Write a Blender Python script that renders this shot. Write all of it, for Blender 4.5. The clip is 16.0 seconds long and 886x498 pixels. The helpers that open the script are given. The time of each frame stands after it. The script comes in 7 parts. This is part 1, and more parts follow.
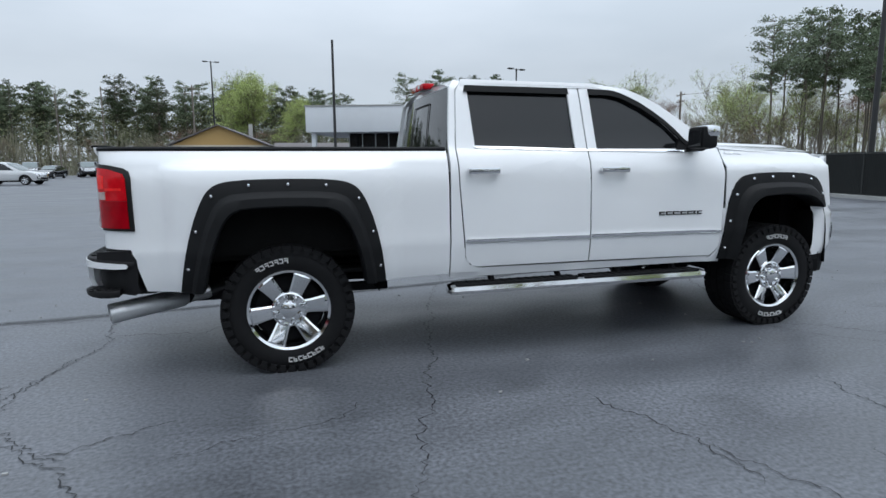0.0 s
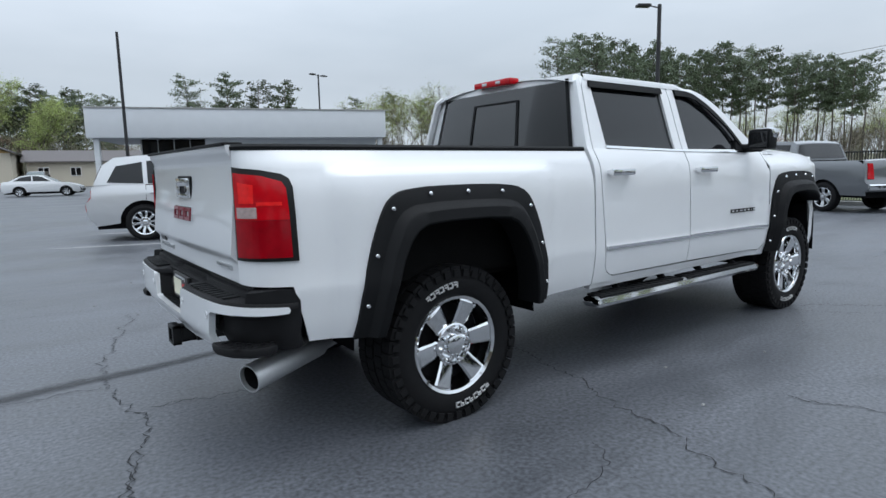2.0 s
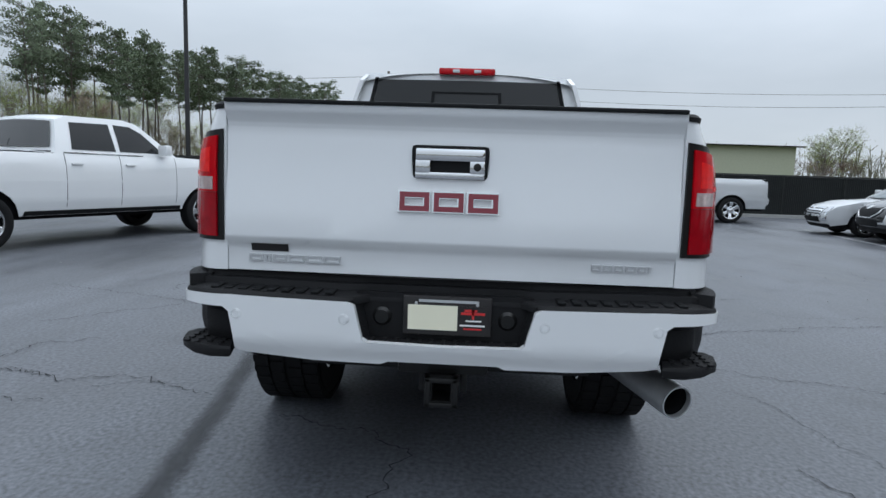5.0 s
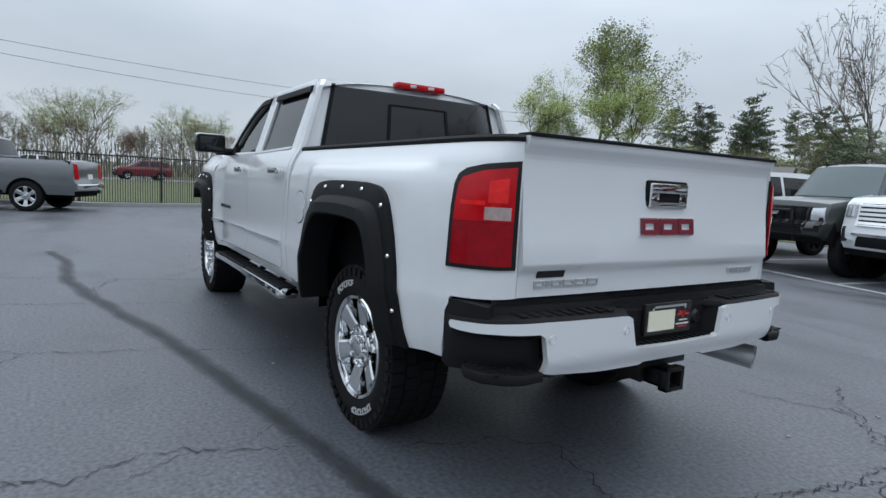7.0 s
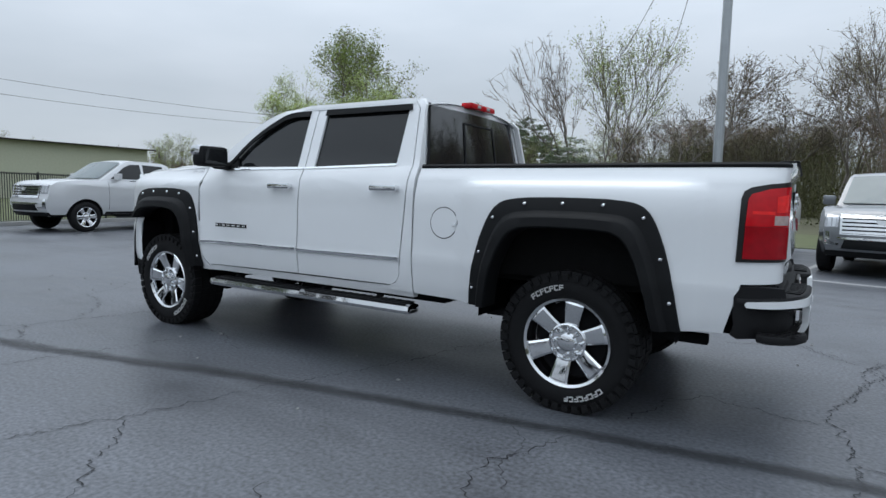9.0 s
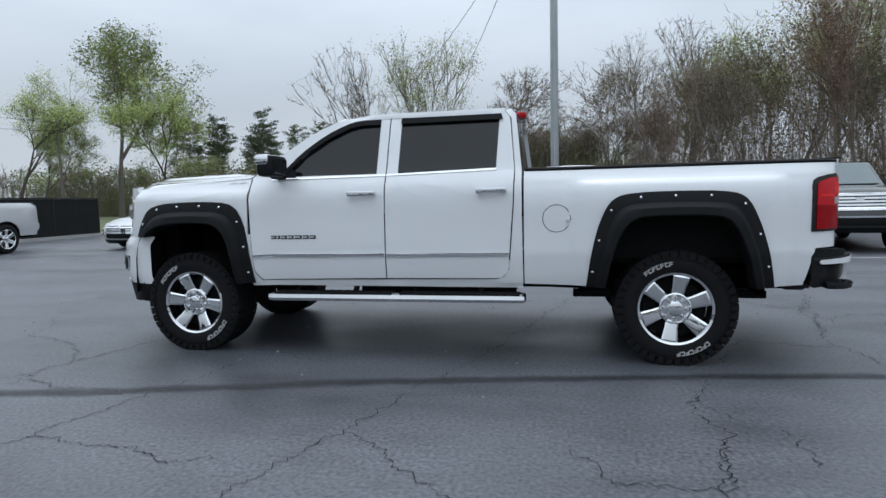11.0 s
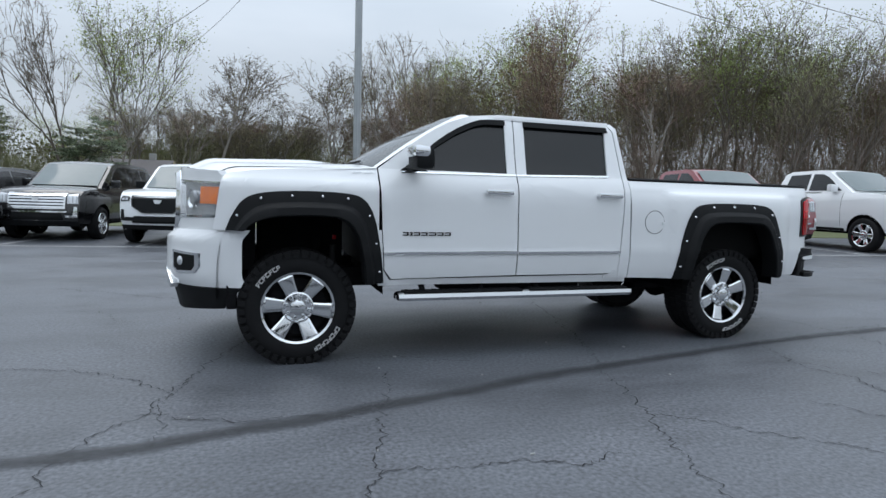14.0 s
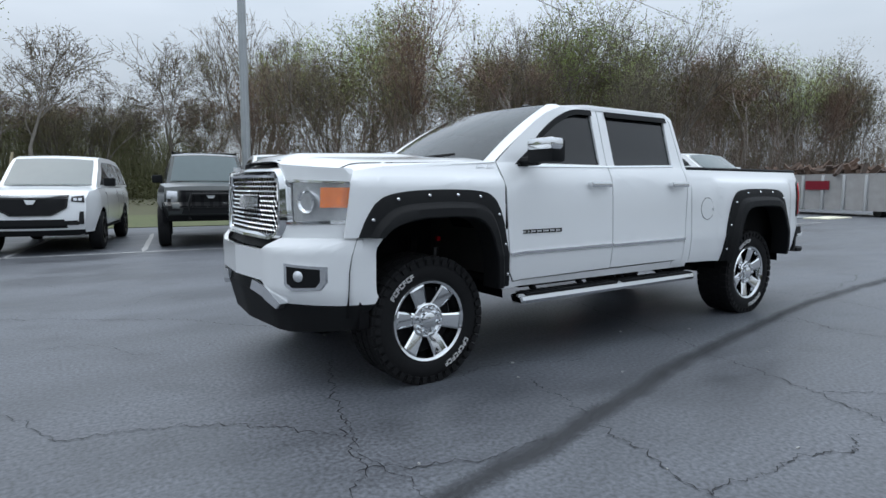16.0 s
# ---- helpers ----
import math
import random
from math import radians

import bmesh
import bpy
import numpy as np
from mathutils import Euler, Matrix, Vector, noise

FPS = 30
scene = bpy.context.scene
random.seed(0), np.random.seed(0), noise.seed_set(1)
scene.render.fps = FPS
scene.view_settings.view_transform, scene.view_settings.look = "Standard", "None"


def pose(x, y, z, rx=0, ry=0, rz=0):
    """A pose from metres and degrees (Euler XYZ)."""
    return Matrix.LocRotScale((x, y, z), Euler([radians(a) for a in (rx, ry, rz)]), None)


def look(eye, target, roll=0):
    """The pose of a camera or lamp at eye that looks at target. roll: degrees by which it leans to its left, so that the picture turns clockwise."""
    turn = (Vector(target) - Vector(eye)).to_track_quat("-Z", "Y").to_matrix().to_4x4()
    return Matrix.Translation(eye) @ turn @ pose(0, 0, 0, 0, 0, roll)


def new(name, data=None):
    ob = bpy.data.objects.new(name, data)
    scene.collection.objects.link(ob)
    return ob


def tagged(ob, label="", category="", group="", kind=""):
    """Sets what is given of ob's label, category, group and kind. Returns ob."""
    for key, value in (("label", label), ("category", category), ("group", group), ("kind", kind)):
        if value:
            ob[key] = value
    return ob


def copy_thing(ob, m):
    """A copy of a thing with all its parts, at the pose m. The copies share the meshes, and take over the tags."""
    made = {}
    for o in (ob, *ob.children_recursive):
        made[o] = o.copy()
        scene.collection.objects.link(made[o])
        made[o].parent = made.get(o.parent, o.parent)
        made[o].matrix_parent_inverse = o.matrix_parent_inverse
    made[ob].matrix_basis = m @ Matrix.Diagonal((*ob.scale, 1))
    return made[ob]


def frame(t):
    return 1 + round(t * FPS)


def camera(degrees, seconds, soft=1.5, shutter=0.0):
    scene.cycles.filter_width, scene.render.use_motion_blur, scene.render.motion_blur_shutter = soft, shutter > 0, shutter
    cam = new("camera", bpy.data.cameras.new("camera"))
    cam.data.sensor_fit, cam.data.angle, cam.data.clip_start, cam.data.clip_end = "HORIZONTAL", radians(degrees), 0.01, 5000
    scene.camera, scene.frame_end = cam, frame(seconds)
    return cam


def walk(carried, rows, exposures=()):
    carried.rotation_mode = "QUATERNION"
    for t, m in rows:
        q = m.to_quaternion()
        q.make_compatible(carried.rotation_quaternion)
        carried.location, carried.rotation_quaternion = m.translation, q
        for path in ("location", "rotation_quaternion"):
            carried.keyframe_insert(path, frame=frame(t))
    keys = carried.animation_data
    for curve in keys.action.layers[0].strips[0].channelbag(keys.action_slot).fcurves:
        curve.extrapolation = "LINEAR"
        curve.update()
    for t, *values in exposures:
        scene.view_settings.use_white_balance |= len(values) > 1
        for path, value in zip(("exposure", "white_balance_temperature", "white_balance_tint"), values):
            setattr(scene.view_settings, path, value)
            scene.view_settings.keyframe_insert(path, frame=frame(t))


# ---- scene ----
cam = camera(74.31, 16.0)
# seconds, eye x y z, yaw, pitch, roll
ROWS = [
    (0.0, -0.059, -4.814, 1.358, -16.04, -8.29, 0.39),
    (0.5, -0.572, -4.574, 1.366, -20.51, -8.58, 0.41),
    (1.0, -1.057, -4.197, 1.378, -25.67, -8.62, 0.54),
    (1.5, -1.493, -3.836, 1.366, -31.02, -7.88, 0.69),
    (2.0, -1.855, -3.356, 1.352, -36.70, -7.81, 1.11),
    (2.5, -2.206, -2.876, 1.334, -43.51, -7.59, 1.62),
    (3.0, -2.474, -2.338, 1.324, -51.19, -7.92, 1.82),
    (3.5, -2.730, -1.796, 1.307, -59.13, -7.50, 1.07),
    (4.0, -2.912, -1.239, 1.281, -68.22, -7.82, 0.07),
    (4.5, -3.096, -0.662, 1.257, -78.15, -7.64, -1.00),
    (5.0, -3.145, -0.090, 1.239, -86.82, -7.23, -1.93),
    (5.2, -3.142, 0.158, 1.254, -90.62, -7.18, -2.25),
    (7.3, -2.570, 2.542, 1.285, -126.65, -6.62, -2.83),
    (7.5, -2.447, 2.788, 1.260, -129.64, -6.72, -2.79),
    (8.0, -2.086, 3.290, 1.264, -136.88, -5.96, -2.25),
    (8.2, -1.892, 3.484, 1.283, -139.33, -5.75, -2.03),
    (10.3, 0.048, 5.072, 1.243, -161.96, -5.26, 0.48),
    (10.5, 0.259, 5.152, 1.249, -164.19, -5.28, 0.96),
    (11.0, 0.810, 5.397, 1.247, -168.61, -4.82, 1.30),
    (11.5, 1.408, 5.501, 1.253, -173.28, -5.16, 1.29),
    (12.0, 1.991, 5.609, 1.252, -178.23, -5.05, 0.87),
    (12.5, 2.574, 5.607, 1.247, -182.97, -5.49, 0.03),
    (13.0, 3.157, 5.577, 1.255, -188.33, -5.09, -0.77),
    (13.5, 3.711, 5.458, 1.255, -193.12, -5.21, -1.44),
    (14.0, 4.249, 5.301, 1.255, -198.33, -5.03, -1.62),
    (14.5, 4.711, 5.097, 1.251, -203.28, -5.70, -1.25),
    (15.0, 5.174, 4.809, 1.277, -206.90, -5.76, -0.92),
    (15.5, 5.602, 4.507, 1.293, -210.74, -5.66, -0.37),
    (16.0, 5.944, 4.106, 1.297, -214.26, -6.18, -0.11),
]
walk(cam, [(t, pose(x, y, z, 90 + p, r, w)) for t, x, y, z, w, p, r in ROWS], [(0.0, 0.10), (2.0, 0.09), (5.0, 0.03), (7.5, -0.05), (11.0, -0.07), (14.0, -0.02), (16.0, 0.0)])


# ==== world, sun, exposure
world = bpy.data.worlds.new("overcast")
scene.world = world
world.use_nodes = True
wn, wl = world.node_tree.nodes, world.node_tree.links
wn.clear()
w_out = wn.new("ShaderNodeOutputWorld")
w_bg = wn.new("ShaderNodeBackground")
w_sky = wn.new("ShaderNodeTexSky")
w_sky.sky_type, w_sky.sun_disc = "NISHITA", False
w_sky.sun_elevation, w_sky.sun_rotation = radians(52), radians(160)
w_coord = wn.new("ShaderNodeTexCoord")
w_map = wn.new("ShaderNodeMapping")
w_map.inputs["Scale"].default_value = (1.0, 1.0, 3.2)
w_noise = wn.new("ShaderNodeTexNoise")
w_noise.inputs["Scale"].default_value, w_noise.inputs["Detail"].default_value = 2.2, 5.0
w_ramp = wn.new("ShaderNodeValToRGB")
w_ramp.color_ramp.elements[0].position, w_ramp.color_ramp.elements[1].position = 0.33, 0.68
w_ramp.color_ramp.elements[0].color = (0.455, 0.52, 0.592, 1)
w_ramp.color_ramp.elements[1].color = (0.545, 0.608, 0.685, 1)
w_scale = wn.new("ShaderNodeVectorMath")
w_scale.operation = "SCALE"
w_scale.inputs["Scale"].default_value = 0.10
w_mix = wn.new("ShaderNodeMixRGB")
w_mix.inputs["Fac"].default_value = 0.93
wl.new(w_coord.outputs["Generated"], w_map.inputs["Vector"])
wl.new(w_map.outputs["Vector"], w_noise.inputs["Vector"])
wl.new(w_noise.outputs["Fac"], w_ramp.inputs["Fac"])
wl.new(w_sky.outputs["Color"], w_scale.inputs[0])
wl.new(w_scale.outputs["Vector"], w_mix.inputs["Color1"])
wl.new(w_ramp.outputs["Color"], w_mix.inputs["Color2"])
w_sep = wn.new("ShaderNodeSeparateXYZ")
wl.new(w_coord.outputs["Generated"], w_sep.inputs["Vector"])
w_zen = wn.new("ShaderNodeMapRange")
w_zen.inputs["From Min"].default_value, w_zen.inputs["From Max"].default_value = 0.15, 1.0
w_zen.inputs["To Min"].default_value, w_zen.inputs["To Max"].default_value = 0.93, 2.85
wl.new(w_sep.outputs["Z"], w_zen.inputs["Value"])
w_mul = wn.new("ShaderNodeVectorMath")
w_mul.operation = "SCALE"
wl.new(w_mix.outputs["Color"], w_mul.inputs[0])
wl.new(w_zen.outputs["Result"], w_mul.inputs["Scale"])
wl.new(w_mul.outputs["Vector"], w_bg.inputs["Color"])
w_bg.inputs["Strength"].default_value = 1.185
wl.new(w_bg.outputs["Background"], w_out.inputs["Surface"])
sun_data = bpy.data.lights.new("sun", "SUN")
sun_data.energy, sun_data.angle, sun_data.color = 0.7, radians(40), (1.0, 0.97, 0.93)
sun = new("sun", sun_data)
sun.matrix_world = look((0, 0, 30), (-6, 9, 0))
scene.view_settings.exposure = 0.0


# ==== materials
def material(name, color, rough=0.5, metal=0.0, coat=0.0, vary=0.12, scale=6.0, bump=0.0, bump_scale=60.0, color2=None, island=False, alpha=1.0, emit=0.0):
    m = bpy.data.materials.new(name)
    m.use_nodes = True
    n, l = m.node_tree.nodes, m.node_tree.links
    b = n["Principled BSDF"]
    b.inputs["Roughness"].default_value, b.inputs["Metallic"].default_value = rough, metal
    b.inputs["Coat Weight"].default_value, b.inputs["Coat Roughness"].default_value = coat, 0.04
    tc = n.new("ShaderNodeTexCoord")
    no = n.new("ShaderNodeTexNoise")
    no.inputs["Scale"].default_value, no.inputs["Detail"].default_value = scale, 6.0
    l.new(tc.outputs["Object"], no.inputs["Vector"])
    mix = n.new("ShaderNodeMixRGB")
    c = Vector(color)
    mix.inputs["Color1"].default_value = (*(c * (1 - vary)), 1)
    mix.inputs["Color2"].default_value = (*(Vector(color2) if color2 else c * (1 + vary)), 1)
    if island:
        ge = n.new("ShaderNodeNewGeometry")
        add = n.new("ShaderNodeMath")
        add.operation = "MULTIPLY_ADD"
        add.inputs[1].default_value, add.inputs[2].default_value = 0.6, 0.0
        l.new(ge.outputs["Random Per Island"], add.inputs[0])
        ad2 = n.new("ShaderNodeMath")
        ad2.operation = "MULTIPLY_ADD"
        ad2.inputs[1].default_value = 0.5
        l.new(no.outputs["Fac"], ad2.inputs[0])
        l.new(add.outputs[0], ad2.inputs[2])
        l.new(ad2.outputs[0], mix.inputs["Fac"])
    else:
        l.new(no.outputs["Fac"], mix.inputs["Fac"])
    l.new(mix.outputs["Color"], b.inputs["Base Color"])
    if bump:
        nb = n.new("ShaderNodeTexNoise")
        nb.inputs["Scale"].default_value, nb.inputs["Detail"].default_value = bump_scale, 8.0
        l.new(tc.outputs["Object"], nb.inputs["Vector"])
        bp = n.new("ShaderNodeBump")
        bp.inputs["Strength"].default_value, bp.inputs["Distance"].default_value = bump, 0.01
        l.new(nb.outputs["Fac"], bp.inputs["Height"])
        l.new(bp.outputs["Normal"], b.inputs["Normal"])
    if alpha < 1:
        b.inputs["Alpha"].default_value = alpha
    if emit:
        l.new(mix.outputs["Color"], b.inputs["Emission Color"])
        b.inputs["Emission Strength"].default_value = emit
    return m


def glass(name, color, rough=0.02, trans=0.5):
    m = material(name, color, rough, vary=0.05)
    b = m.node_tree.nodes["Principled BSDF"]
    b.inputs["Transmission Weight"].default_value = trans
    b.inputs["IOR"].default_value = 1.45
    return m


def paint(name, color, metal=0.0, rough=0.28):
    return material(name, color, rough, metal, coat=1.0, vary=0.025, scale=1.5, bump=0.01, bump_scale=300)


M_WHITE = paint("white_paint", (0.755, 0.768, 0.778))
M_SILVER = paint("silver_paint", (0.60, 0.61, 0.62), 0.25)
M_GREY = paint("grey_paint", (0.17, 0.18, 0.19), 0.5)
M_BLACK = paint("black_paint", (0.005, 0.005, 0.006), 0.0, 0.18)
M_RED = paint("red_paint", (0.20, 0.012, 0.02), 0.2)
M_GREEN = paint("dark_green_grey_paint", (0.024, 0.029, 0.027), 0.3)
M_GLASS = glass("tinted_glass", (0.010, 0.011, 0.012), 0.03, 0.05)
M_SHIELD = glass("windscreen_glass", (0.035, 0.042, 0.044), 0.03, 0.35)
# parked cars' windscreens: the sky's reflection is put into a pale grey-green base
M_SKYGLASS = glass("sky_pale_windscreen_glass", (0.15, 0.185, 0.19), 0.04, 0.15)
M_CHROME = material("chrome", (0.78, 0.79, 0.80), 0.07, 1.0, vary=0.04)
M_STEEL = material("brushed_stainless", (0.62, 0.63, 0.64), 0.42, 0.75, vary=0.08, scale=40)
M_BLKMET = material("black_metal", (0.02, 0.02, 0.02), 0.35, 0.6)
M_ALLOY = material("alloy", (0.55, 0.56, 0.57), 0.22, 1.0, vary=0.06)
M_RUBBER = material("rubber", (0.0085, 0.0086, 0.0094), 0.75, vary=0.25, scale=25, bump=0.15, bump_scale=180)
M_PLASTIC = material("black_plastic", (0.0055, 0.006, 0.0068), 0.62, vary=0.15, scale=20, bump=0.12, bump_scale=500)
M_BUMPBLK = material("bumper_black", (0.009, 0.009, 0.010), 0.6, vary=0.2, scale=20, bump=0.2, bump_scale=400)
M_DARK = material("dark_underbody", (0.010, 0.010, 0.011), 0.8, vary=0.4, scale=8)
M_LINER = material("wheel_liner", (0.006, 0.006, 0.007), 0.85, vary=0.3)
M_TAIL = material("tail_lens_red", (0.50, 0.003, 0.009), 0.14, coat=0.25, vary=0.35, scale=22)
M_TAILD = material("tail_lens_dark_red", (0.29, 0.0015, 0.007), 0.14, coat=0.25, vary=0.4, scale=22)
M_TAILB = material("tail_lens_bright_red", (0.80, 0.016, 0.016), 0.25, coat=0.25, vary=0.3, scale=40)
M_LENS = material("clear_lens", (0.7, 0.72, 0.73), 0.03, coat=1.0, alpha=0.08)
M_REFL = material("lamp_reflector", (0.60, 0.62, 0.64), 0.18, 0.45, coat=0.8, vary=0.3, scale=35)
M_LAMPIN = material("headlight_interior", (0.52, 0.53, 0.55), 0.20, 0.7, vary=0.35, scale=30)
M_AMBER = material("amber_lens", (0.90, 0.20, 0.008), 0.12, coat=1.0, vary=0.15, scale=20)
M_LETTER = material("white_rubber_letter", (0.62, 0.62, 0.62), 0.7)
M_BADGE = material("badge_red", (0.20, 0.010, 0.025), 0.3, coat=0.6)
M_PLATE = material("plate_cream", (0.80, 0.77, 0.60), 0.5, vary=0.05)
M_PLATEK = material("plate_black", (0.015, 0.013, 0.013), 0.4)
M_PLATER = material("plate_red", (0.55, 0.03, 0.03), 0.4)
M_PLATEW = material("plate_white", (0.75, 0.74, 0.72), 0.5)
for _m in (M_PLASTIC, M_BUMPBLK, M_LINER, M_DARK, M_RUBBER, M_TAIL, M_TAILD, M_TAILB):
    _m.node_tree.nodes["Principled BSDF"].inputs["Specular IOR Level"].default_value = 0.20
for _m in (M_LINER, M_DARK):
    _m.node_tree.nodes["Principled BSDF"].inputs["Specular IOR Level"].default_value = 0.06
M_CLEAR = material("reversing_lens", (0.50, 0.38, 0.36), 0.15, 0.3, coat=1.0, vary=0.4, scale=60)
M_BEDLINER = material("bed_liner", (0.009, 0.009, 0.009), 0.8, bump=0.4, bump_scale=90)
M_BEDLINER.node_tree.nodes["Principled BSDF"].inputs["Specular IOR Level"].default_value = 0.06


# ==== mesh helpers
def part(name, bm, mat, parent=None, label="", sharp=35):
    bmesh.ops.recalc_face_normals(bm, faces=bm.faces[:])
    me = bpy.data.meshes.new(name)
    bm.to_mesh(me)
    bm.free()
    me.materials.append(mat)
    if sharp:
        me.polygons.foreach_set("use_smooth", [True] * len(me.polygons))
        me.set_sharp_from_angle(angle=radians(sharp))
    ob = new(name, me)
    if parent:
        ob.parent = parent
    if label:
        ob["label"] = label
    return ob


def thing(name, label, category, m=None, group="", kind=""):
    ob = new(name)
    ob.empty_display_size = 0.2
    if m:
        ob.matrix_world = m
    return tagged(ob, label, category, group, kind)


def box(bm, x0, x1, y0, y1, z0, z1, bev=0.0, m=None):
    b = bmesh.new()
    bmesh.ops.create_cube(b, size=1.0)
    for v in b.verts:
        v.co = Vector(((x0 + x1) / 2 + v.co.x * (x1 - x0), (y0 + y1) / 2 + v.co.y * (y1 - y0), (z0 + z1) / 2 + v.co.z * (z1 - z0)))
    if bev:
        bmesh.ops.bevel(b, geom=b.edges[:], offset=bev, segments=2, affect="EDGES", profile=0.6)
    if m:
        b.transform(m)
    merge(bm, b)
    return bm


def merge(bm, b):
    vs = {v: bm.verts.new(v.co) for v in b.verts}
    for f in b.faces:
        bm.faces.new([vs[v] for v in f.verts])
    b.free()


def sheet(bm, outline, mapf, h0=-0.012, h1=0.0, du=0.12, dv=0.08, us=(), vs=()):
    """A curved plate: an outline in two coordinates, cut into small faces and laid on mapf(u, v, height)."""
    b = bmesh.new()
    f = b.faces.new([b.verts.new((u, 0, v)) for u, v in outline])
    f.normal_update()
    bmesh.ops.triangulate(b, faces=[f], ngon_method="EAR_CLIP")
    u0, u1 = min(p[0] for p in outline), max(p[0] for p in outline)
    v0, v1 = min(p[1] for p in outline), max(p[1] for p in outline)
    for u in [*np.arange(math.floor(u0 / du) * du, u1, du), *us]:
        if u0 < u < u1:
            bmesh.ops.bisect_plane(b, geom=b.verts[:] + b.edges[:] + b.faces[:], plane_co=(float(u), 0, 0), plane_no=(1, 0, 0), dist=1e-4)
    for v in [*np.arange(math.floor(v0 / dv) * dv, v1, dv), *vs]:
        if v0 < v < v1:
            bmesh.ops.bisect_plane(b, geom=b.verts[:] + b.edges[:] + b.faces[:], plane_co=(0, 0, float(v)), plane_no=(0, 0, 1), dist=1e-4)
    uv = [(v, v.co.x, v.co.z) for v in b.verts]
    for v, x, z in uv:
        v.co = Vector(mapf(x, z, h0))
    low = {tuple(round(c, 6) for c in v.co): (x, z) for v, x, z in uv}
    r = bmesh.ops.extrude_face_region(b, geom=b.faces[:])
    for g in r["geom"]:
        if isinstance(g, bmesh.types.BMVert):
            x, z = low[tuple(round(c, 6) for c in g.co)]
            g.co = Vector(mapf(x, z, h1))
    merge(bm, b)
    return bm


def grid(bm, nu, nv, f):
    vs = [[bm.verts.new(f(i / nu, j / nv)) for j in range(nv + 1)] for i in range(nu + 1)]
    for i in range(nu):
        for j in range(nv):
            bm.faces.new((vs[i][j], vs[i + 1][j], vs[i + 1][j + 1], vs[i][j + 1]))
    return bm


def tube(bm, pts, radii, n=8, caps=True):
    rings = []
    for i, p in enumerate(pts):
        p = Vector(p)
        d = (Vector(pts[min(i + 1, len(pts) - 1)]) - Vector(pts[max(i - 1, 0)])).normalized()
        a = d.orthogonal().normalized() if abs(d.z) > 0.95 else d.cross(Vector((0, 0, 1))).normalized()
        c = d.cross(a)
        r = radii[i] if isinstance(radii, (list, tuple)) else radii
        rings.append([bm.verts.new(p + a * r * math.cos(2 * math.pi * k / n) + c * r * math.sin(2 * math.pi * k / n)) for k in range(n)])
    for q, s in zip(rings, rings[1:]):
        for k in range(n):
            bm.faces.new((q[k], q[(k + 1) % n], s[(k + 1) % n], s[k]))
    if caps:
        bm.faces.new(rings[0])
        bm.faces.new(rings[-1][::-1])
    return bm


def lathe(bm, prof, n=48, m=None, closed=False):
    """prof: (radius, y); turned round the y axis."""
    rings = []
    for r, y in prof:
        rings.append([bm.verts.new((r * math.cos(2 * math.pi * k / n), y, r * math.sin(2 * math.pi * k / n))) for k in range(n)])
    pairs = list(zip(rings, rings[1:])) + ([(rings[-1], rings[0])] if closed else [])
    for q, s in pairs:
        for k in range(n):
            bm.faces.new((q[k], q[(k + 1) % n], s[(k + 1) % n], s[k]))
    if m:
        bmesh.ops.transform(bm, matrix=m, verts=[v for r in rings for v in r])
    return bm


def lerp(tab, x):
    return float(np.interp(x, [p[0] for p in tab], [p[1] for p in tab]))


def soft(x, a, b):
    t = min(max((x - a) / (b - a), 0), 1)
    return t * t * (3 - 2 * t)


def arc(cx, cz, r, a0, a1, n=6, rz=None):
    return [(cx + r * math.cos(radians(a0 + (a1 - a0) * i / n)), cz + (rz or r) * math.sin(radians(a0 + (a1 - a0) * i / n))) for i in range(n + 1)]


def resample(pts, n):
    p = np.array(pts, float)
    d = np.concatenate([[0], np.cumsum(np.hypot(*np.diff(p, axis=0).T))])
    t = np.linspace(0, d[-1], n)
    return [(float(np.interp(k, d, p[:, 0])), float(np.interp(k, d, p[:, 1]))) for k in t]


def rounded(pts, it=2):
    """Corner cutting of an open line."""
    for _ in range(it):
        q = [pts[0]]
        for a, b in zip(pts, pts[1:]):
            q += [(a[0] * 0.75 + b[0] * 0.25, a[1] * 0.75 + b[1] * 0.25), (a[0] * 0.25 + b[0] * 0.75, a[1] * 0.25 + b[1] * 0.75)]
        pts = q + [pts[-1]]
    return pts


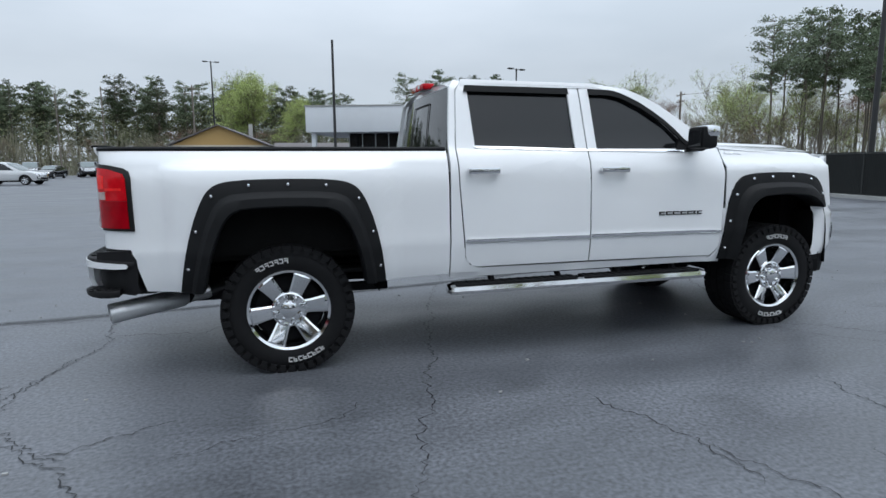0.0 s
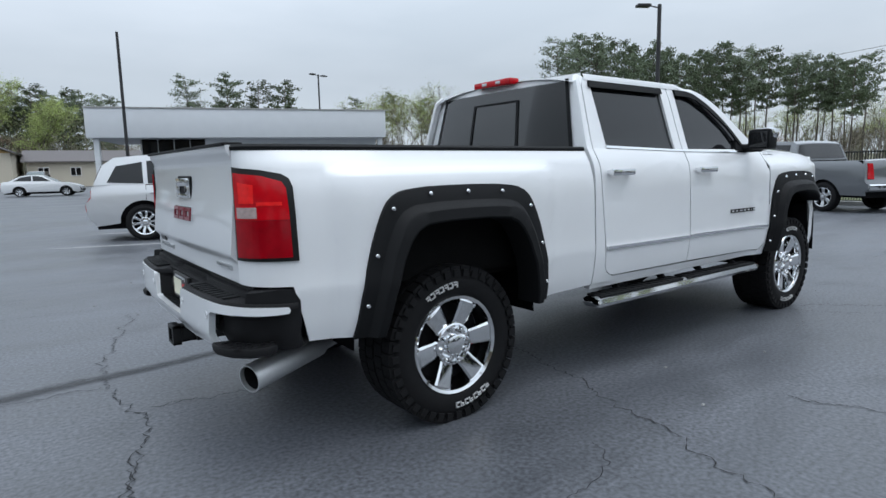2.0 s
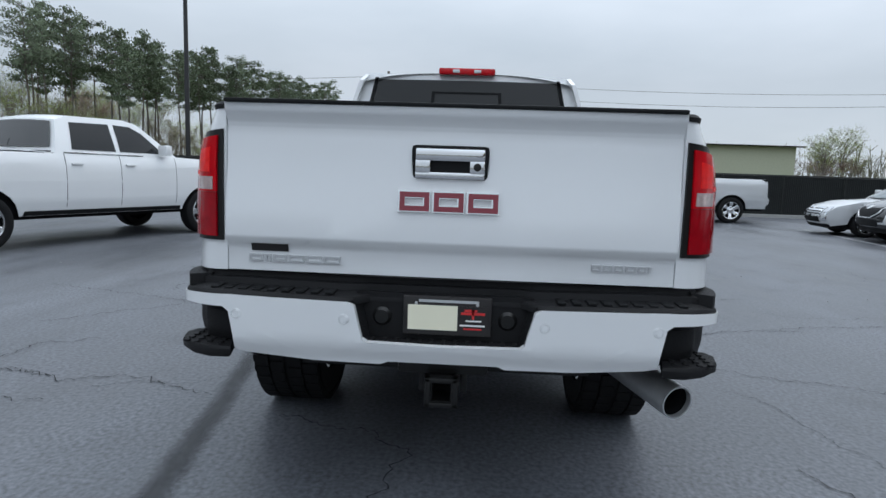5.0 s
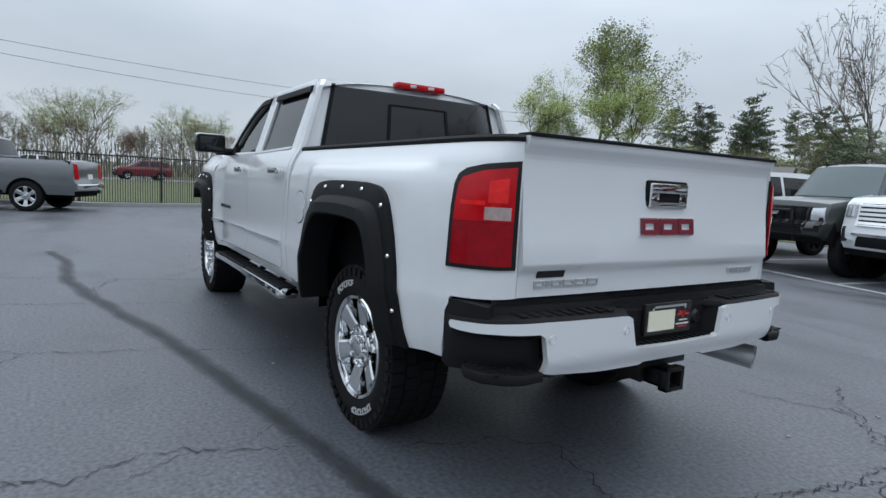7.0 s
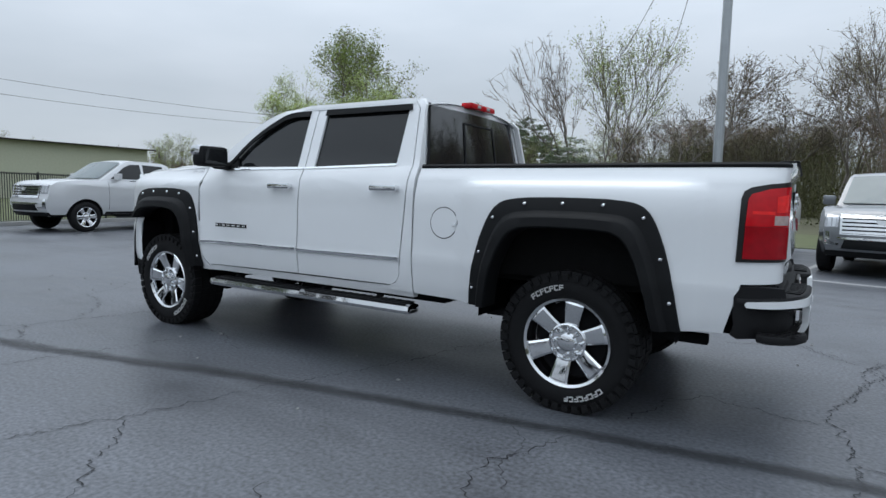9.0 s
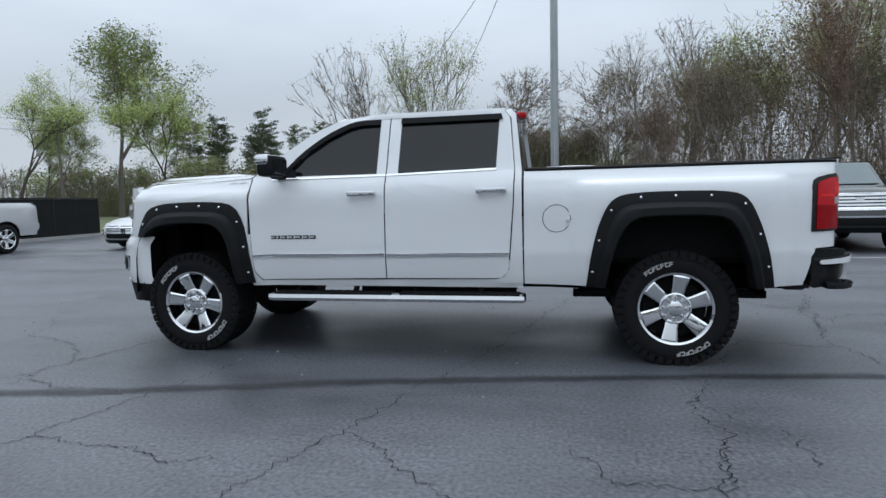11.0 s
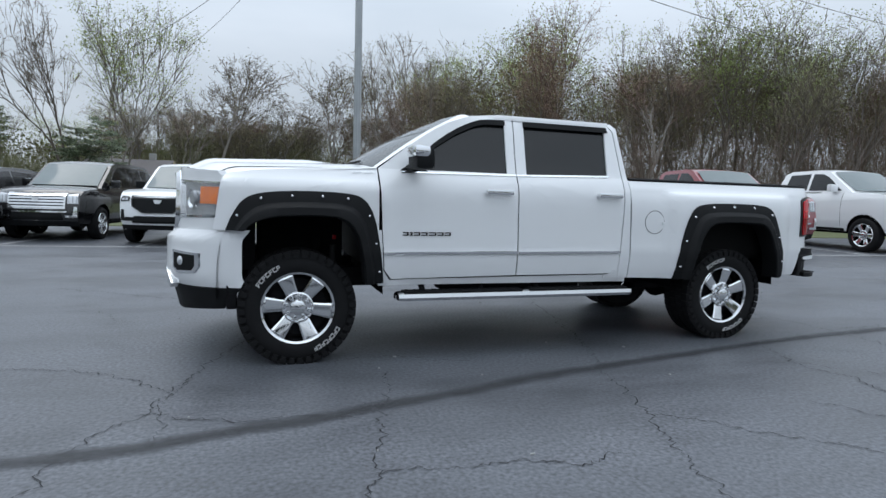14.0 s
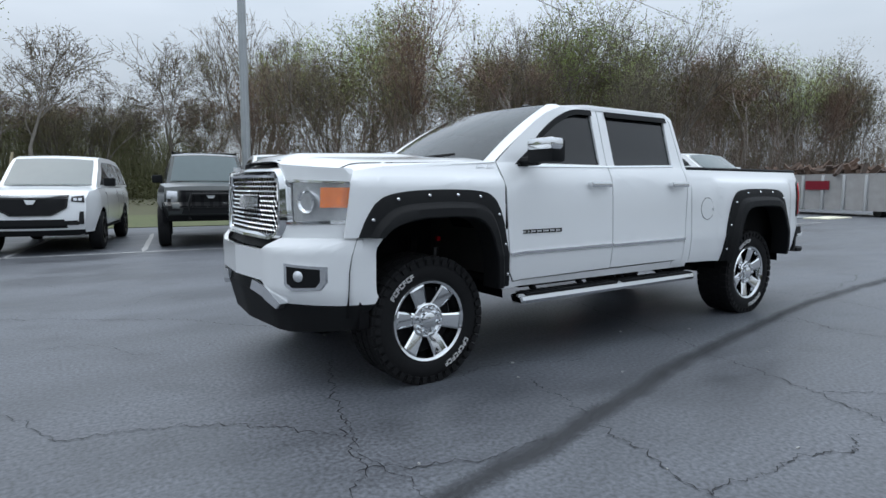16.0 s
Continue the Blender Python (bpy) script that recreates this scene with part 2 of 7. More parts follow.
# ==== ground and large structure
def asphalt(name, base, crack=True):
    m = material(name, base, 0.72, vary=0.10, scale=0.35)
    n, l = m.node_tree.nodes, m.node_tree.links
    b = n["Principled BSDF"]
    tc = [q for q in n if q.type == "TEX_COORD"][0]
    old = b.inputs["Base Color"].links[0].from_socket
    fine = n.new("ShaderNodeTexNoise")
    fine.inputs["Scale"].default_value, fine.inputs["Detail"].default_value = 42, 7
    l.new(tc.outputs["Object"], fine.inputs["Vector"])
    fr = n.new("ShaderNodeMapRange")
    fr.inputs["From Min"].default_value, fr.inputs["From Max"].default_value = 0.3, 0.7
    fr.inputs["To Min"].default_value, fr.inputs["To Max"].default_value = 0.55, 1.50
    l.new(fine.outputs["Fac"], fr.inputs["Value"])
    mul = n.new("ShaderNodeVectorMath")
    mul.operation = "SCALE"
    l.new(old, mul.inputs[0])
    l.new(fr.outputs["Result"], mul.inputs["Scale"])
    sp = n.new("ShaderNodeTexNoise")
    sp.inputs["Scale"].default_value, sp.inputs["Detail"].default_value = 1.6, 5
    l.new(tc.outputs["Object"], sp.inputs["Vector"])
    sr = n.new("ShaderNodeMapRange")
    sr.inputs["From Min"].default_value, sr.inputs["From Max"].default_value = 0.56, 0.70
    sr.inputs["To Min"].default_value, sr.inputs["To Max"].default_value = 1.0, 0.80
    l.new(sp.outputs["Fac"], sr.inputs["Value"])
    mu2 = n.new("ShaderNodeVectorMath")
    mu2.operation = "SCALE"
    l.new(mul.outputs["Vector"], mu2.inputs[0])
    l.new(sr.outputs["Result"], mu2.inputs["Scale"])
    # broad worn patches, drawn out along the lanes
    mp = n.new("ShaderNodeMapping")
    mp.inputs["Rotation"].default_value, mp.inputs["Scale"].default_value = (0, 0, radians(-14)), (0.35, 1.0, 1.0)
    l.new(tc.outputs["Object"], mp.inputs["Vector"])
    wp = n.new("ShaderNodeTexNoise")
    wp.inputs["Scale"].default_value, wp.inputs["Detail"].default_value, wp.inputs["Roughness"].default_value = 0.9, 9, 0.68
    l.new(mp.outputs["Vector"], wp.inputs["Vector"])
    wr = n.new("ShaderNodeMapRange")
    wr.inputs["From Min"].default_value, wr.inputs["From Max"].default_value = 0.32, 0.68
    wr.inputs["To Min"].default_value, wr.inputs["To Max"].default_value = 0.66, 1.36
    l.new(wp.outputs["Fac"], wr.inputs["Value"])
    mu3 = n.new("ShaderNodeVectorMath")
    mu3.operation = "SCALE"
    l.new(mu2.outputs["Vector"], mu3.inputs[0])
    l.new(wr.outputs["Result"], mu3.inputs["Scale"])
    l.new(mu3.outputs["Vector"], b.inputs["Base Color"])
    rr = n.new("ShaderNodeMapRange")
    rr.inputs["From Min"].default_value, rr.inputs["From Max"].default_value = 0.35, 0.65
    rr.inputs["To Min"].default_value, rr.inputs["To Max"].default_value = 0.34, 0.58
    l.new(wp.outputs["Fac"], rr.inputs["Value"])
    l.new(rr.outputs["Result"], b.inputs["Roughness"])
    bp = n.new("ShaderNodeBump")
    bp.inputs["Strength"].default_value, bp.inputs["Distance"].default_value = 0.35, 0.004
    l.new(fine.outputs["Fac"], bp.inputs["Height"])
    l.new(bp.outputs["Normal"], b.inputs["Normal"])
    return m


M_ASPHALT = asphalt("asphalt", (0.087, 0.0935, 0.106))
def worn_tar(name, color):
    """A thin worn film of tar: patchy, fading out towards its edges."""
    m = material(name, color, 0.62, vary=0.3, scale=3)
    n, l = m.node_tree.nodes, m.node_tree.links
    tc = [q for q in n if q.type == "TEX_COORD"][0]
    sep = n.new("ShaderNodeSeparateXYZ")
    l.new(tc.outputs["UV"], sep.inputs["Vector"])
    tri = n.new("ShaderNodeMapRange")
    tri.inputs["From Min"].default_value, tri.inputs["From Max"].default_value = 0.0, 0.85
    l.new(sep.outputs["Y"], tri.inputs["Value"])
    no = n.new("ShaderNodeTexNoise")
    no.inputs["Scale"].default_value, no.inputs["Detail"].default_value, no.inputs["Roughness"].default_value = 3.5, 9, 0.80
    l.new(tc.outputs["Object"], no.inputs["Vector"])
    ad = n.new("ShaderNodeMath")
    ad.operation = "ADD"
    l.new(tri.outputs["Result"], ad.inputs[0])
    l.new(no.outputs["Fac"], ad.inputs[1])
    cut = n.new("ShaderNodeMapRange")
    cut.inputs["From Min"].default_value, cut.inputs["From Max"].default_value = 0.78, 1.50
    cut.inputs["To Min"].default_value, cut.inputs["To Max"].default_value = 0.0, 0.64
    l.new(ad.outputs[0], cut.inputs["Value"])
    l.new(cut.outputs["Result"], n["Principled BSDF"].inputs["Alpha"])
    return m


M_SEAM = worn_tar("worn_tar", (0.028, 0.030, 0.034))
M_CRACK = material("crack", (0.026, 0.027, 0.030), 0.9)
M_LINE = material("worn_line_paint", (0.42, 0.42, 0.42), 0.6, vary=0.35, scale=14)
M_GRASS = material("grass", (0.06, 0.085, 0.03), 0.9, color2=(0.13, 0.135, 0.06), scale=2.5, bump=0.5, bump_scale=40)
M_DIRT = material("leaf_litter", (0.075, 0.062, 0.042), 0.95, color2=(0.10, 0.11, 0.05), scale=0.6, bump=0.4, bump_scale=20)
M_CONC = material("concrete", (0.33, 0.33, 0.32), 0.85, vary=0.15, scale=5, bump=0.2)
M_STUCCO = material("white_wall", (0.62, 0.64, 0.66), 0.8, vary=0.05, scale=1.5)
M_BEIGE = material("beige_wall", (0.52, 0.47, 0.38), 0.8, vary=0.06)
M_OCHRE = material("ochre_gable", (0.42, 0.27, 0.10), 0.7)
M_ROOF = material("grey_shingle", (0.13, 0.12, 0.12), 0.9, vary=0.2, scale=5, bump=0.4)
M_FENCE = material("fence_black", (0.012, 0.014, 0.013), 0.6)
M_SCREEN = material("fence_screen", (0.020, 0.023, 0.024), 0.9, vary=0.3, scale=2)
M_GALV = material("galvanised", (0.36, 0.38, 0.39), 0.45, 0.6, vary=0.15, scale=3)
M_BRONZE = material("dark_bronze", (0.03, 0.03, 0.032), 0.5, 0.3)
M_POLEWOOD = material("weathered_pole", (0.16, 0.14, 0.12), 0.9, vary=0.3, scale=4)

bm = bmesh.new()
def land(u, v):
    x, y = -600 + 1200 * u, -600 + 1200 * v
    d = max(math.hypot(x, y) - 95, 0)
    z = -0.06 + 0.02 * d * soft(d, 0, 60) * (0.6 + 0.4 * math.sin(x * 0.01) * math.cos(y * 0.012))
    return (x, y, min(z, 9.0) if d else -0.06)
grid(bm, 80, 80, land)
tagged(part("ground", bm, M_DIRT), "brown leaf litter and rough grass", "ground", kind="structure")


def slab(name, pts, z0, z1, mt, label, category="", kind="structure"):
    bm = bmesh.new()
    b = [bm.verts.new((x, y, z0)) for x, y in pts]
    t = [bm.verts.new((x, y, z1)) for x, y in pts]
    bm.faces.new(t)
    for k in range(len(pts)):
        q = (k + 1) % len(pts)
        bm.faces.new((b[k], b[q], t[q], t[k]))
    return tagged(part(name, bm, mt, sharp=0), label, category or name, kind=kind)


slab("car_park", [(20.7, -18), (20.3, -8), (18.5, 2), (20.3, 12), (26, 36), (20, 80), (-70, 110), (-70, -8.6), (-12, -13.6), (16, -17.6)], -0.05, 0.0, M_ASPHALT, "grey cracked asphalt of a car park", "car park")
slab("verge", [(20.7, -18), (21.4, -18), (21.0, -8), (19.2, 2), (21.2, 12), (24, 22), (23, 22), (20.3, 12), (18.5, 2), (20.3, -8)], -0.05, 0.12, M_CONC, "pale concrete kerb along the fence", "kerb")
slab("grass_strip", [(21.4, -60), (58, -60), (58, 60), (34, 60), (24.2, 22), (21.2, 12), (19.2, 2), (21.0, -8)], -0.05, 0.05, M_GRASS, "rough green grass beyond the fence", "grass")
slab("lawn", [(-70, -8.7), (-12, -13.7), (16, -17.7), (20.7, -18.1), (20.7, -24), (-70, -24)], -0.05, 0.015, M_GRASS, "spring grass behind the parked cars", "lawn")
slab("far_car_park", [(58, -60), (70, -60), (70, 60), (58, 60)], -0.05, 0.07, M_ASPHALT, "car park across the road", "car park")


def ribbon(name, pts, w, mt, label, z=0.004, jit=0.02, step=0.08, seed=1, wj=0.5):
    """An irregular band on the ground along a line."""
    rnd = random.Random(seed)
    bm = bmesh.new()
    p = np.array(pts, float)
    d = np.concatenate([[0], np.cumsum(np.hypot(*np.diff(p, axis=0).T))])
    t = np.arange(0, d[-1], step)
    x, y = np.interp(t, d, p[:, 0]), np.interp(t, d, p[:, 1])
    prev, off = None, 0.0
    for i in range(len(t) - 1):
        dx, dy = x[i + 1] - x[i], y[i + 1] - y[i]
        k = math.hypot(dx, dy) or 1
        off = off * 0.75 + rnd.uniform(-jit, jit)
        a = w * (1 + rnd.uniform(-wj, wj)) / 2 * min(1, (i + 1) / 3, (len(t) - 1 - i) / 3)
        b = w * (1 + rnd.uniform(-wj, wj)) / 2 * min(1, (i + 1) / 3, (len(t) - 1 - i) / 3)
        nx, ny = -dy / k, dx / k
        cur = (bm.verts.new((x[i] + nx * (off + a), y[i] + ny * (off + a), z)), bm.verts.new((x[i] + nx * (off - b), y[i] + ny * (off - b), z)))
        if prev:
            bm.faces.new((prev[0], prev[1], cur[1], cur[0]))
        prev = cur
    return tagged(part(name, bm, mt, sharp=0), label, name.replace("_", " "), kind="structure")


# ==== the white pickup truck: x ahead from the rear axle, y to its left
SIDE = ((0.36, 0.93), (0.56, 0.955), (0.66, 0.982), (0.80, 0.998), (0.83, 1.003), (0.90, 0.996), (1.15, 0.988), (1.30, 0.980), (1.38, 0.962), (1.44, 0.925), (1.47, 0.905), (1.90, 0.772), (2.0, 0.70))


def half(x, z):
    y = lerp(SIDE, z)
    if x < 1.1:
        y -= 0.018 * soft(z, 1.2, 1.4)
    if x < -0.72:
        y -= 0.078 * ((-0.72 - x) / 0.36) ** 2
    if x > 3.75:
        y -= 0.092 * ((x - 3.75) / 0.7) ** 2
    for cx in (0.0, 3.88):
        k = 1 - soft(abs(x - cx), 0.60, 0.74)
        y += 0.040 * k * (1 - soft(z, 1.33, 1.38))
    return y


FRONT = ((0.0, 4.80), (0.45, 4.775), (0.60, 4.745), (0.70, 4.68), (0.80, 4.59), (0.86, 4.51), (0.90, 4.43), (0.93, 4.36))
BUMP = ((0.0, 4.875), (0.5, 4.83), (0.66, 4.775), (0.78, 4.69), (0.86, 4.60), (0.92, 4.50), (0.955, 4.38), (0.965, 4.30))
TAILX = ((0.84, -1.080), (0.950, -1.081), (0.970, -1.088), (0.992, -1.108), (1.004, -1.110), (1.10, -1.100), (1.30, -1.078), (1.355, -1.076), (1.385, -1.072), (1.405, -1.076), (1.43, -1.092), (1.447, -1.102), (1.475, -1.104))


def on_side(s):
    return lambda x, z, h: (x, s * (half(x, z) + h), z)


CORNER = rounded([(-0.70, 0.0), (-0.84, 0.010), (-0.93, 0.028), (-1.00, 0.062), (-1.048, 0.105), (-1.066, 0.150), (-1.074, 0.192)], 2)
CORNER_D = np.concatenate([[0], np.cumsum(np.hypot(*np.diff(np.array(CORNER), axis=0).T))])
CORNER_L = float(CORNER_D[-1])


def corner_at(u, z):
    x, d = float(np.interp(u, CORNER_D, [q[0] for q in CORNER])), float(np.interp(u, CORNER_D, [q[1] for q in CORNER]))
    y0 = lerp(SIDE, z) - 0.018 * soft(z, 1.2, 1.4)
    return x, 0.803 + (y0 - 0.803) * (1 - min(d / 0.192, 1))


def bed_skin(s):
    """The bedside that turns round the rear corner; past x = -0.70 the first coordinate runs along the bend."""
    def f(x, z, h):
        if x >= -0.70:
            return (x, s * (half(x, z) + h), z)
        u = -0.70 - x
        a, b = corner_at(max(u - 0.01, 0), z), corner_at(min(u + 0.01, CORNER_L), z)
        c = corner_at(u, z)
        t = Vector((b[0] - a[0], b[1] - a[1])).normalized()
        return (c[0] + t.y * h, s * (c[1] - t.x * h), z)
    return f


def on_front(tab, lean=0.0):
    return lambda y, z, h: (lerp(tab, abs(y)) + h - lean * (z - 0.9), y, z)


def on_tail(y, z, h):
    return (lerp(TAILX, z) - h + 0.008 * (abs(y) / 0.8) ** 2, y, z)


truck = thing("pickup_truck", "lifted white crew-cab pickup truck with black bolt-on fender flares", "pickup truck")

ARCH_R = [(0.56, 0.585), (0.50, 0.85), (0.42, 1.06), (0.30, 1.14), (-0.30, 1.14), (-0.42, 1.06), (-0.50, 0.85), (-0.57, 0.585)]
ARCH_F = [(3.36, 0.60), (3.40, 0.85), (3.47, 1.06), (3.60, 1.14), (4.10, 1.14), (4.24, 1.06), (4.32, 0.99)]
FL_R = ([(0.635, 0.585), (0.595, 0.86), (0.535, 1.08), (0.45, 1.235), (0.30, 1.268), (0, 1.274), (-0.30, 1.268), (-0.44, 1.235), (-0.52, 1.08), (-0.585, 0.86), (-0.635, 0.585)],
        [(0.50, 0.585), (0.46, 0.80), (0.39, 0.99), (0.30, 1.085), (0.15, 1.098), (0, 1.10), (-0.15, 1.098), (-0.30, 1.085), (-0.38, 0.99), (-0.45, 0.80), (-0.50, 0.585)])
FL_F = ([(3.285, 0.60), (3.32, 0.88), (3.36, 1.10), (3.44, 1.24), (3.58, 1.27), (3.87, 1.276), (4.14, 1.262), (4.28, 1.22), (4.36, 1.10), (4.405, 0.985)],
        [(3.425, 0.60), (3.45, 0.80), (3.50, 0.99), (3.60, 1.085), (3.75, 1.098), (3.87, 1.10), (4.05, 1.092), (4.18, 1.06), (4.25, 1.02), (4.275, 0.985)])

for s in (1, -1):
    side = on_side(s)
    # bedside with the wheel opening
    skin_of = bed_skin(s)
    bend = [-0.70 - CORNER_L * k / 16 for k in range(1, 16)]
    bm = bmesh.new()
    sheet(bm, [(1.085, 0.60), (1.085, 1.452), (-0.70 - CORNER_L, 1.452), (-0.70 - CORNER_L, 0.87), (-0.90, 0.86), (-0.83, 0.60), *ARCH_R[::-1]], skin_of, du=0.07, dv=0.04, us=bend, vs=(1.34, 1.37))
    part("bedside", bm, M_WHITE, truck)
    # black rail cap
    bm = bmesh.new()
    prof = ((0.006, 1.446), (0.008, 1.462), (-0.004, 1.473), (-0.07, 1.473), (-0.08, 1.455))
    cap_end = 1.08 + 0.70 + CORNER_L
    grid(bm, 36, 4, lambda u, v: skin_of(1.08 - cap_end * u, 1.452, prof[int(round(v * 4))][0])[:2] + (prof[int(round(v * 4))][1],))
    part("bed_rail_cap", bm, M_PLASTIC, truck, "black plastic bed rail cap")
    # rear door: lower panel and window frame
    bm = bmesh.new()
    sheet(bm, [(2.164, 0.638), (2.164, 1.462), (1.158, 1.462), (1.168, 1.20), (1.20, 0.78), *arc(1.30, 0.74, 0.10, 185, 268, 5)[0:], ], side)
    sheet(bm, [(2.164, 1.462), (2.150, 1.925), (2.06, 1.925), (2.075, 1.462)], side, h0=-0.02)
    sheet(bm, [(2.06, 1.925), (1.235, 1.925), (1.275, 1.885), (2.055, 1.885)], side, h0=-0.02)
    sheet(bm, [(1.275, 1.885), (1.235, 1.925), (1.195, 1.87), (1.158, 1.462), (1.295, 1.462), (1.296, 1.50)], side, h0=-0.02)
    part("rear_door", bm, M_WHITE, truck)
    bm = bmesh.new()
    sheet(bm, [(2.08, 1.45), (2.065, 1.895), (1.27, 1.895), (1.285, 1.45)], side, h0=-0.026, h1=-0.018)
    part("rear_door_window", bm, M_GLASS, truck, "dark tinted side window")
    bm = bmesh.new()
    sheet(bm, [(2.065, 1.862), (2.06, 1.906), (1.262, 1.906), (1.250, 1.862)], side, h0=0.0, h1=0.016)
    part("window_visor", bm, M_PLASTIC, truck, "smoked plastic rain visor")
    # front door
    bm = bmesh.new()
    sheet(bm, [(2.174, 0.638), (3.22, 0.625), (3.28, 0.70), (3.30, 1.0), (3.318, 1.462), (2.174, 1.462)], side)
    sheet(bm, [(2.174, 1.462), (2.248, 1.462), (2.236, 1.885), (2.236, 1.925), (2.160, 1.925)], side, h0=-0.02)
    sheet(bm, [(2.236, 1.885), (2.38, 1.885), *rounded([(2.47, 1.868), (2.66, 1.79), (2.86, 1.655), (3.06, 1.462)], 1), (3.318, 1.462), *rounded([(3.318, 1.462), (3.02, 1.685), (2.78, 1.835), (2.60, 1.905), (2.50, 1.925)], 1)[1:], (2.236, 1.925)], side, h0=-0.02)
    part("front_door", bm, M_WHITE, truck)
    bm = bmesh.new()
    sheet(bm, [(2.24, 1.45), (2.23, 1.895), (2.39, 1.895), (2.48, 1.875), (2.68, 1.79), (2.88, 1.65), (3.08, 1.45)], side, h0=-0.026, h1=-0.018)
    part("front_door_window", bm, M_GLASS, truck, "dark tinted side window")
    bm = bmesh.new()
    outer = rounded([(2.236, 1.906), (2.42, 1.904), (2.52, 1.878), (2.70, 1.795), (2.90, 1.655), (3.05, 1.50)], 1)
    sheet(bm, outer + [(3.02, 1.49), (2.87, 1.638), (2.67, 1.765), (2.50, 1.842), (2.40, 1.862), (2.236, 1.862)], side, h0=0.0, h1=0.016)
    part("window_visor", bm, M_PLASTIC, truck, "smoked plastic rain visor")
    bm = bmesh.new()
    sheet(bm, [(2.93, 1.452), (2.99, 1.56), (3.15, 1.452)], side, h0=-0.012, h1=0.006)
    part("mirror_sail", bm, M_PLASTIC, truck, "black triangular mirror base")
    # chrome belt line under the windows
    bm = bmesh.new()
    sheet(bm, [(1.28, 1.478), (1.30, 1.466), (2.168, 1.445), (2.168, 1.458), (1.30, 1.482)], side, h0=-0.01, h1=0.007)
    sheet(bm, [(2.172, 1.445), (3.14, 1.436), (3.14, 1.449), (2.172, 1.458)], side, h0=-0.01, h1=0.007)
    part("belt_trim", bm, M_CHROME, truck, "chrome strip under the side windows")
    # cab rear corner and rocker
    bm = bmesh.new()
    sheet(bm, [(1.094, 0.60), (1.19, 0.60), (1.19, 0.78), (1.158, 1.20), (1.150, 1.462), (1.185, 1.87), (1.235, 1.935), (1.19, 1.945), (1.15, 1.90), (1.102, 1.462)], side, h0=-0.03)
    sheet(bm, [(1.18, 0.60), (1.33, 0.60), (1.33, 0.632), (1.295, 0.634), (1.235, 0.658), (1.200, 0.71), (1.196, 0.78), (1.18, 0.78)], side, h0=-0.03, h1=-0.003)
    part("cab_corner", bm, M_WHITE, truck)
    bm = bmesh.new()
    sheet(bm, [(1.10, 0.565), (3.32, 0.575), (3.32, 0.63), (3.24, 0.618), (1.19, 0.631), (1.10, 0.631)], side, h0=-0.06, h1=-0.012)
    part("rocker_panel", bm, M_WHITE, truck)
    # front fender
    bm = bmesh.new()
    sheet(bm, [(3.328, 0.60), *ARCH_F, (4.49, 0.985), (4.470, 1.085), (4.435, 1.325), (4.40, 1.385), (4.2, 1.415), (3.8, 1.445), (3.328, 1.465)], side, du=0.07, dv=0.04)
    sheet(bm, [(3.22, 0.60), (3.335, 0.60), (3.335, 1.0), (3.307, 1.0), (3.287, 0.695), (3.235, 0.618)], side, h0=-0.03, h1=-0.003)
    part("front_fender", bm, M_WHITE, truck)
    # bolt-on flares
    for o, i, nm in ((*FL_R, 9), (*FL_F, 8)):
        bm = bmesh.new()
        o, i = resample(rounded(o, 1), 56), resample(rounded(i, 1), 56)
        rows = ((0.0, 0.0), (0.0, 0.016), (0.05, 0.020), (0.44, 0.028), (0.49, 0.036), (0.58, 0.062), (0.66, 0.072), (0.95, 0.078), (1.0, 0.070), (1.02, 0.0), (1.02, -0.09))

        def fl(u, v, o=o, i=i, rows=rows):
            k = min(int(round(u * 55)), 55)
            w, h = rows[int(round(v * (len(rows) - 1)))]
            x, z = o[k][0] * (1 - w) + i[k][0] * w, o[k][1] * (1 - w) + i[k][1] * w
            return (x, s * (half(x, min(z, 1.30)) + h), z)
        grid(bm, 55, len(rows) - 1, fl)
        flare = part("fender_flare", bm, M_PLASTIC, truck, "matte black fender flare with exposed bolts", 28)
        for k in range(nm):
            q = min(int(55 * (0.06 + 0.88 * k / (nm - 1))), 55)
            x, z = o[q][0] * 0.80 + i[q][0] * 0.20, o[q][1] * 0.80 + i[q][1] * 0.20
            bm = bmesh.new()
            lathe(bm, ((0.0001, 0.011), (0.0085, 0.009), (0.012, 0.004), (0.012, 0.0)), 10, Matrix.Translation((x, s * (half(x, min(z, 1.3)) + 0.024), z)) @ Matrix.Diagonal((1, s, 1, 1)))
            part("bolt", bm, M_CHROME, flare)
    # wheel liners
    for cx, z0 in ((0.0, 0.50), (3.87, 0.50)):
        bm = bmesh.new()
        pr = rounded([(cx - 0.60, z0), (cx - 0.58, 0.95), (cx - 0.36, 1.20), (cx + 0.36, 1.20), (cx + 0.58, 0.95), (cx + 0.60, z0)], 2)
        grid(bm, len(pr) - 1, 6, lambda u, v: (pr[int(round(u * (len(pr) - 1)))][0], s * (0.42 + 0.52 * v), pr[int(round(u * (len(pr) - 1)))][1]))
        part("wheel_liner", bm, M_LINER, truck)
    # taillight: dark bezel, red lens, clear band
    e = -0.70 - CORNER_L + 0.012
    bm = bmesh.new()
    sheet(bm, [(e, 0.978), (-0.868, 0.972), (-0.874, 1.29), (-0.884, 1.325), (-0.915, 1.345), (-1.0, 1.362), (e, 1.376)], skin_of, h0=-0.01, h1=0.009, du=0.03, us=bend)
    lamp = part("taillight", bm, M_BLKMET, truck, "red taillight with a clear reversing lamp and dark surround")
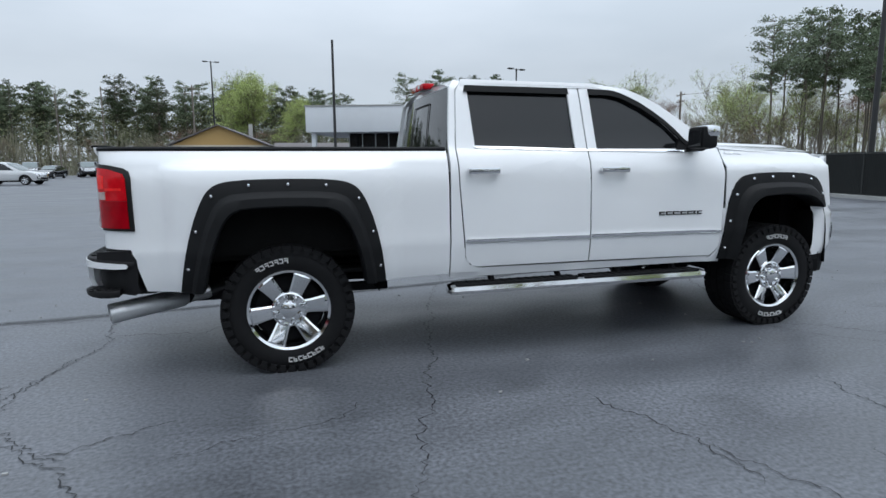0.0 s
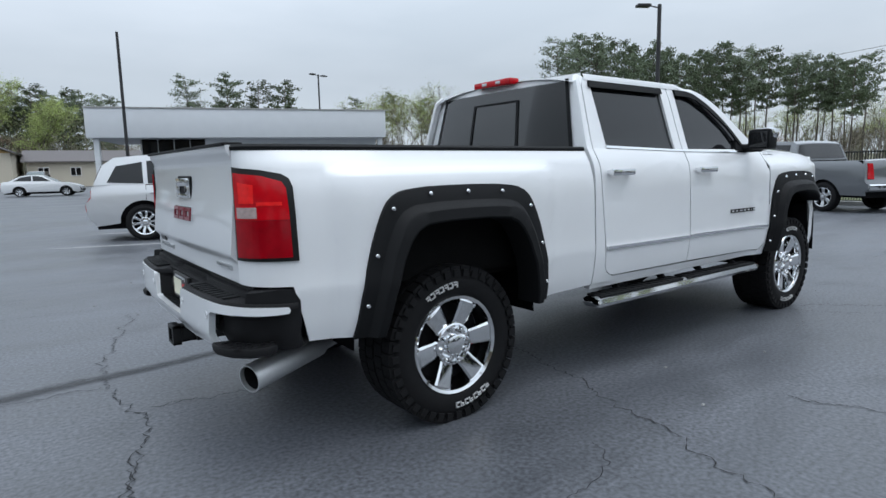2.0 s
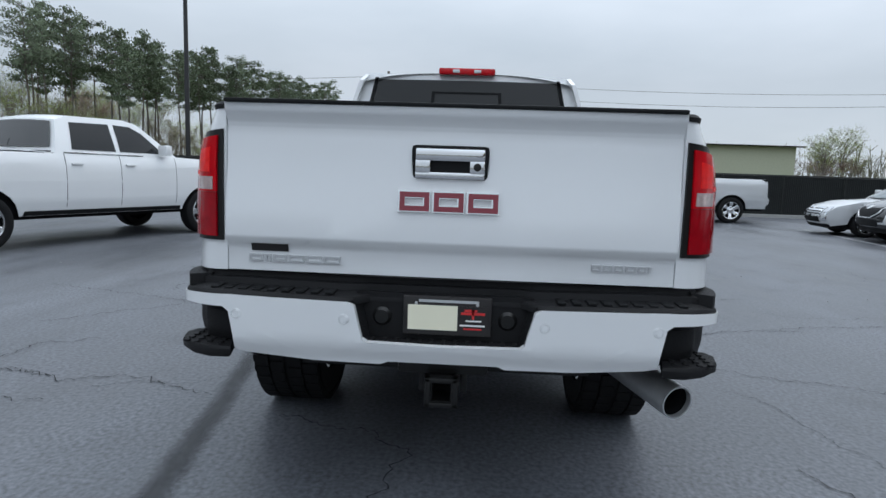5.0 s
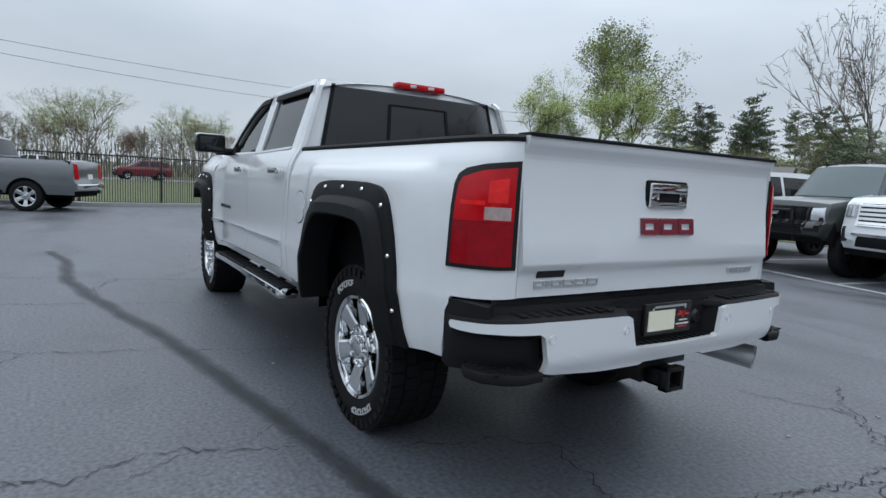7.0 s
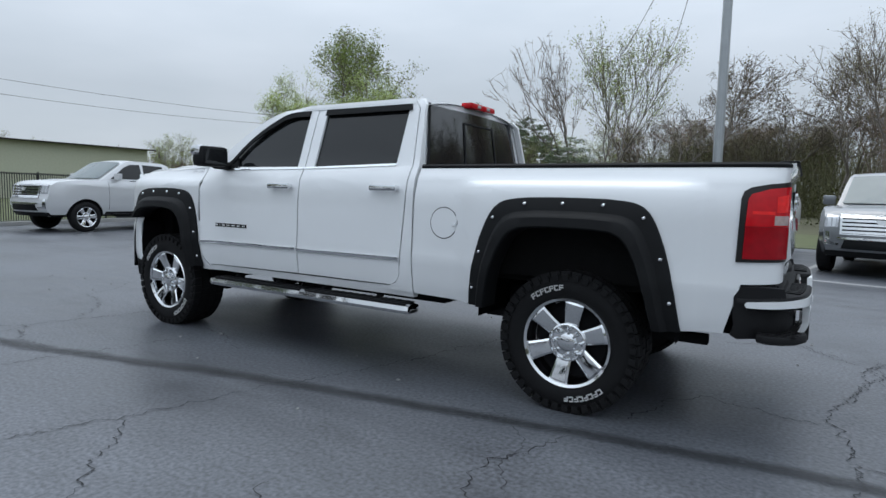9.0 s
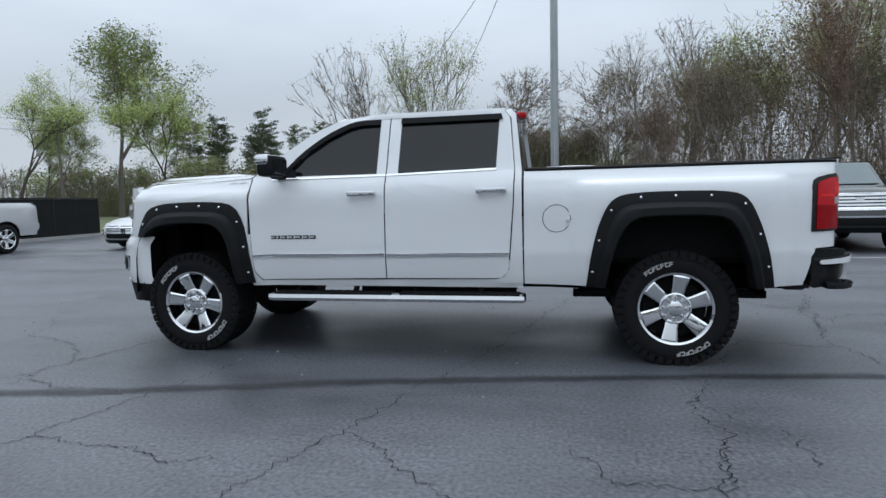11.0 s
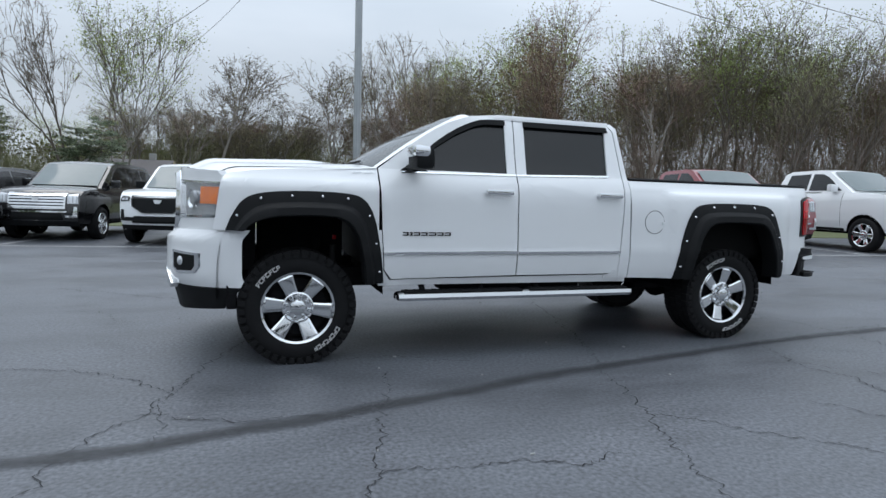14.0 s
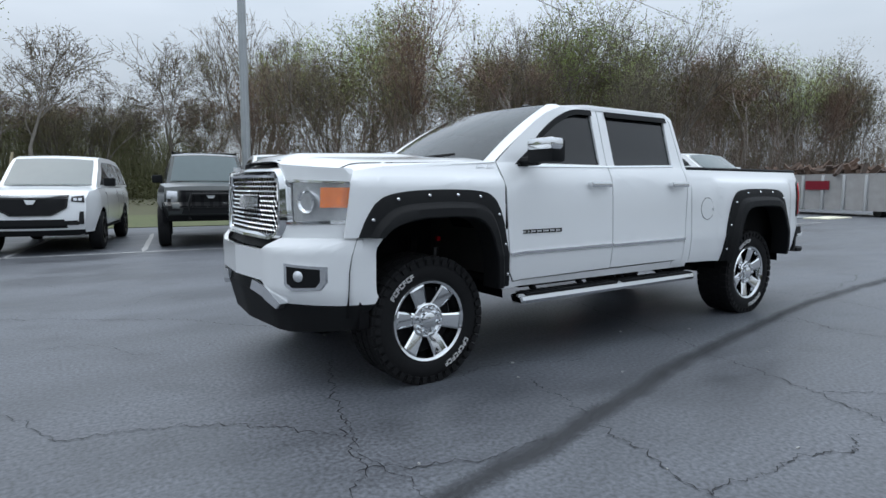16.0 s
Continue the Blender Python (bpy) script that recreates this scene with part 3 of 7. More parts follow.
    for ol, mt, hh, nm in (([(e + 0.022, 0.992), (-0.895, 0.990), (-0.898, 1.150), (e + 0.022, 1.150)], M_TAILD, 0.017, "dark red lower lens"),
                           ([(e + 0.022, 1.152), (-0.898, 1.152), (-0.904, 1.285), (-0.918, 1.312), (-1.0, 1.338), (e + 0.022, 1.352)], M_TAIL, 0.017, "red upper lens"),
                           ([(e + 0.035, 1.160), (e + 0.125, 1.160), (e + 0.125, 1.206), (e + 0.035, 1.206)], M_CLEAR, 0.0195, "clear reversing lens"),
                           ([(e + 0.05, 1.222), (e + 0.115, 1.222), (e + 0.118, 1.300), (e + 0.05, 1.312)], M_TAILB, 0.0185, "bright red upper reflector"),
                           ([(e + 0.125, 1.212), (-0.925, 1.212), (-0.925, 1.228), (e + 0.125, 1.228)], M_TAILB, 0.0185, "bright red reflector strip")):
        bm = bmesh.new()
        sheet(bm, ol, skin_of, h0=0.0, h1=hh, du=0.025, us=bend)
        part("lens", bm, mt, lamp, nm)
    # chrome door mouldings, handles, badge bars
    for x0, x1 in ((1.20, 2.16), (2.178, 3.268)):
        bm = bmesh.new()
        sheet(bm, [(x0, 0.818), (x1, 0.813), (x1 + (0.02 if x1 > 3 else 0), 0.834), (x0, 0.839)], side, h0=-0.01, h1=0.012, dv=0.012)
        part("door_moulding", bm, M_CHROME, truck, "chrome door moulding")
    for x in (1.336, 2.358):
        bm = bmesh.new()
        box(bm, x - 0.125, x + 0.105, -0.014, 0.014, -0.024, 0.019, 0.011, Matrix.Translation((0, s * (half(x, 1.31) + 0.042), 1.312)))
        box(bm, x - 0.12, x - 0.085, -0.022, 0.02, -0.012, 0.012, 0.004, Matrix.Translation((0, s * (half(x, 1.31) + 0.02), 1.312)))
        box(bm, x + 0.065, x + 0.10, -0.022, 0.02, -0.012, 0.012, 0.004, Matrix.Translation((0, s * (half(x, 1.31) + 0.02), 1.312)))
        part("door_handle", bm, M_CHROME, truck, "chrome door handle")
    bm = bmesh.new()
    x = 2.75
    for w in (0.05, 0.05, 0.06, 0.05, 0.05, 0.022, 0.045, 0.05):
        for dz0, dz1 in ((-0.014, -0.006), (0.006, 0.014)):
            sheet(bm, [(x, 0.972 + dz0), (x + w, 0.972 + dz0), (x + w, 0.972 + dz1), (x, 0.972 + dz1)], side, h0=-0.004, h1=0.006)
        sheet(bm, [(x, 0.958), (x + 0.011, 0.958), (x + 0.011, 0.986), (x, 0.986)], side, h0=-0.004, h1=0.006)
        x += w + 0.010
    tagged(part("door_badge", bm, M_BLKMET, truck, "row of dark chrome badge bars"), kind="stuff")
    bm = bmesh.new()
    for x0, dx in ((3.36, 0.07), (3.45, 0.07)):
        sheet(bm, [(x0, 1.425), (x0 + dx, 1.418), (x0 + dx - 0.02, 1.438), (x0 + 0.02, 1.445)], side, h0=-0.004, h1=0.006)
    part("fender_badge", bm, M_STEEL, truck, "small grey fender badge")
    # mirror
    bm = bmesh.new()
    box(bm, 2.97, 3.11, 0.985 if s > 0 else -1.165, 1.24 if s > 0 else -0.985, 1.455, 1.62, 0.035)
    mir = part("door_mirror", bm, M_PLASTIC, truck, "black door mirror with a chrome cap")
    bm = bmesh.new()
    box(bm, 3.0, 3.125, 1.0 if s > 0 else -1.172, 1.248 if s > 0 else -1.0, 1.54, 1.628, 0.032)
    part("mirror_cap", bm, M_CHROME, mir, "chrome mirror cap")
    bm = bmesh.new()
    box(bm, 2.964, 2.972, 1.01 if s > 0 else -1.145, 1.215 if s > 0 else -1.01, 1.475, 1.595, 0.003)
    part("mirror_glass", bm, M_GLASS, mir)
    bm = bmesh.new()
    tube(bm, [(3.07, s * 0.90, 1.47), (3.06, s * 1.06, 1.475)], 0.035, 8)
    part("mirror_arm", bm, M_PLASTIC, mir)
    # running board
    bm = bmesh.new()
    pr = [(-0.055, -0.012), (-0.05, 0.022), (-0.02, 0.035), (0.05, 0.036), (0.085, 0.024), (0.092, -0.005), (0.075, -0.030), (-0.03, -0.034)]
    st = [(1.075, 0.6), (1.085, 0.92), (1.11, 1), (2.0, 1), (3.12, 1), (3.165, 0.92), (3.18, 0.6)]
    vs = [[bm.verts.new((x, s * (0.955 + a * k), 0.488 + b * k)) for a, b in pr] for x, k in st]
    for q, r in zip(vs, vs[1:]):
        for k in range(8):
            bm.faces.new((q[k], q[(k + 1) % 8], r[(k + 1) % 8], r[k]))
    bm.faces.new(vs[0])
    bm.faces.new(vs[-1])
    board = part("running_board", bm, M_CHROME, truck, "chrome running board with black step pads")
    for x0, x1 in ((1.12, 2.06), (2.12, 3.12)):
        bm = bmesh.new()
        box(bm, x0, x1, s * 0.966 - 0.060, s * 0.966 + 0.060, 0.518, 0.529, 0.004)
        for k in range(14):
            x = x0 + 0.04 + (x1 - x0 - 0.08) * k / 13
            box(bm, x - 0.008, x + 0.008, s * 0.966 - 0.050, s * 0.966 + 0.050, 0.528, 0.533)
        part("step_pad", bm, M_PLASTIC, board, "ribbed black step pad")
    for x in (1.42, 1.95, 2.45, 2.95):
        bm = bmesh.new()
        tube(bm, [(x, s * 0.70, 0.60), (x, s * 0.86, 0.585), (x, s * 0.95, 0.50)], 0.025, 6)
        part("board_bracket", bm, M_DARK, board)

# fuel flap on the left bedside
bm = bmesh.new()
sheet(bm, arc(0.845, 1.09, 0.098, 0, 345, 23), on_side(1), h0=-0.004, h1=0.0035, du=0.05)
part("fuel_flap", bm, M_WHITE, truck, "round white fuel filler flap")
bm = bmesh.new()
ring = arc(0.845, 1.09, 0.1035, 0, 360, 40)
ring2 = arc(0.845, 1.09, 0.0985, 0, 360, 40)
for a, b, c, d in zip(ring, ring[1:], ring2[1:], ring2):
    bm.faces.new([bm.verts.new((x, half(x, z) + 0.0012, z)) for x, z in (a, b, c, d)])
part("fuel_flap_gap", bm, M_DARK, truck)
bm = bmesh.new()
box(bm, 0.748, 0.775, 0.995, 1.012, 1.07, 1.095, 0.005)
part("fuel_flap_latch", bm, M_WHITE, truck)

# roof, pillars, windscreen, rear window
def roof_pt(u, v):
    y = (v * 2 - 1)
    a = abs(y)
    x = 1.165 + (2.60 - 1.165) * u
    w = 0.765 - 0.06 * soft(u, 0.85, 1.0) - 0.02 * (1 - soft(u, 0, 0.1))
    z = 1.995 - 0.070 * a ** 3.2 - 0.055 * soft(u, 0.70, 1.0) ** 1.5 - 0.035 * (1 - soft(u, 0, 0.16))
    return (x + 0.045 * (1 - y * y) * u, y * w, z)


bm = bmesh.new()
grid(bm, 28, 24, roof_pt)
part("roof", bm, M_WHITE, truck)


def shield(u, v, ins=0.0, lift=0.0):
    y = v * 2 - 1
    w = (0.835 * (1 - u) + 0.70 * u) - ins
    x = (3.345 * (1 - u) + 2.60 * u) + (0.16 * (1 - u) + 0.045 * u) * (1 - y * y)
    z = 1.462 * (1 - u) + 1.935 * u + 0.03 * math.sin(math.pi * u) + 0.01 * (1 - y * y)
    return (x + lift * 0.5, y * w, z + lift * 0.85)


bm = bmesh.new()
grid(bm, 12, 20, lambda u, v: shield(u * 1.0, v, 0.03))
part("windscreen", bm, M_SHIELD, truck, "clear windscreen")
for s in (1, -1):
    bm = bmesh.new()
    def pil(u, v, s=s):
        a, b = Vector(shield(u, 1, 0.05, 0.004)), Vector((3.335 - u * 0.80, half(3.3 - 0.8 * u, 1.462 + 0.455 * u + 0.03 * math.sin(math.pi * u)) - 0.006, 1.462 + 0.46 * u + 0.04 * math.sin(math.pi * u)))
        p = a.lerp(b, v)
        return (p.x, s * p.y, p.z + 0.010 * math.sin(math.pi * v))
    grid(bm, 12, 5, pil)
    part("a_pillar", bm, M_WHITE, truck)
    bm = bmesh.new()
    grid(bm, 10, 4, lambda u, v, s=s: (1.235 + 1.30 * u, s * (0.752 + 0.016 * v - 0.05 * soft(u, 0.8, 1)), 1.945 - 0.035 * v + 0.006 * (1 - v) - 0.02 * soft(u, 0.8, 1.0)))
    part("drip_rail", bm, M_WHITE, truck)
bm = bmesh.new()
for zz in (1.505, 1.53):
    tube(bm, [shield(0.06, 0.18, 0, 0.015), shield(0.10, 0.45, 0, 0.015)], 0.009, 5)
tube(bm, [shield(0.05, 0.52, 0, 0.015), shield(0.09, 0.80, 0, 0.015)], 0.009, 5)
part("wiper", bm, M_PLASTIC, truck, "black windscreen wipers")
bm = bmesh.new()
grid(bm, 14, 6, lambda u, v: (3.30 + 0.12 * v + 0.16 * (1 - (2 * u - 1) ** 2), (2 * u - 1) * 0.82, 1.455 + 0.012 * math.sin(math.pi * v)))
part("cowl", bm, M_PLASTIC, truck, "black cowl below the windscreen")


def back_pt(u, v, h=0.0):
    y = v * 2 - 1
    return (1.098 + 0.075 * u ** 1.3 + 0.05 * y * y * 1.0 - h, y * (0.90 - 0.155 * u), 1.30 + 0.655 * u)


bm = bmesh.new()
grid(bm, 14, 20, back_pt)
part("cab_back", bm, M_WHITE, truck)
bm = bmesh.new()
grid(bm, 12, 18, lambda u, v: back_pt(0.20 + 0.735 * u, 0.075 + 0.85 * v, 0.006))
rw = part("rear_window", bm, M_GLASS, truck, "dark tinted rear window with a sliding pane")
bm = bmesh.new()
for v0, v1, u0, u1 in ((0.34, 0.355, 0.22, 0.80), (0.645, 0.66, 0.22, 0.80), (0.34, 0.66, 0.79, 0.81)):
    grid(bm, 4, 4, lambda u, v: back_pt(u0 + (u1 - u0) * u, v0 + (v1 - v0) * v, 0.012))
part("sliding_pane_frame", bm, M_PLASTIC, rw)
for s in (1, -1):
    bm = bmesh.new()
    grid(bm, 8, 2, lambda u, v: back_pt(0.2 + 0.76 * u, 0.5 + s * (0.425 + 0.018 * v), 0.010))
    part("window_seal", bm, M_PLASTIC, rw)
bm = bmesh.new()
box(bm, 1.105, 1.20, -0.20, 0.20, 1.945, 1.992, 0.014)
stop = part("high_stop_lamp", bm, M_TAIL, truck, "red high-mounted stop lamp")
for y in (-0.1, 0.05):
    bm = bmesh.new()
    box(bm, 1.100, 1.11, y, y + 0.05, 1.957, 1.98, 0.004)
    part("lens", bm, M_REFL, stop, "clear cargo lamp lens")
bm = bmesh.new()
tube(bm, [(1.62, 0, 1.985), (1.58, 0, 2.01), (1.55, 0, 2.02)], [0.03, 0.02, 0.008], 8)
part("roof_antenna", bm, M_BLKMET, truck, "small dark roof antenna")
bm = bmesh.new()
tube(bm, [(2.35, 0.1, 1.98), (2.30, 0.1, 2.005), (2.26, 0.1, 2.012)], [0.035, 0.022, 0.008], 8)
part("roof_antenna", bm, M_BLKMET, truck, "small dark roof antenna")

# hood
def hood_pt(u, v):
    y = v * 2 - 1
    a = abs(y)
    x = 3.345 + 0.16 * (1 - y * y) * (1 - u) + u * (4.705 - 3.345 - 0.20 * a ** 3)
    w = 0.845 - 0.035 * u - 0.05 * soft(u, 0.75, 1.0)
    z = 1.468 + 0.045 * (1 - a ** 4) - 0.035 * u - 0.055 * soft(u, 0.82, 1.0) ** 2 + 0.030 * (1 - soft(a, 0.40, 0.62)) * soft(u, 0.02, 0.3)
    return (x, y * w, z)


bm = bmesh.new()
grid(bm, 28, 36, hood_pt)
hood = part("hood", bm, M_WHITE, truck)
for s in (1, -1):
    bm = bmesh.new()
    grid(bm, 20, 4, lambda u, v, s=s: (hood_pt(u, 1)[0] * (1 - v) + v * (3.33 + 1.1 * u), s * (hood_pt(u, 1)[1] * (1 - v) + v * (half(3.33 + 1.1 * u, 1.44 - 0.05 * u) - 0.004)), (hood_pt(u, 1)[2] - 0.006) * (1 - v) + v * (1.462 - 0.075 * u - 0.03 * soft(u, .8, 1)) + 0.010 * math.sin(math.pi * v)))
    part("fender_top", bm, M_WHITE, truck)
bm = bmesh.new()
box(bm, 4.60, 4.67, -0.34, 0.34, 1.443, 1.460, 0.008)
part("hood_deflector", bm, M_PLASTIC, hood, "dark strip along the hood's leading edge")

# grille
gm = on_front(FRONT, 0.05)
bm = bmesh.new()
sheet(bm, [(-0.60, 1.03), (-0.52, 0.955), (0.52, 0.955), (0.60, 1.03), (0.575, 1.325), (0.53, 1.375), (-0.53, 1.375), (-0.575, 1.325)], gm, h0=-0.08, h1=-0.045, du=0.1)
grille = part("grille", bm, M_DARK, truck, "chrome mesh grille with a broad chrome surround")
GO = [(0.0, 0.945), (0.50, 0.945), (0.60, 1.0), (0.625, 1.06), (0.60, 1.34), (0.55, 1.40), (0.0, 1.405)]
GI = [(0.0, 0.99), (0.47, 0.99), (0.52, 1.02), (0.535, 1.06), (0.515, 1.31), (0.48, 1.345), (0.0, 1.35)]
for s in (1, -1):
    bm = bmesh.new()
    a, b = resample(GO, 30), resample(GI, 30)
    def sur(u, v, s=s):
        k = int(round(u * 29))
        w = (0, 0, 0.3, 0.7, 1, 1)[int(round(v * 5))]
        h = (-0.05, 0.0, 0.022, 0.018, 0.0, -0.05)[int(round(v * 5))]
        return gm(s * (a[k][0] * (1 - w) + b[k][0] * w), a[k][1] * (1 - w) + b[k][1] * w, h)
    grid(bm, 29, 5, sur)
    part("grille_surround", bm, M_CHROME, grille, "chrome grille surround")
bm = bmesh.new()
for r in range(12):
    z = 1.0 + r * 0.0305
    for k in range(-11, 12):
        y = (k + 0.5 * (r % 2)) * 0.046
        if abs(y) > 0.51 or (abs(y) < 0.19 and 1.13 < z < 1.23):
            continue
        c = Vector(gm(y, z, -0.018))
        ring = []
        for q in range(6):
            t = math.pi / 3 * q + math.pi / 6
            ring.append(((y + 0.0255 * math.cos(t), z + 0.0205 * math.sin(t)), (y + 0.0200 * math.cos(t), z + 0.0155 * math.sin(t))))
        f = [bm.verts.new(gm(o[0], o[1], -0.02)) for o, i in ring]
        g = [bm.verts.new(gm(i[0], i[1], -0.012)) for o, i in ring]
        d = [bm.verts.new(gm(i[0], i[1], -0.022)) for o, i in ring]
        for q in range(6):
            bm.faces.new((f[q], f[(q + 1) % 6], g[(q + 1) % 6], g[q]))
            bm.faces.new((g[q], g[(q + 1) % 6], d[(q + 1) % 6], d[q]))
part("grille_mesh", bm, M_CHROME, grille, "chrome honeycomb mesh", 0)
bm = bmesh.new()
for y0, y1 in ((-0.17, -0.065), (-0.055, 0.055), (0.065, 0.17)):
    sheet(bm, [(y0, 1.14), (y1, 1.14), (y1, 1.22), (y0, 1.22)], gm, h0=-0.03, h1=0.012)
part("grille_emblem", bm, M_ALLOY, grille, "dark chrome three-block emblem")

# headlights and front bumper
bmp = on_front(BUMP, 0.0)
for s in (1, -1):
    hl = [(0.635, 1.09), (0.66, 1.06), (0.84, 1.06), (0.905, 1.10), (0.905, 1.30), (0.88, 1.325), (0.62, 1.335)]
    bm = bmesh.new()
    sheet(bm, [(s * y, z) for y, z in hl], gm, h0=-0.06, h1=-0.03, du=0.04)
    head = part("headlight", bm, M_LAMPIN, truck, "clear headlight with an amber turn signal")
    bm = bmesh.new()
    sheet(bm, [(s * y, z) for y, z in hl], gm, h0=-0.004, h1=0.006, du=0.04)
    lens = part("lens", bm, M_LENS, head, "clear outer lens")
    lens.visible_shadow = False
    bm = bmesh.new()
    sheet(bm, [(s * y, z) for y, z in [(0.79, 1.165), (0.885, 1.165), (0.885, 1.285), (0.79, 1.285)]], gm, h0=-0.035, h1=-0.008, du=0.03)
    part("turn_signal", bm, M_AMBER, head, "amber turn signal")
    bm = bmesh.new()
    lathe(bm, ((0.0001, 0.0), (0.05, 0.005), (0.062, 0.03), (0.07, 0.035)), 20, Matrix.Translation(Vector(gm(s * 0.715, 1.20, -0.04))) @ Matrix.Rotation(radians(-90 + 25 * s), 4, "Z"))
    part("projector", bm, M_CHROME, head)
    for z0, z1 in ((1.318, 1.335), (1.06, 1.075)):
        bm = bmesh.new()
        sheet(bm, [(s * 0.62, z0), (s * 0.895, z0 - 0.01 if z0 > 1.2 else z0 + 0.01), (s * 0.895, z1 - 0.015 if z0 > 1.2 else z1 + 0.015), (s * 0.62, z1)], gm, h0=-0.05, h1=0.004, du=0.04)
        part("headlight_trim", bm, M_CHROME, head)
    # body skin between grille, headlight and bumper
    bm = bmesh.new()
    sheet(bm, [(s * 0.56, 0.95), (s * 0.915, 0.95), (s * 0.915, 1.07), (s * 0.62, 1.06)], gm, h0=-0.04, h1=-0.004, du=0.04)
    part("front_panel", bm, M_WHITE, truck)
    bm = bmesh.new()
    sheet(bm, [(s * 0.58, 1.33), (s * 0.91, 1.315), (s * 0.87, 1.40), (s * 0.50, 1.43)], gm, h0=-0.06, h1=-0.008, du=0.04)
    part("hood_corner", bm, M_WHITE, truck)
    # fog lamp
    bm = bmesh.new()
    fo = [(0.68, 0.70), (0.72, 0.665), (0.855, 0.675), (0.875, 0.72), (0.875, 0.815), (0.68, 0.83)]
    sheet(bm, [(s * y, z) for y, z in fo], bmp, h0=-0.03, h1=0.012, du=0.04)
    fog = part("fog_lamp", bm, M_CHROME, truck, "fog lamp in a chrome bezel")
    bm = bmesh.new()
    sheet(bm, [(s * (0.777 + (y - 0.777) * 0.80), 0.745 + (z - 0.745) * 0.78) for y, z in fo], bmp, h0=0.0, h1=0.016, du=0.04)
    part("fog_recess", bm, M_PLASTIC, fog)
    bm = bmesh.new()
    c = Vector(bmp(s * 0.765, 0.755, 0.016))
    lathe(bm, ((0.0001, 0.012), (0.02, 0.010), (0.034, 0.0)), 16, Matrix.Translation(c) @ Matrix.Rotation(radians(-90 + 38 * s), 4, "Z"))
    part("lens", bm, M_REFL, fog)
    # bumper side towards the wheel
    bm = bmesh.new()
    sheet(bm, [(4.30, 0.985), (4.375, 0.985), (4.375, 0.575), (4.355, 0.575), (4.33, 0.80)], lambda x, z, h, s=s: (x, s * (0.953 + h - 0.03 * soft(z, 0.75, 0.56)), z), h0=-0.02)
    part("bumper_end", bm, M_WHITE, truck)
    bm = bmesh.new()
    box(bm, 4.33, 4.40, s * 0.80 - 0.14, s * 0.80 + 0.14, 0.42, 0.95, 0.01)
    part("bumper_back", bm, M_DARK, truck)
bm = bmesh.new()
for s in (1, -1):
    sheet(bm, [(s * 0.0, 0.895), (s * 0.44, 0.895), (s * 0.58, 0.975), (s * 0.962, 0.985), (s * 0.962, 0.575), (s * 0.62, 0.575), (s * 0.50, 0.665), (s * 0.44, 0.70), (s * 0.0, 0.70)], lambda y, z, h: (lerp(BUMP, abs(y)) + h - 0.06 * soft(z, 0.90, 1.0) - 0.05 * soft(-z, -0.66, -0.55), y, z), h0=-0.03, du=0.05, dv=0.04)
part("front_bumper", bm, M_WHITE, truck, "white front bumper")
bm = bmesh.new()
sheet(bm, [(-0.50, 0.90), (0.50, 0.90), (0.60, 0.95), (-0.60, 0.95)], lambda y, z, h: (lerp(BUMP, abs(y)) + h - 0.06 - 0.5 * (z - 0.9), y, z), h0=-0.05, h1=0.0)
sheet(bm, [(-0.46, 0.60), (0.46, 0.60), (0.46, 0.70), (-0.46, 0.70)], bmp, h0=-0.08, h1=-0.03)
part("bumper_grille", bm, M_PLASTIC, truck, "black lower bumper grille")
for s in (1, -1):
    bm = bmesh.new()
    sheet(bm, [(s * 0.26, 0.625), (s * 0.46, 0.60), (s * 0.60, 0.54), (s * 0.64, 0.575), (s * 0.50, 0.668), (s * 0.30, 0.69)], bmp, h0=-0.05, h1=0.006, du=0.05)
    part("bumper_chrome", bm, M_CHROME, truck, "chrome bumper insert")
bm = bmesh.new()
sheet(bm, [(-0.955, 0.570), (-0.90, 0.42), (-0.60, 0.385), (0.60, 0.385), (0.90, 0.42), (0.955, 0.570), (0.62, 0.57), (0.50, 0.61), (-0.50, 0.61), (-0.62, 0.57)], lambda y, z, h: (lerp(BUMP, abs(y)) + h - 0.035 - 0.25 * (0.58 - z), y, z), h0=-0.05, h1=0.0, du=0.06)
part("air_dam", bm, M_PLASTIC, truck, "black lower air dam")

# tailgate, emblem bars, handle
bm = bmesh.new()
sheet(bm, [(-0.799, 0.872), (0.799, 0.872), (0.799, 1.470), (-0.799, 1.470)], on_tail, h0=-0.05, du=0.1, dv=0.1, vs=[p[0] for p in TAILX] + [1.39, 1.435, 1.40])
gate = part("tailgate", bm, M_WHITE, truck, "white tailgate", 50)
bm = bmesh.new()
box(bm, -1.110, -1.02, -0.797, 0.797, 1.467, 1.482, 0.006)
part("tailgate_cap", bm, M_PLASTIC, gate, "black tailgate top cap")
bm = bmesh.new()
box(bm, -1.088, -1.070, -0.135, 0.135, 1.215, 1.340, 0.015)
hnd = part("tailgate_handle", bm, M_PLASTIC, gate, "chrome tailgate handle with a dark recess")
bm = bmesh.new()
box(bm, -1.104, -1.08, -0.122, 0.122, 1.285, 1.330, 0.010)
box(bm, -1.102, -1.08, -0.122, 0.122, 1.225, 1.248, 0.006)
box(bm, -1.102, -1.08, 0.068, 0.122, 1.240, 1.290, 0.006)
box(bm, -1.102, -1.08, -0.122, -0.068, 1.240, 1.290, 0.006)
part("handle_bezel", bm, M_CHROME, hnd, "chrome handle bezel")
bm = bmesh.new()
lathe(bm, ((0.0001, 0.004), (0.012, 0.003), (0.014, 0.0)), 12, Matrix.Translation((-1.104, -0.095, 1.268)) @ Matrix.Rotation(radians(90), 4, "Z"))
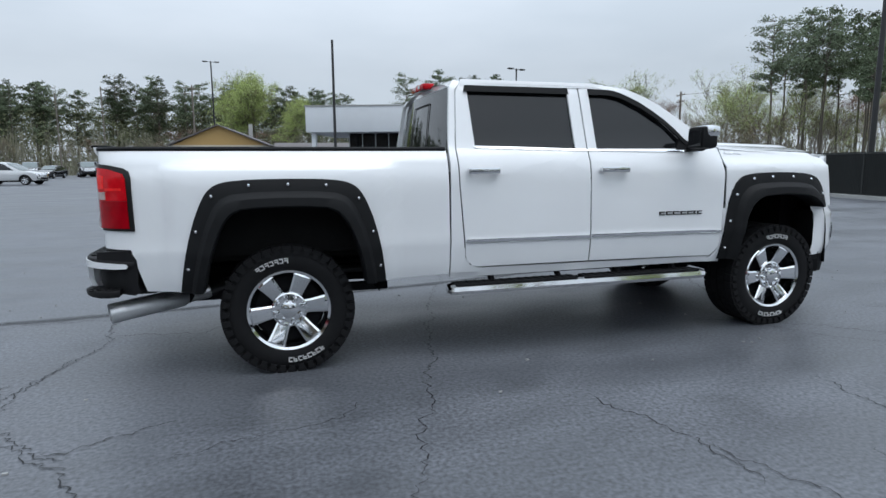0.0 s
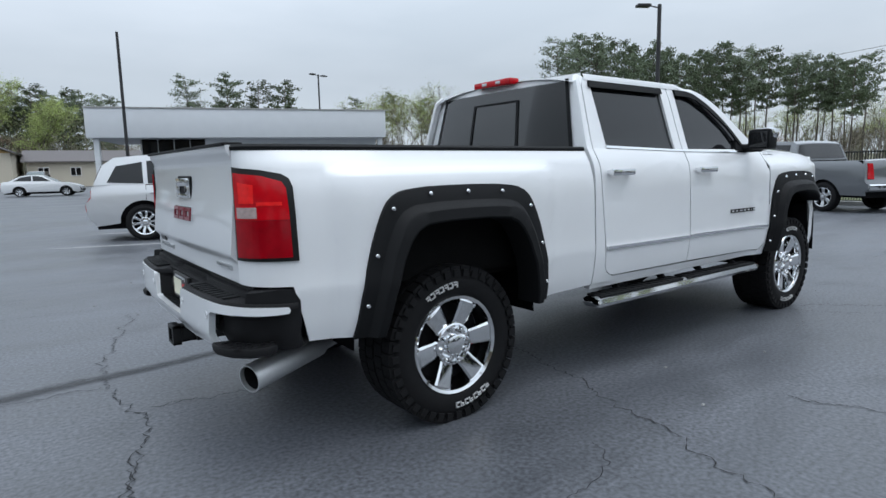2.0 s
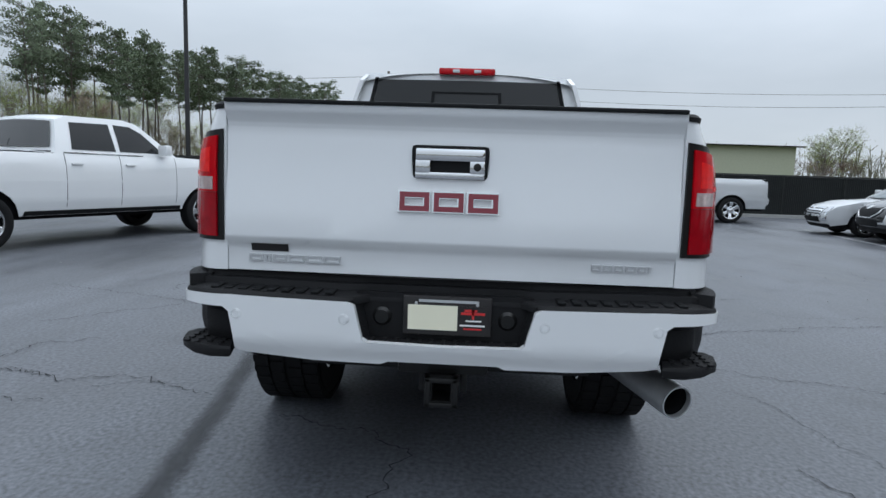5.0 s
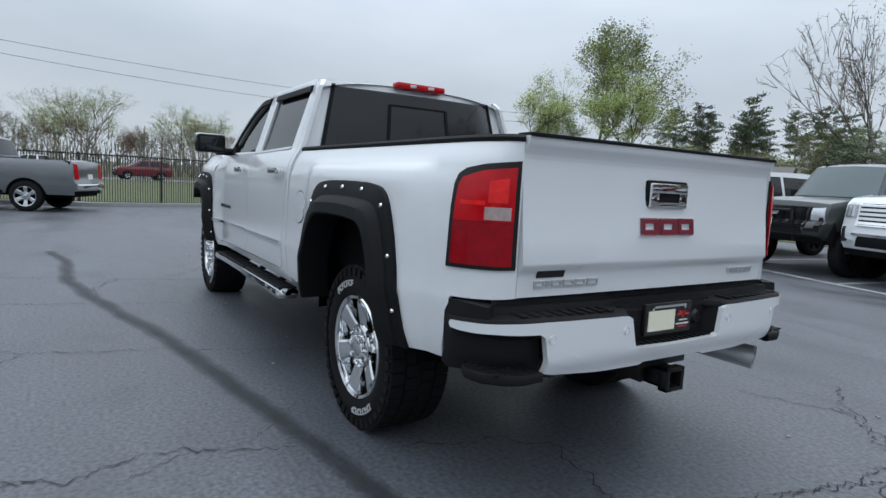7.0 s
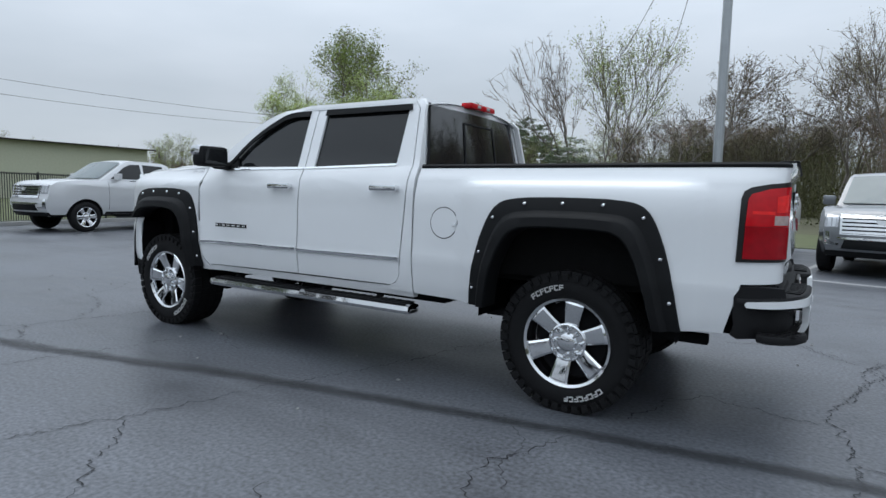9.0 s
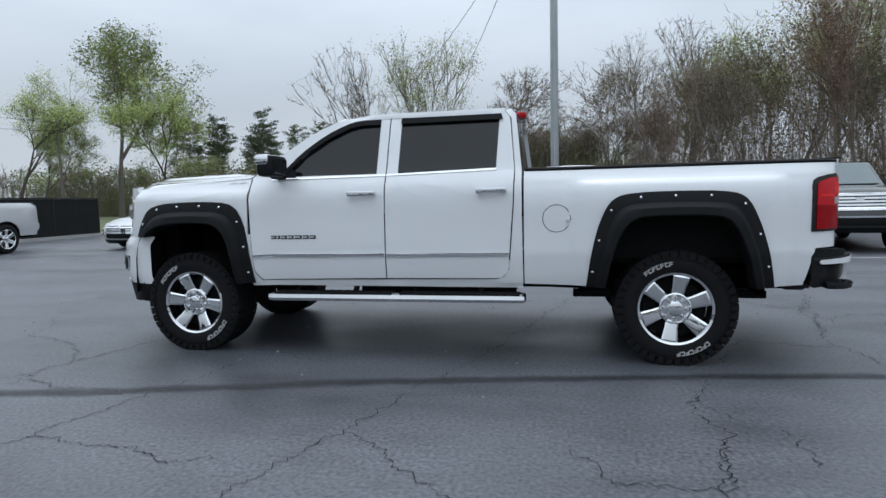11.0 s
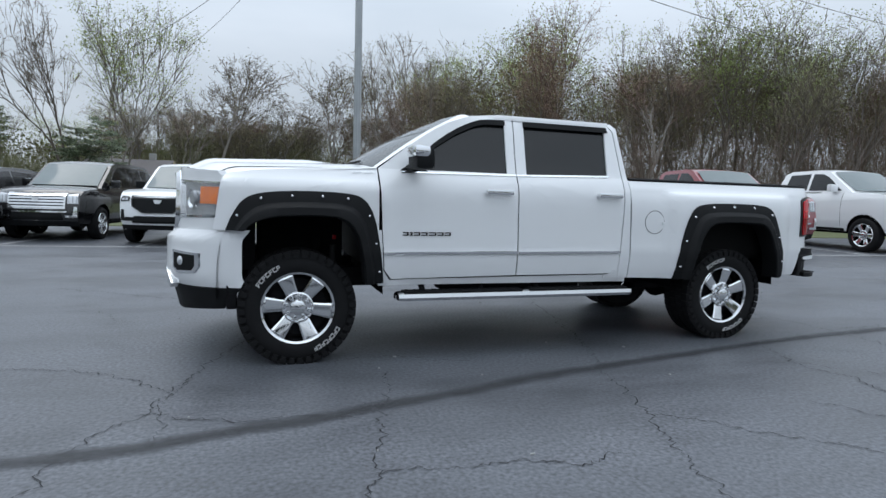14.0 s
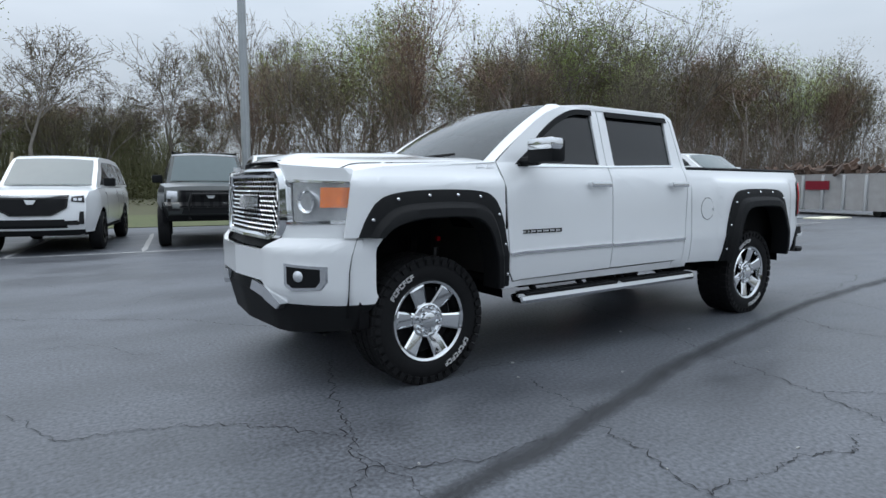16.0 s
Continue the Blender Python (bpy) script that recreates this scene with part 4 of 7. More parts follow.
part("gate_lock", bm, M_BLKMET, hnd)


def bars(name, y0, z0, widths, hgt, gap, mt, parent, label, depth=0.010, stroke=0.28):
    """A badge as open blocks, from y0 towards the right of the truck."""
    bm = bmesh.new()
    y = y0
    for w in widths:
        t = hgt * stroke
        for a, b, c, d in ((y, y - w, z0, z0 + hgt),) if stroke >= 0.5 else ((y, y - w, z0, z0 + t), (y, y - w, z0 + hgt - t, z0 + hgt), (y, y - t, z0 + t, z0 + hgt - t), (y - w + t, y - w, z0 + t, z0 + hgt - t)):
            sheet(bm, [(a, c), (b, c), (b, d), (a, d)], on_tail, h0=0.0, h1=depth)
        y -= w + gap
    return part(name, bm, mt, parent, label)


bars("emblem_back", 0.178, 1.107, (0.112, 0.112, 0.112), 0.074, 0.008, M_CHROME, gate, "chrome edge of the emblem", 0.008, 0.34)
bars("emblem", 0.172, 1.111, (0.104, 0.104, 0.104), 0.066, 0.016, M_BADGE, gate, "dark red three-block emblem", 0.016, 0.27)
bars("model_badge", 0.72, 0.907, (0.05, 0.02, 0.05, 0.055, 0.055, 0.06), 0.026, 0.009, M_STEEL, gate, "silver badge bars", 0.008, 0.26)
bars("trim_badge", -0.51, 0.920, (0.032, 0.032, 0.032, 0.034, 0.028, 0.010), 0.022, 0.008, M_STEEL, gate, "silver badge bars", 0.008, 0.26)
bm = bmesh.new()
sheet(bm, [(0.71, 0.945), (0.575, 0.945), (0.575, 0.972), (0.71, 0.972)], on_tail, h0=0, h1=0.005)
part("dealer_badge", bm, M_PLATEK, gate, "small black dealer badge")

# rear bumper: u runs along its outside from the middle
RB = rounded([(-1.215, 0.0), (-1.214, 0.40), (-1.208, 0.66), (-1.195, 0.80), (-1.155, 0.895), (-1.09, 0.962), (-1.00, 0.988), (-0.86, 0.996)], 2)
RB_D = np.concatenate([[0], np.cumsum(np.hypot(*np.diff(np.array(RB), axis=0).T))])


def rb_at(u):
    return float(np.interp(u, RB_D, [q[0] for q in RB])), float(np.interp(u, RB_D, [q[1] for q in RB]))


def on_rb(u, z, h):
    a, b, c = rb_at(max(abs(u) - 0.012, 0)), rb_at(abs(u) + 0.012), rb_at(abs(u))
    t = Vector((b[0] - a[0], b[1] - a[1])).normalized()
    return (c[0] - t.y * h + 0.03 * soft(-z, -0.66, -0.57), (c[1] + t.x * h) * (1 if u >= 0 else -1), z)


WHITE_TOP = ((0.0, 0.796), (0.31, 0.796), (0.75, 0.804), (0.90, 0.798), (1.06, 0.786), (1.16, 0.776))
bm = bmesh.new()
for s in (1, -1):
    sheet(bm, [(s * u, z) for u, z in ((0, 0.588), (0.19, 0.588), (0.215, 0.577), (0.45, 0.579), (0.69, 0.597), (0.735, 0.606), (0.735, 0.655), (0.752, 0.745), (0.775, 0.760), (0.95, 0.758), (1.10, 0.748), (1.155, 0.748), (1.165, 0.762), (1.155, 0.776), (1.06, 0.786), (0.90, 0.798), (0.75, 0.804), (0.33, 0.798), (0.308, 0.785), (0.278, 0.672), (0.262, 0.660), (0, 0.655))], on_rb, h0=-0.03, du=0.03, dv=0.03)
rb = part("rear_bumper", bm, M_WHITE, truck, "white rear bumper with a black step top")
bm = bmesh.new()
STEPP = ((0.0, -0.012), (0.0, 0.004), (0.06, 0.014), (0.66, 0.018), (0.70, 0.040), (0.86, 0.044), (0.90, 0.064), (1.0, 0.066))


def step_pt(u, v):
    u = (2 * u - 1) * 1.20
    a = Vector(on_rb(u, 0.80, -0.006))
    cut = 0.082 * (1 - soft(abs(u), 0.265, 0.325))
    inner = Vector((max(-1.035, a.x + 0.05) if abs(u) < 0.98 else a.x + 0.02, a.y * (1 if abs(u) < 0.9 else 1 - 0.10 * soft(abs(u), 0.9, 1.0)), 0))
    k, h = STEPP[int(round(v * 7))]
    x = a.x + cut
    return (x + (inner.x - x) * k, a.y + (inner.y - a.y) * k, lerp(WHITE_TOP, abs(u)) + h)


grid(bm, 72, 7, step_pt)
part("step_top", bm, M_BUMPBLK, rb, "black textured step pad")
for s in (1, -1):
    bm = bmesh.new()
    for k in range(9):
        y = s * (0.40 + 0.052 * k)
        x = rb_at(abs(y))[0]
        box(bm, x + 0.030, x + 0.105, y - 0.014, y + 0.014, 0.815, 0.8235, 0.003)
    tagged(part("step_ribs", bm, M_PLASTIC, rb, "raised ribs of the step pad"), kind="stuff")
bm = bmesh.new()
for q in (((-1.125, 0.272, 0.655), (-1.125, -0.272, 0.655), (-1.125, -0.315, 0.82), (-1.125, 0.315, 0.82)), ((-1.182, 0.27, 0.650), (-1.182, -0.27, 0.650), (-1.125, -0.272, 0.656), (-1.125, 0.272, 0.656))):
    bm.faces.new([bm.verts.new(p) for p in q])
for s in (1, -1):
    bm.faces.new([bm.verts.new(p) for p in ((-1.195, s * 0.272, 0.650), (-1.195, s * 0.316, 0.805), (-1.125, s * 0.300, 0.815), (-1.125, s * 0.262, 0.655))])
for k in range(13):
    box(bm, -1.176, -1.128, -0.25 + k * 0.0417 - 0.007, -0.25 + k * 0.0417 + 0.007, 0.649, 0.660, 0.002)
rec = part("plate_recess", bm, M_BUMPBLK, rb, "black licence plate recess with a ribbed ledge")
for y in (0.222, -0.222):
    bm = bmesh.new()
    lathe(bm, ((0.0001, 0.012), (0.024, 0.011), (0.030, 0.004), (0.034, 0.0)), 18, Matrix.Translation((-1.127, y, 0.735)) @ Matrix.Rotation(radians(90), 4, "Z"))
    part("socket", bm, M_BLKMET, rec)
for s in (1, -1):
    bm = bmesh.new()
    sheet(bm, [(s * u, z) for u, z in ((0.715, 0.60), (0.95, 0.588), (1.16, 0.582), (1.20, 0.60), (1.215, 0.70), (1.215, 0.83), (1.19, 0.850), (1.10, 0.855), (0.98, 0.850), (0.96, 0.765), (0.74, 0.765))], lambda u, z, h: on_rb(u, z, h - 0.055 * (1 - soft(z, 0.735, 0.76)) * (1 - soft(abs(u), 1.05, 1.18))), h0=-0.10, h1=-0.014, du=0.03, dv=0.025)
    cor = part("bumper_corner", bm, M_BUMPBLK, rb, "black corner of the rear bumper")
    bm = bmesh.new()
    vs = []
    for z, k in ((0.572, 0.86), (0.582, 0.98), (0.606, 1.0), (0.616, 0.96)):
        vs.append([bm.verts.new((-1.05 + (x + 1.05) * k, s * (0.86 + (y - 0.86) * k), z)) for x, y in ((-0.98, 0.80), (-0.98, 0.965), (-1.03, 0.985), (-1.10, 0.965), (-1.165, 0.90), (-1.20, 0.82), (-1.195, 0.745))])
    for q, r in zip(vs, vs[1:]):
        for k in range(7):
            bm.faces.new((q[k], q[(k + 1) % 7], r[(k + 1) % 7], r[k]))
    bm.faces.new(vs[0])
    bm.faces.new(vs[-1])
    for a in range(5):
        for b in range(4):
            x, y = -1.165 + a * 0.038 + 0.012 * (b % 2), 0.80 + b * 0.042
            if x + 0.9 * (y - 0.80) > -1.17:
                box(bm, x, x + 0.020, s * y - 0.009, s * y + 0.009, 0.613, 0.621, 0.002)
    part("corner_step", bm, M_BUMPBLK, cor, "studded black corner step")
    for y in (0.722, 0.342):
        bm = bmesh.new()
        lathe(bm, ((0.0001, 0.002), (0.011, 0.002), (0.0125, -0.002), (0.0155, -0.002), (0.0165, 0.002), (0.018, 0.0)), 18, Matrix.Translation(Vector(on_rb(s * y, 0.739, 0.001))) @ Matrix.Rotation(radians(90), 4, "Z"))
        part("parking_sensor", bm, M_WHITE, rb, "round parking sensor")
bm = bmesh.new()
box(bm, -1.146, -1.128, -0.165, 0.146, 0.678, 0.817, 0.006)
plate = part("licence_plate", bm, M_PLATEK, rb, "dealer plate in a black frame")
for y0, y1, z0, z1, mt, k in ((-0.046, 0.128, 0.698, 0.786, M_PLATE, 0), (-0.150, -0.046, 0.698, 0.786, M_PLATEK, 0), (-0.142, -0.058, 0.757, 0.766, M_PLATER, 1), (-0.115, -0.070, 0.768, 0.776, M_PLATER, 1), (-0.105, -0.096, 0.742, 0.776, M_PLATER, 1), (-0.130, -0.075, 0.733, 0.738, M_PLATEW, 1), (-0.142, -0.055, 0.716, 0.722, M_PLATEW, 1), (-0.132, -0.068, 0.704, 0.709, M_PLATER, 1), (-0.12, 0.09, 0.797, 0.806, M_STEEL, 0)):
    bm = bmesh.new()
    box(bm, -1.1495 - 0.002 * k, -1.143, y0, y1, z0, z1)
    part("plate_print", bm, mt, plate)
for y in (0.10, -0.115):
    bm = bmesh.new()
    lathe(bm, ((0.0001, 0.004), (0.005, 0.003), (0.006, 0.0)), 10, Matrix.Translation((-1.147, y, 0.792)) @ Matrix.Rotation(radians(90), 4, "Z"))
    part("plate_screw", bm, M_STEEL, plate)
# hitch
bm = bmesh.new()
for a, b, c, d in ((-0.042, -0.032, 0.450, 0.535), (0.032, 0.042, 0.450, 0.535), (-0.042, 0.042, 0.450, 0.460), (-0.042, 0.042, 0.525, 0.535)):
    box(bm, -1.20, -0.60, a, b, c, d)
box(bm, -1.14, -0.75, -0.16, 0.16, 0.535, 0.60, 0.01)
box(bm, -1.0, -0.85, -0.55, 0.55, 0.50, 0.585, 0.02)
for s in (1, -1):
    box(bm, -1.10, -0.80, s * 0.075 - 0.012, s * 0.075 + 0.012, 0.455, 0.56, 0.004)
for a, b, c, d in ((-0.058, -0.036, 0.440, 0.545), (0.036, 0.058, 0.440, 0.545), (-0.058, 0.058, 0.440, 0.458), (-0.058, 0.058, 0.527, 0.545)):
    box(bm, -1.215, -1.17, a, b, c, d, 0.005)
part("tow_hitch", bm, M_BLKMET, truck, "black receiver hitch")
# dark plate across the hollow receiver stands for the shade inside it
bm = bmesh.new()
box(bm, -1.10, -1.09, -0.031, 0.031, 0.461, 0.524)
part("hitch_shade_plate", bm, M_DARK, truck)
# exhaust
bm = bmesh.new()
d0, d1 = Vector((-0.50, -0.62, 0.515)), Vector((-1.075, -0.85, 0.45))
ax = (d1 - d0).normalized()
rot = ax.to_track_quat("Y", "Z").to_matrix().to_4x4()
ln = (d1 - d0).length
lathe(bm, ((0.030, 0.0), (0.045, 0.02), (0.047, 0.16), (0.062, 0.19), (0.0635, ln), (0.058, ln), (0.056, 0.18)), 32, Matrix.Translation(d0) @ rot)
pipe = part("exhaust_tip", bm, M_STEEL, truck, "large brushed stainless exhaust tip")
# near-black inner wall and end disc of the tip
bm = bmesh.new()
lathe(bm, ((0.0565, ln - 0.02), (0.055, 0.25), (0.0001, 0.24)), 24, Matrix.Translation(d0) @ rot)
part("pipe_bore", bm, M_DARK, pipe)
bm = bmesh.new()
tube(bm, [(1.2, -0.45, 0.60), (0.4, -0.50, 0.60), (-0.05, -0.60, 0.66), (-0.40, -0.70, 0.57), d0], 0.04, 10)
part("exhaust_pipe", bm, M_BLKMET, truck)

# underbody, frame, axles, bed tub
for s in (1, -1):
    bm = bmesh.new()
    box(bm, -0.95, 4.35, s * 0.42 - 0.05, s * 0.42 + 0.05, 0.50, 0.66, 0.01)
    part("frame_rail", bm, M_DARK, truck)
    bm = bmesh.new()
    box(bm, -0.72, 0.72, s * 0.56 - 0.035, s * 0.56 + 0.035, 0.44, 0.50, 0.01)
    part("leaf_spring", bm, M_DARK, truck)
# low tank and transmission boxes, added partly to block light under the truck
for nm, q in (("floor_pan", (1.12, 3.30, -0.88, 0.88, 0.60, 0.658)), ("transmission", (1.5, 3.0, -0.36, 0.10, 0.44, 0.598)), ("engine", (3.5, 4.18, -0.365, 0.365, 0.50, 1.30)), ("radiator", (4.20, 4.45, -0.70, 0.70, 0.67, 1.30)), ("fuel_tank", (1.2, 2.6, 0.12, 0.365, 0.42, 0.598)), ("crossmember", (0.75, 1.1, -0.365, 0.365, 0.52, 0.598))):
    bm = bmesh.new()
    box(bm, *q, 0.02)
    part(nm, bm, M_DARK, truck)
bm = bmesh.new()
tube(bm, [(0.1, 0, 0.44), (1.45, 0.02, 0.50)], 0.045, 8)
part("driveshaft", bm, M_DARK, truck)
# spare tyre, added like the low boxes to deepen the shade on the ground
bm = bmesh.new()
lathe(bm, ((0.20, -0.12), (0.36, -0.13), (0.41, -0.08), (0.41, 0.08), (0.36, 0.13), (0.20, 0.12)), 32, Matrix.Translation((-0.52, 0, 0.60)) @ Matrix.Rotation(radians(90), 4, "X"), True)
part("spare_tyre", bm, M_RUBBER, truck, "spare tyre slung under the bed")
bm = bmesh.new()
box(bm, -1.02, 1.09, -0.80, 0.80, 0.74, 0.78)
tub = part("bed_floor", bm, M_BEDLINER, truck, "black lined cargo bed")
for s in (1, -1):
    bm = bmesh.new()
    box(bm, -1.02, 1.05, s * 0.825 - 0.025, s * 0.825 + 0.025, 0.78, 1.452)
    part("bed_wall", bm, M_BEDLINER, tub)
    bm = bmesh.new()
    box(bm, -0.58, 0.58, s * 0.655 - 0.145, s * 0.655 + 0.145, 0.782, 1.16, 0.04)
    part("wheel_box", bm, M_BEDLINER, tub)
bm = bmesh.new()
box(bm, 1.05, 1.09, -0.85, 0.85, 0.78, 1.44)
part("bed_front", bm, M_BEDLINER, tub)
bm = bmesh.new()
box(bm, 1.14, 3.30, -0.86, 0.86, 0.66, 0.70)
box(bm, 3.25, 3.34, -0.82, 0.82, 0.70, 1.44)
box(bm, 3.0, 3.30, -0.78, 0.78, 1.25, 1.47, 0.04)
for y in (-0.42, 0.42):
    box(bm, 2.15, 2.65, y - 0.25, y + 0.25, 0.70, 1.12, 0.05)
    box(bm, 2.05, 2.22, y - 0.24, y + 0.24, 1.0, 1.55, 0.05)
    box(bm, 2.08, 2.18, y - 0.12, y + 0.12, 1.57, 1.74, 0.04)
box(bm, 1.25, 1.75, -0.75, 0.75, 0.70, 1.10, 0.05)
box(bm, 1.18, 1.32, -0.75, 0.75, 1.05, 1.50, 0.05)
cabin = part("cabin_interior", bm, material("dark_upholstery", (0.035, 0.034, 0.034), 0.7), truck, "dark cloth seats and dashboard")
bm = bmesh.new()
tor = Matrix.Translation((2.93, 0.42, 1.38)) @ Matrix.Rotation(radians(65), 4, "Y")
for k in range(24):
    a, b = 2 * math.pi * k / 24, 2 * math.pi * (k + 1) / 24
    tube(bm, [tor @ Vector((0.19 * math.cos(a), 0.19 * math.sin(a), 0)), tor @ Vector((0.19 * math.cos(b), 0.19 * math.sin(b), 0))], 0.016, 6, False)
part("steering_wheel", bm, M_PLASTIC, cabin)
for x in (0.0, 3.904):
    bm = bmesh.new()
    tube(bm, [(x, -0.66, 0.416), (x, 0.66, 0.416)], 0.055, 10)
    lathe(bm, ((0.0001, -0.17), (0.12, -0.15), (0.17, 0), (0.12, 0.15), (0.0001, 0.17)), 16, Matrix.Translation((x, 0.0 if x < 1 else 0.3, 0.416)))
    for s in (1, -1):
        tube(bm, [(x - 0.12, s * 0.50, 0.42), (x - 0.18, s * 0.46, 0.92)], 0.035, 8)
    part("axle", bm, M_DARK, truck)
for s in (1, -1):
    bm = bmesh.new()
    tube(bm, [(3.62, s * 0.58, 0.55), (3.60, s * 0.56, 0.85)], 0.030, 10)
    part("shock_absorber", bm, M_BLKMET, truck)
    bm = bmesh.new()
    box(bm, 3.585, 3.615, s * 0.60 - 0.015, s * 0.60 + 0.015, 0.90, 0.935, 0.005)
    part("suspension_bracket", bm, M_TAILD, truck, "small red suspension part")


def wheel(parent, x, s, spin, R=0.426, yc=0.808, W=0.32, rim=0.262, spokes=6, tread=True, rim_mat=None, lug=8, letters=True, n=56, z=None, turn=None):
    """A tyre with its rim; the outer face looks along y times s."""
    z = R - 0.008 if z is None else z
    base = Matrix.Translation((x, s * yc, z)) @ Matrix.Diagonal((1, s, 1, 1))
    w = W / 2
    bm = bmesh.new()
    lathe(bm, ((rim - 0.005, w - 0.03), (rim + 0.012, w - 0.010), (rim + 0.03, w - 0.002), (rim + 0.45 * (R - rim), w + 0.004), (R - 0.035, w - 0.012), (R - 0.014, w - 0.03), (R - 0.010, w - 0.06), (R - 0.008, 0), (R - 0.010, -w + 0.06), (R - 0.014, -w + 0.03), (R - 0.05, -w + 0.004), (rim, -w + 0.02)), n, base)
    tyre = part("tyre", bm, M_RUBBER, parent, "black all-terrain tyre" if tread else "")
    if tread:
        bm = bmesh.new()
        for k in range(40):
            a = 2 * math.pi * k / 40 + (0.04 if s > 0 else 0)
            for y0, y1, da in ((w - 0.075, w - 0.006, 0.0), (-w + 0.006, -w + 0.075, 0.07), (w - 0.15, w - 0.085, 0.08), (-w + 0.085, -w + 0.15, 0.0)):
                ro = R + (0.0 if abs(y0 + y1) < 0.24 else -0.003)
                box(bm, ro - 0.03, ro, y0, y1, -0.029, 0.029, 0.0, base @ Matrix.Rotation(a + da, 4, "Y"))
            box(bm, R - 0.055, R - 0.016, w - 0.02, w + 0.006, -0.018, 0.018, 0.0, base @ Matrix.Rotation(a, 4, "Y"))
        tagged(part("tread", bm, M_RUBBER, tyre, "", 0), kind="stuff")
    if letters:
        bm = bmesh.new()
        rm = rim + 0.42 * (R - rim)
        turn = spin if turn is None else turn
        for c0, cnt in ((turn, 7), (turn + math.pi, 8)):
            for k in range(cnt):
                a = c0 + (k - cnt / 2) * 0.094
                mm = base @ Matrix.Rotation(a, 4, "Y")
                for r0, r1, t0, t1 in ((rm - 0.016, rm + 0.016, -0.013, -0.006), (rm + 0.009, rm + 0.016, -0.013, 0.012), (rm - 0.016, rm - 0.009, -0.013, 0.012) if k % 2 else (rm - 0.004, rm + 0.003, -0.013, 0.012)):
                    box(bm, r0, r1, w, w + 0.0065, t0, t1, 0.0, mm)
        tagged(part("raised_lettering", bm, M_LETTER, tyre, "raised white lettering as plain bars", 0), kind="stuff")
    rm_ = rim_mat or M_CHROME
    bm = bmesh.new()
    lathe(bm, ((rim - 0.004, w - 0.028), (rim + 0.010, w - 0.012), (rim + 0.004, w - 0.004), (rim - 0.012, w - 0.012), (rim - 0.022, w - 0.05), (rim - 0.03, -w + 0.05), (rim - 0.004, -w + 0.03)), n, base)
    rimo = part("rim", bm, rm_, parent, "polished chrome rim" if rm_ is M_CHROME else "")
    # brake disc in near-black, which paints the shade between the spokes
    bm = bmesh.new()
    lathe(bm, ((0.0001, w - 0.105), (rim - 0.05, w - 0.10), (rim - 0.026, w - 0.13)), 32, base)
    part("shaded_brake_disc", bm, M_DARK, rimo)
    bm = bmesh.new()
    r0, r1 = 0.110 * rim / 0.26, rim - 0.010
    for k in range(spokes):
        b = bmesh.new()
        hw0, hw1 = (0.44 * r0 * math.tan(math.pi / spokes) * 1.6, 0.34 * r1 * math.tan(math.pi / spokes) * 1.15)
        sec = []
        for r, hw, yy in ((r0 * 0.8, hw0, w - 0.045), (0.5 * r0 + 0.35 * r1, (hw0 + hw1) / 2 * 0.95, w - 0.030), (r1 * 0.93, hw1 * 1.05, w - 0.012), (r1 + 0.004, hw1 * 1.25, w - 0.022)):
            sec.append([b.verts.new(q) for q in ((r, yy - 0.040, -hw), (r, yy - 0.007, -hw * 0.95), (r, yy, -hw * 0.72), (r, yy + 0.002, 0.0), (r, yy, hw * 0.72), (r, yy - 0.007, hw * 0.95), (r, yy - 0.040, hw))])
        for q, t in zip(sec, sec[1:]):
            for j in range(6):
                b.faces.new((q[j], q[j + 1], t[j + 1], t[j]))
        b.transform(base @ Matrix.Rotation(2 * math.pi * k / spokes + spin, 4, "Y"))
        merge(bm, b)
    part("spokes", bm, rm_, rimo, "", 25)
    bm = bmesh.new()
    k = rim / 0.262
    lathe(bm, ((0.0001, w - 0.004), (0.040 * k, w - 0.006), (0.053 * k, w - 0.012), (0.057 * k, w - 0.042), (0.102 * k, w - 0.046), (0.106 * k, w - 0.026), (0.114 * k, w - 0.030), (0.118 * k, w - 0.085)), 32, base)
    part("hub_cap", bm, rm_, rimo)
    bm = bmesh.new()
    for j in range(lug):
        if tread:
            bm = bmesh.new()
        mm = base @ Matrix.Rotation(2 * math.pi * (j + 0.5) / lug + spin, 4, "Y") @ Matrix.Translation((0.081 * k, w - 0.046, 0))
        lathe(bm, ((0.0001, 0.044), (0.010 * k, 0.043), (0.0145 * k, 0.034), (0.015 * k, 0.0)), 8, mm)
        if tread:
            part("lug_nut", bm, rm_, rimo)
    if not tread:
        tagged(part("lug_nuts", bm, rm_, rimo), kind="stuff")


for x in (0.0, 3.904):
    for s in (1, -1):
        a, b = {(0.0, 1): (0.35, -1.13), (0.0, -1): (0.92, -1.83), (3.904, 1): (0.92, -0.80), (3.904, -1): (1.0, -1.5)}[(x, s)]
        wheel(truck, x, s, a, turn=b)


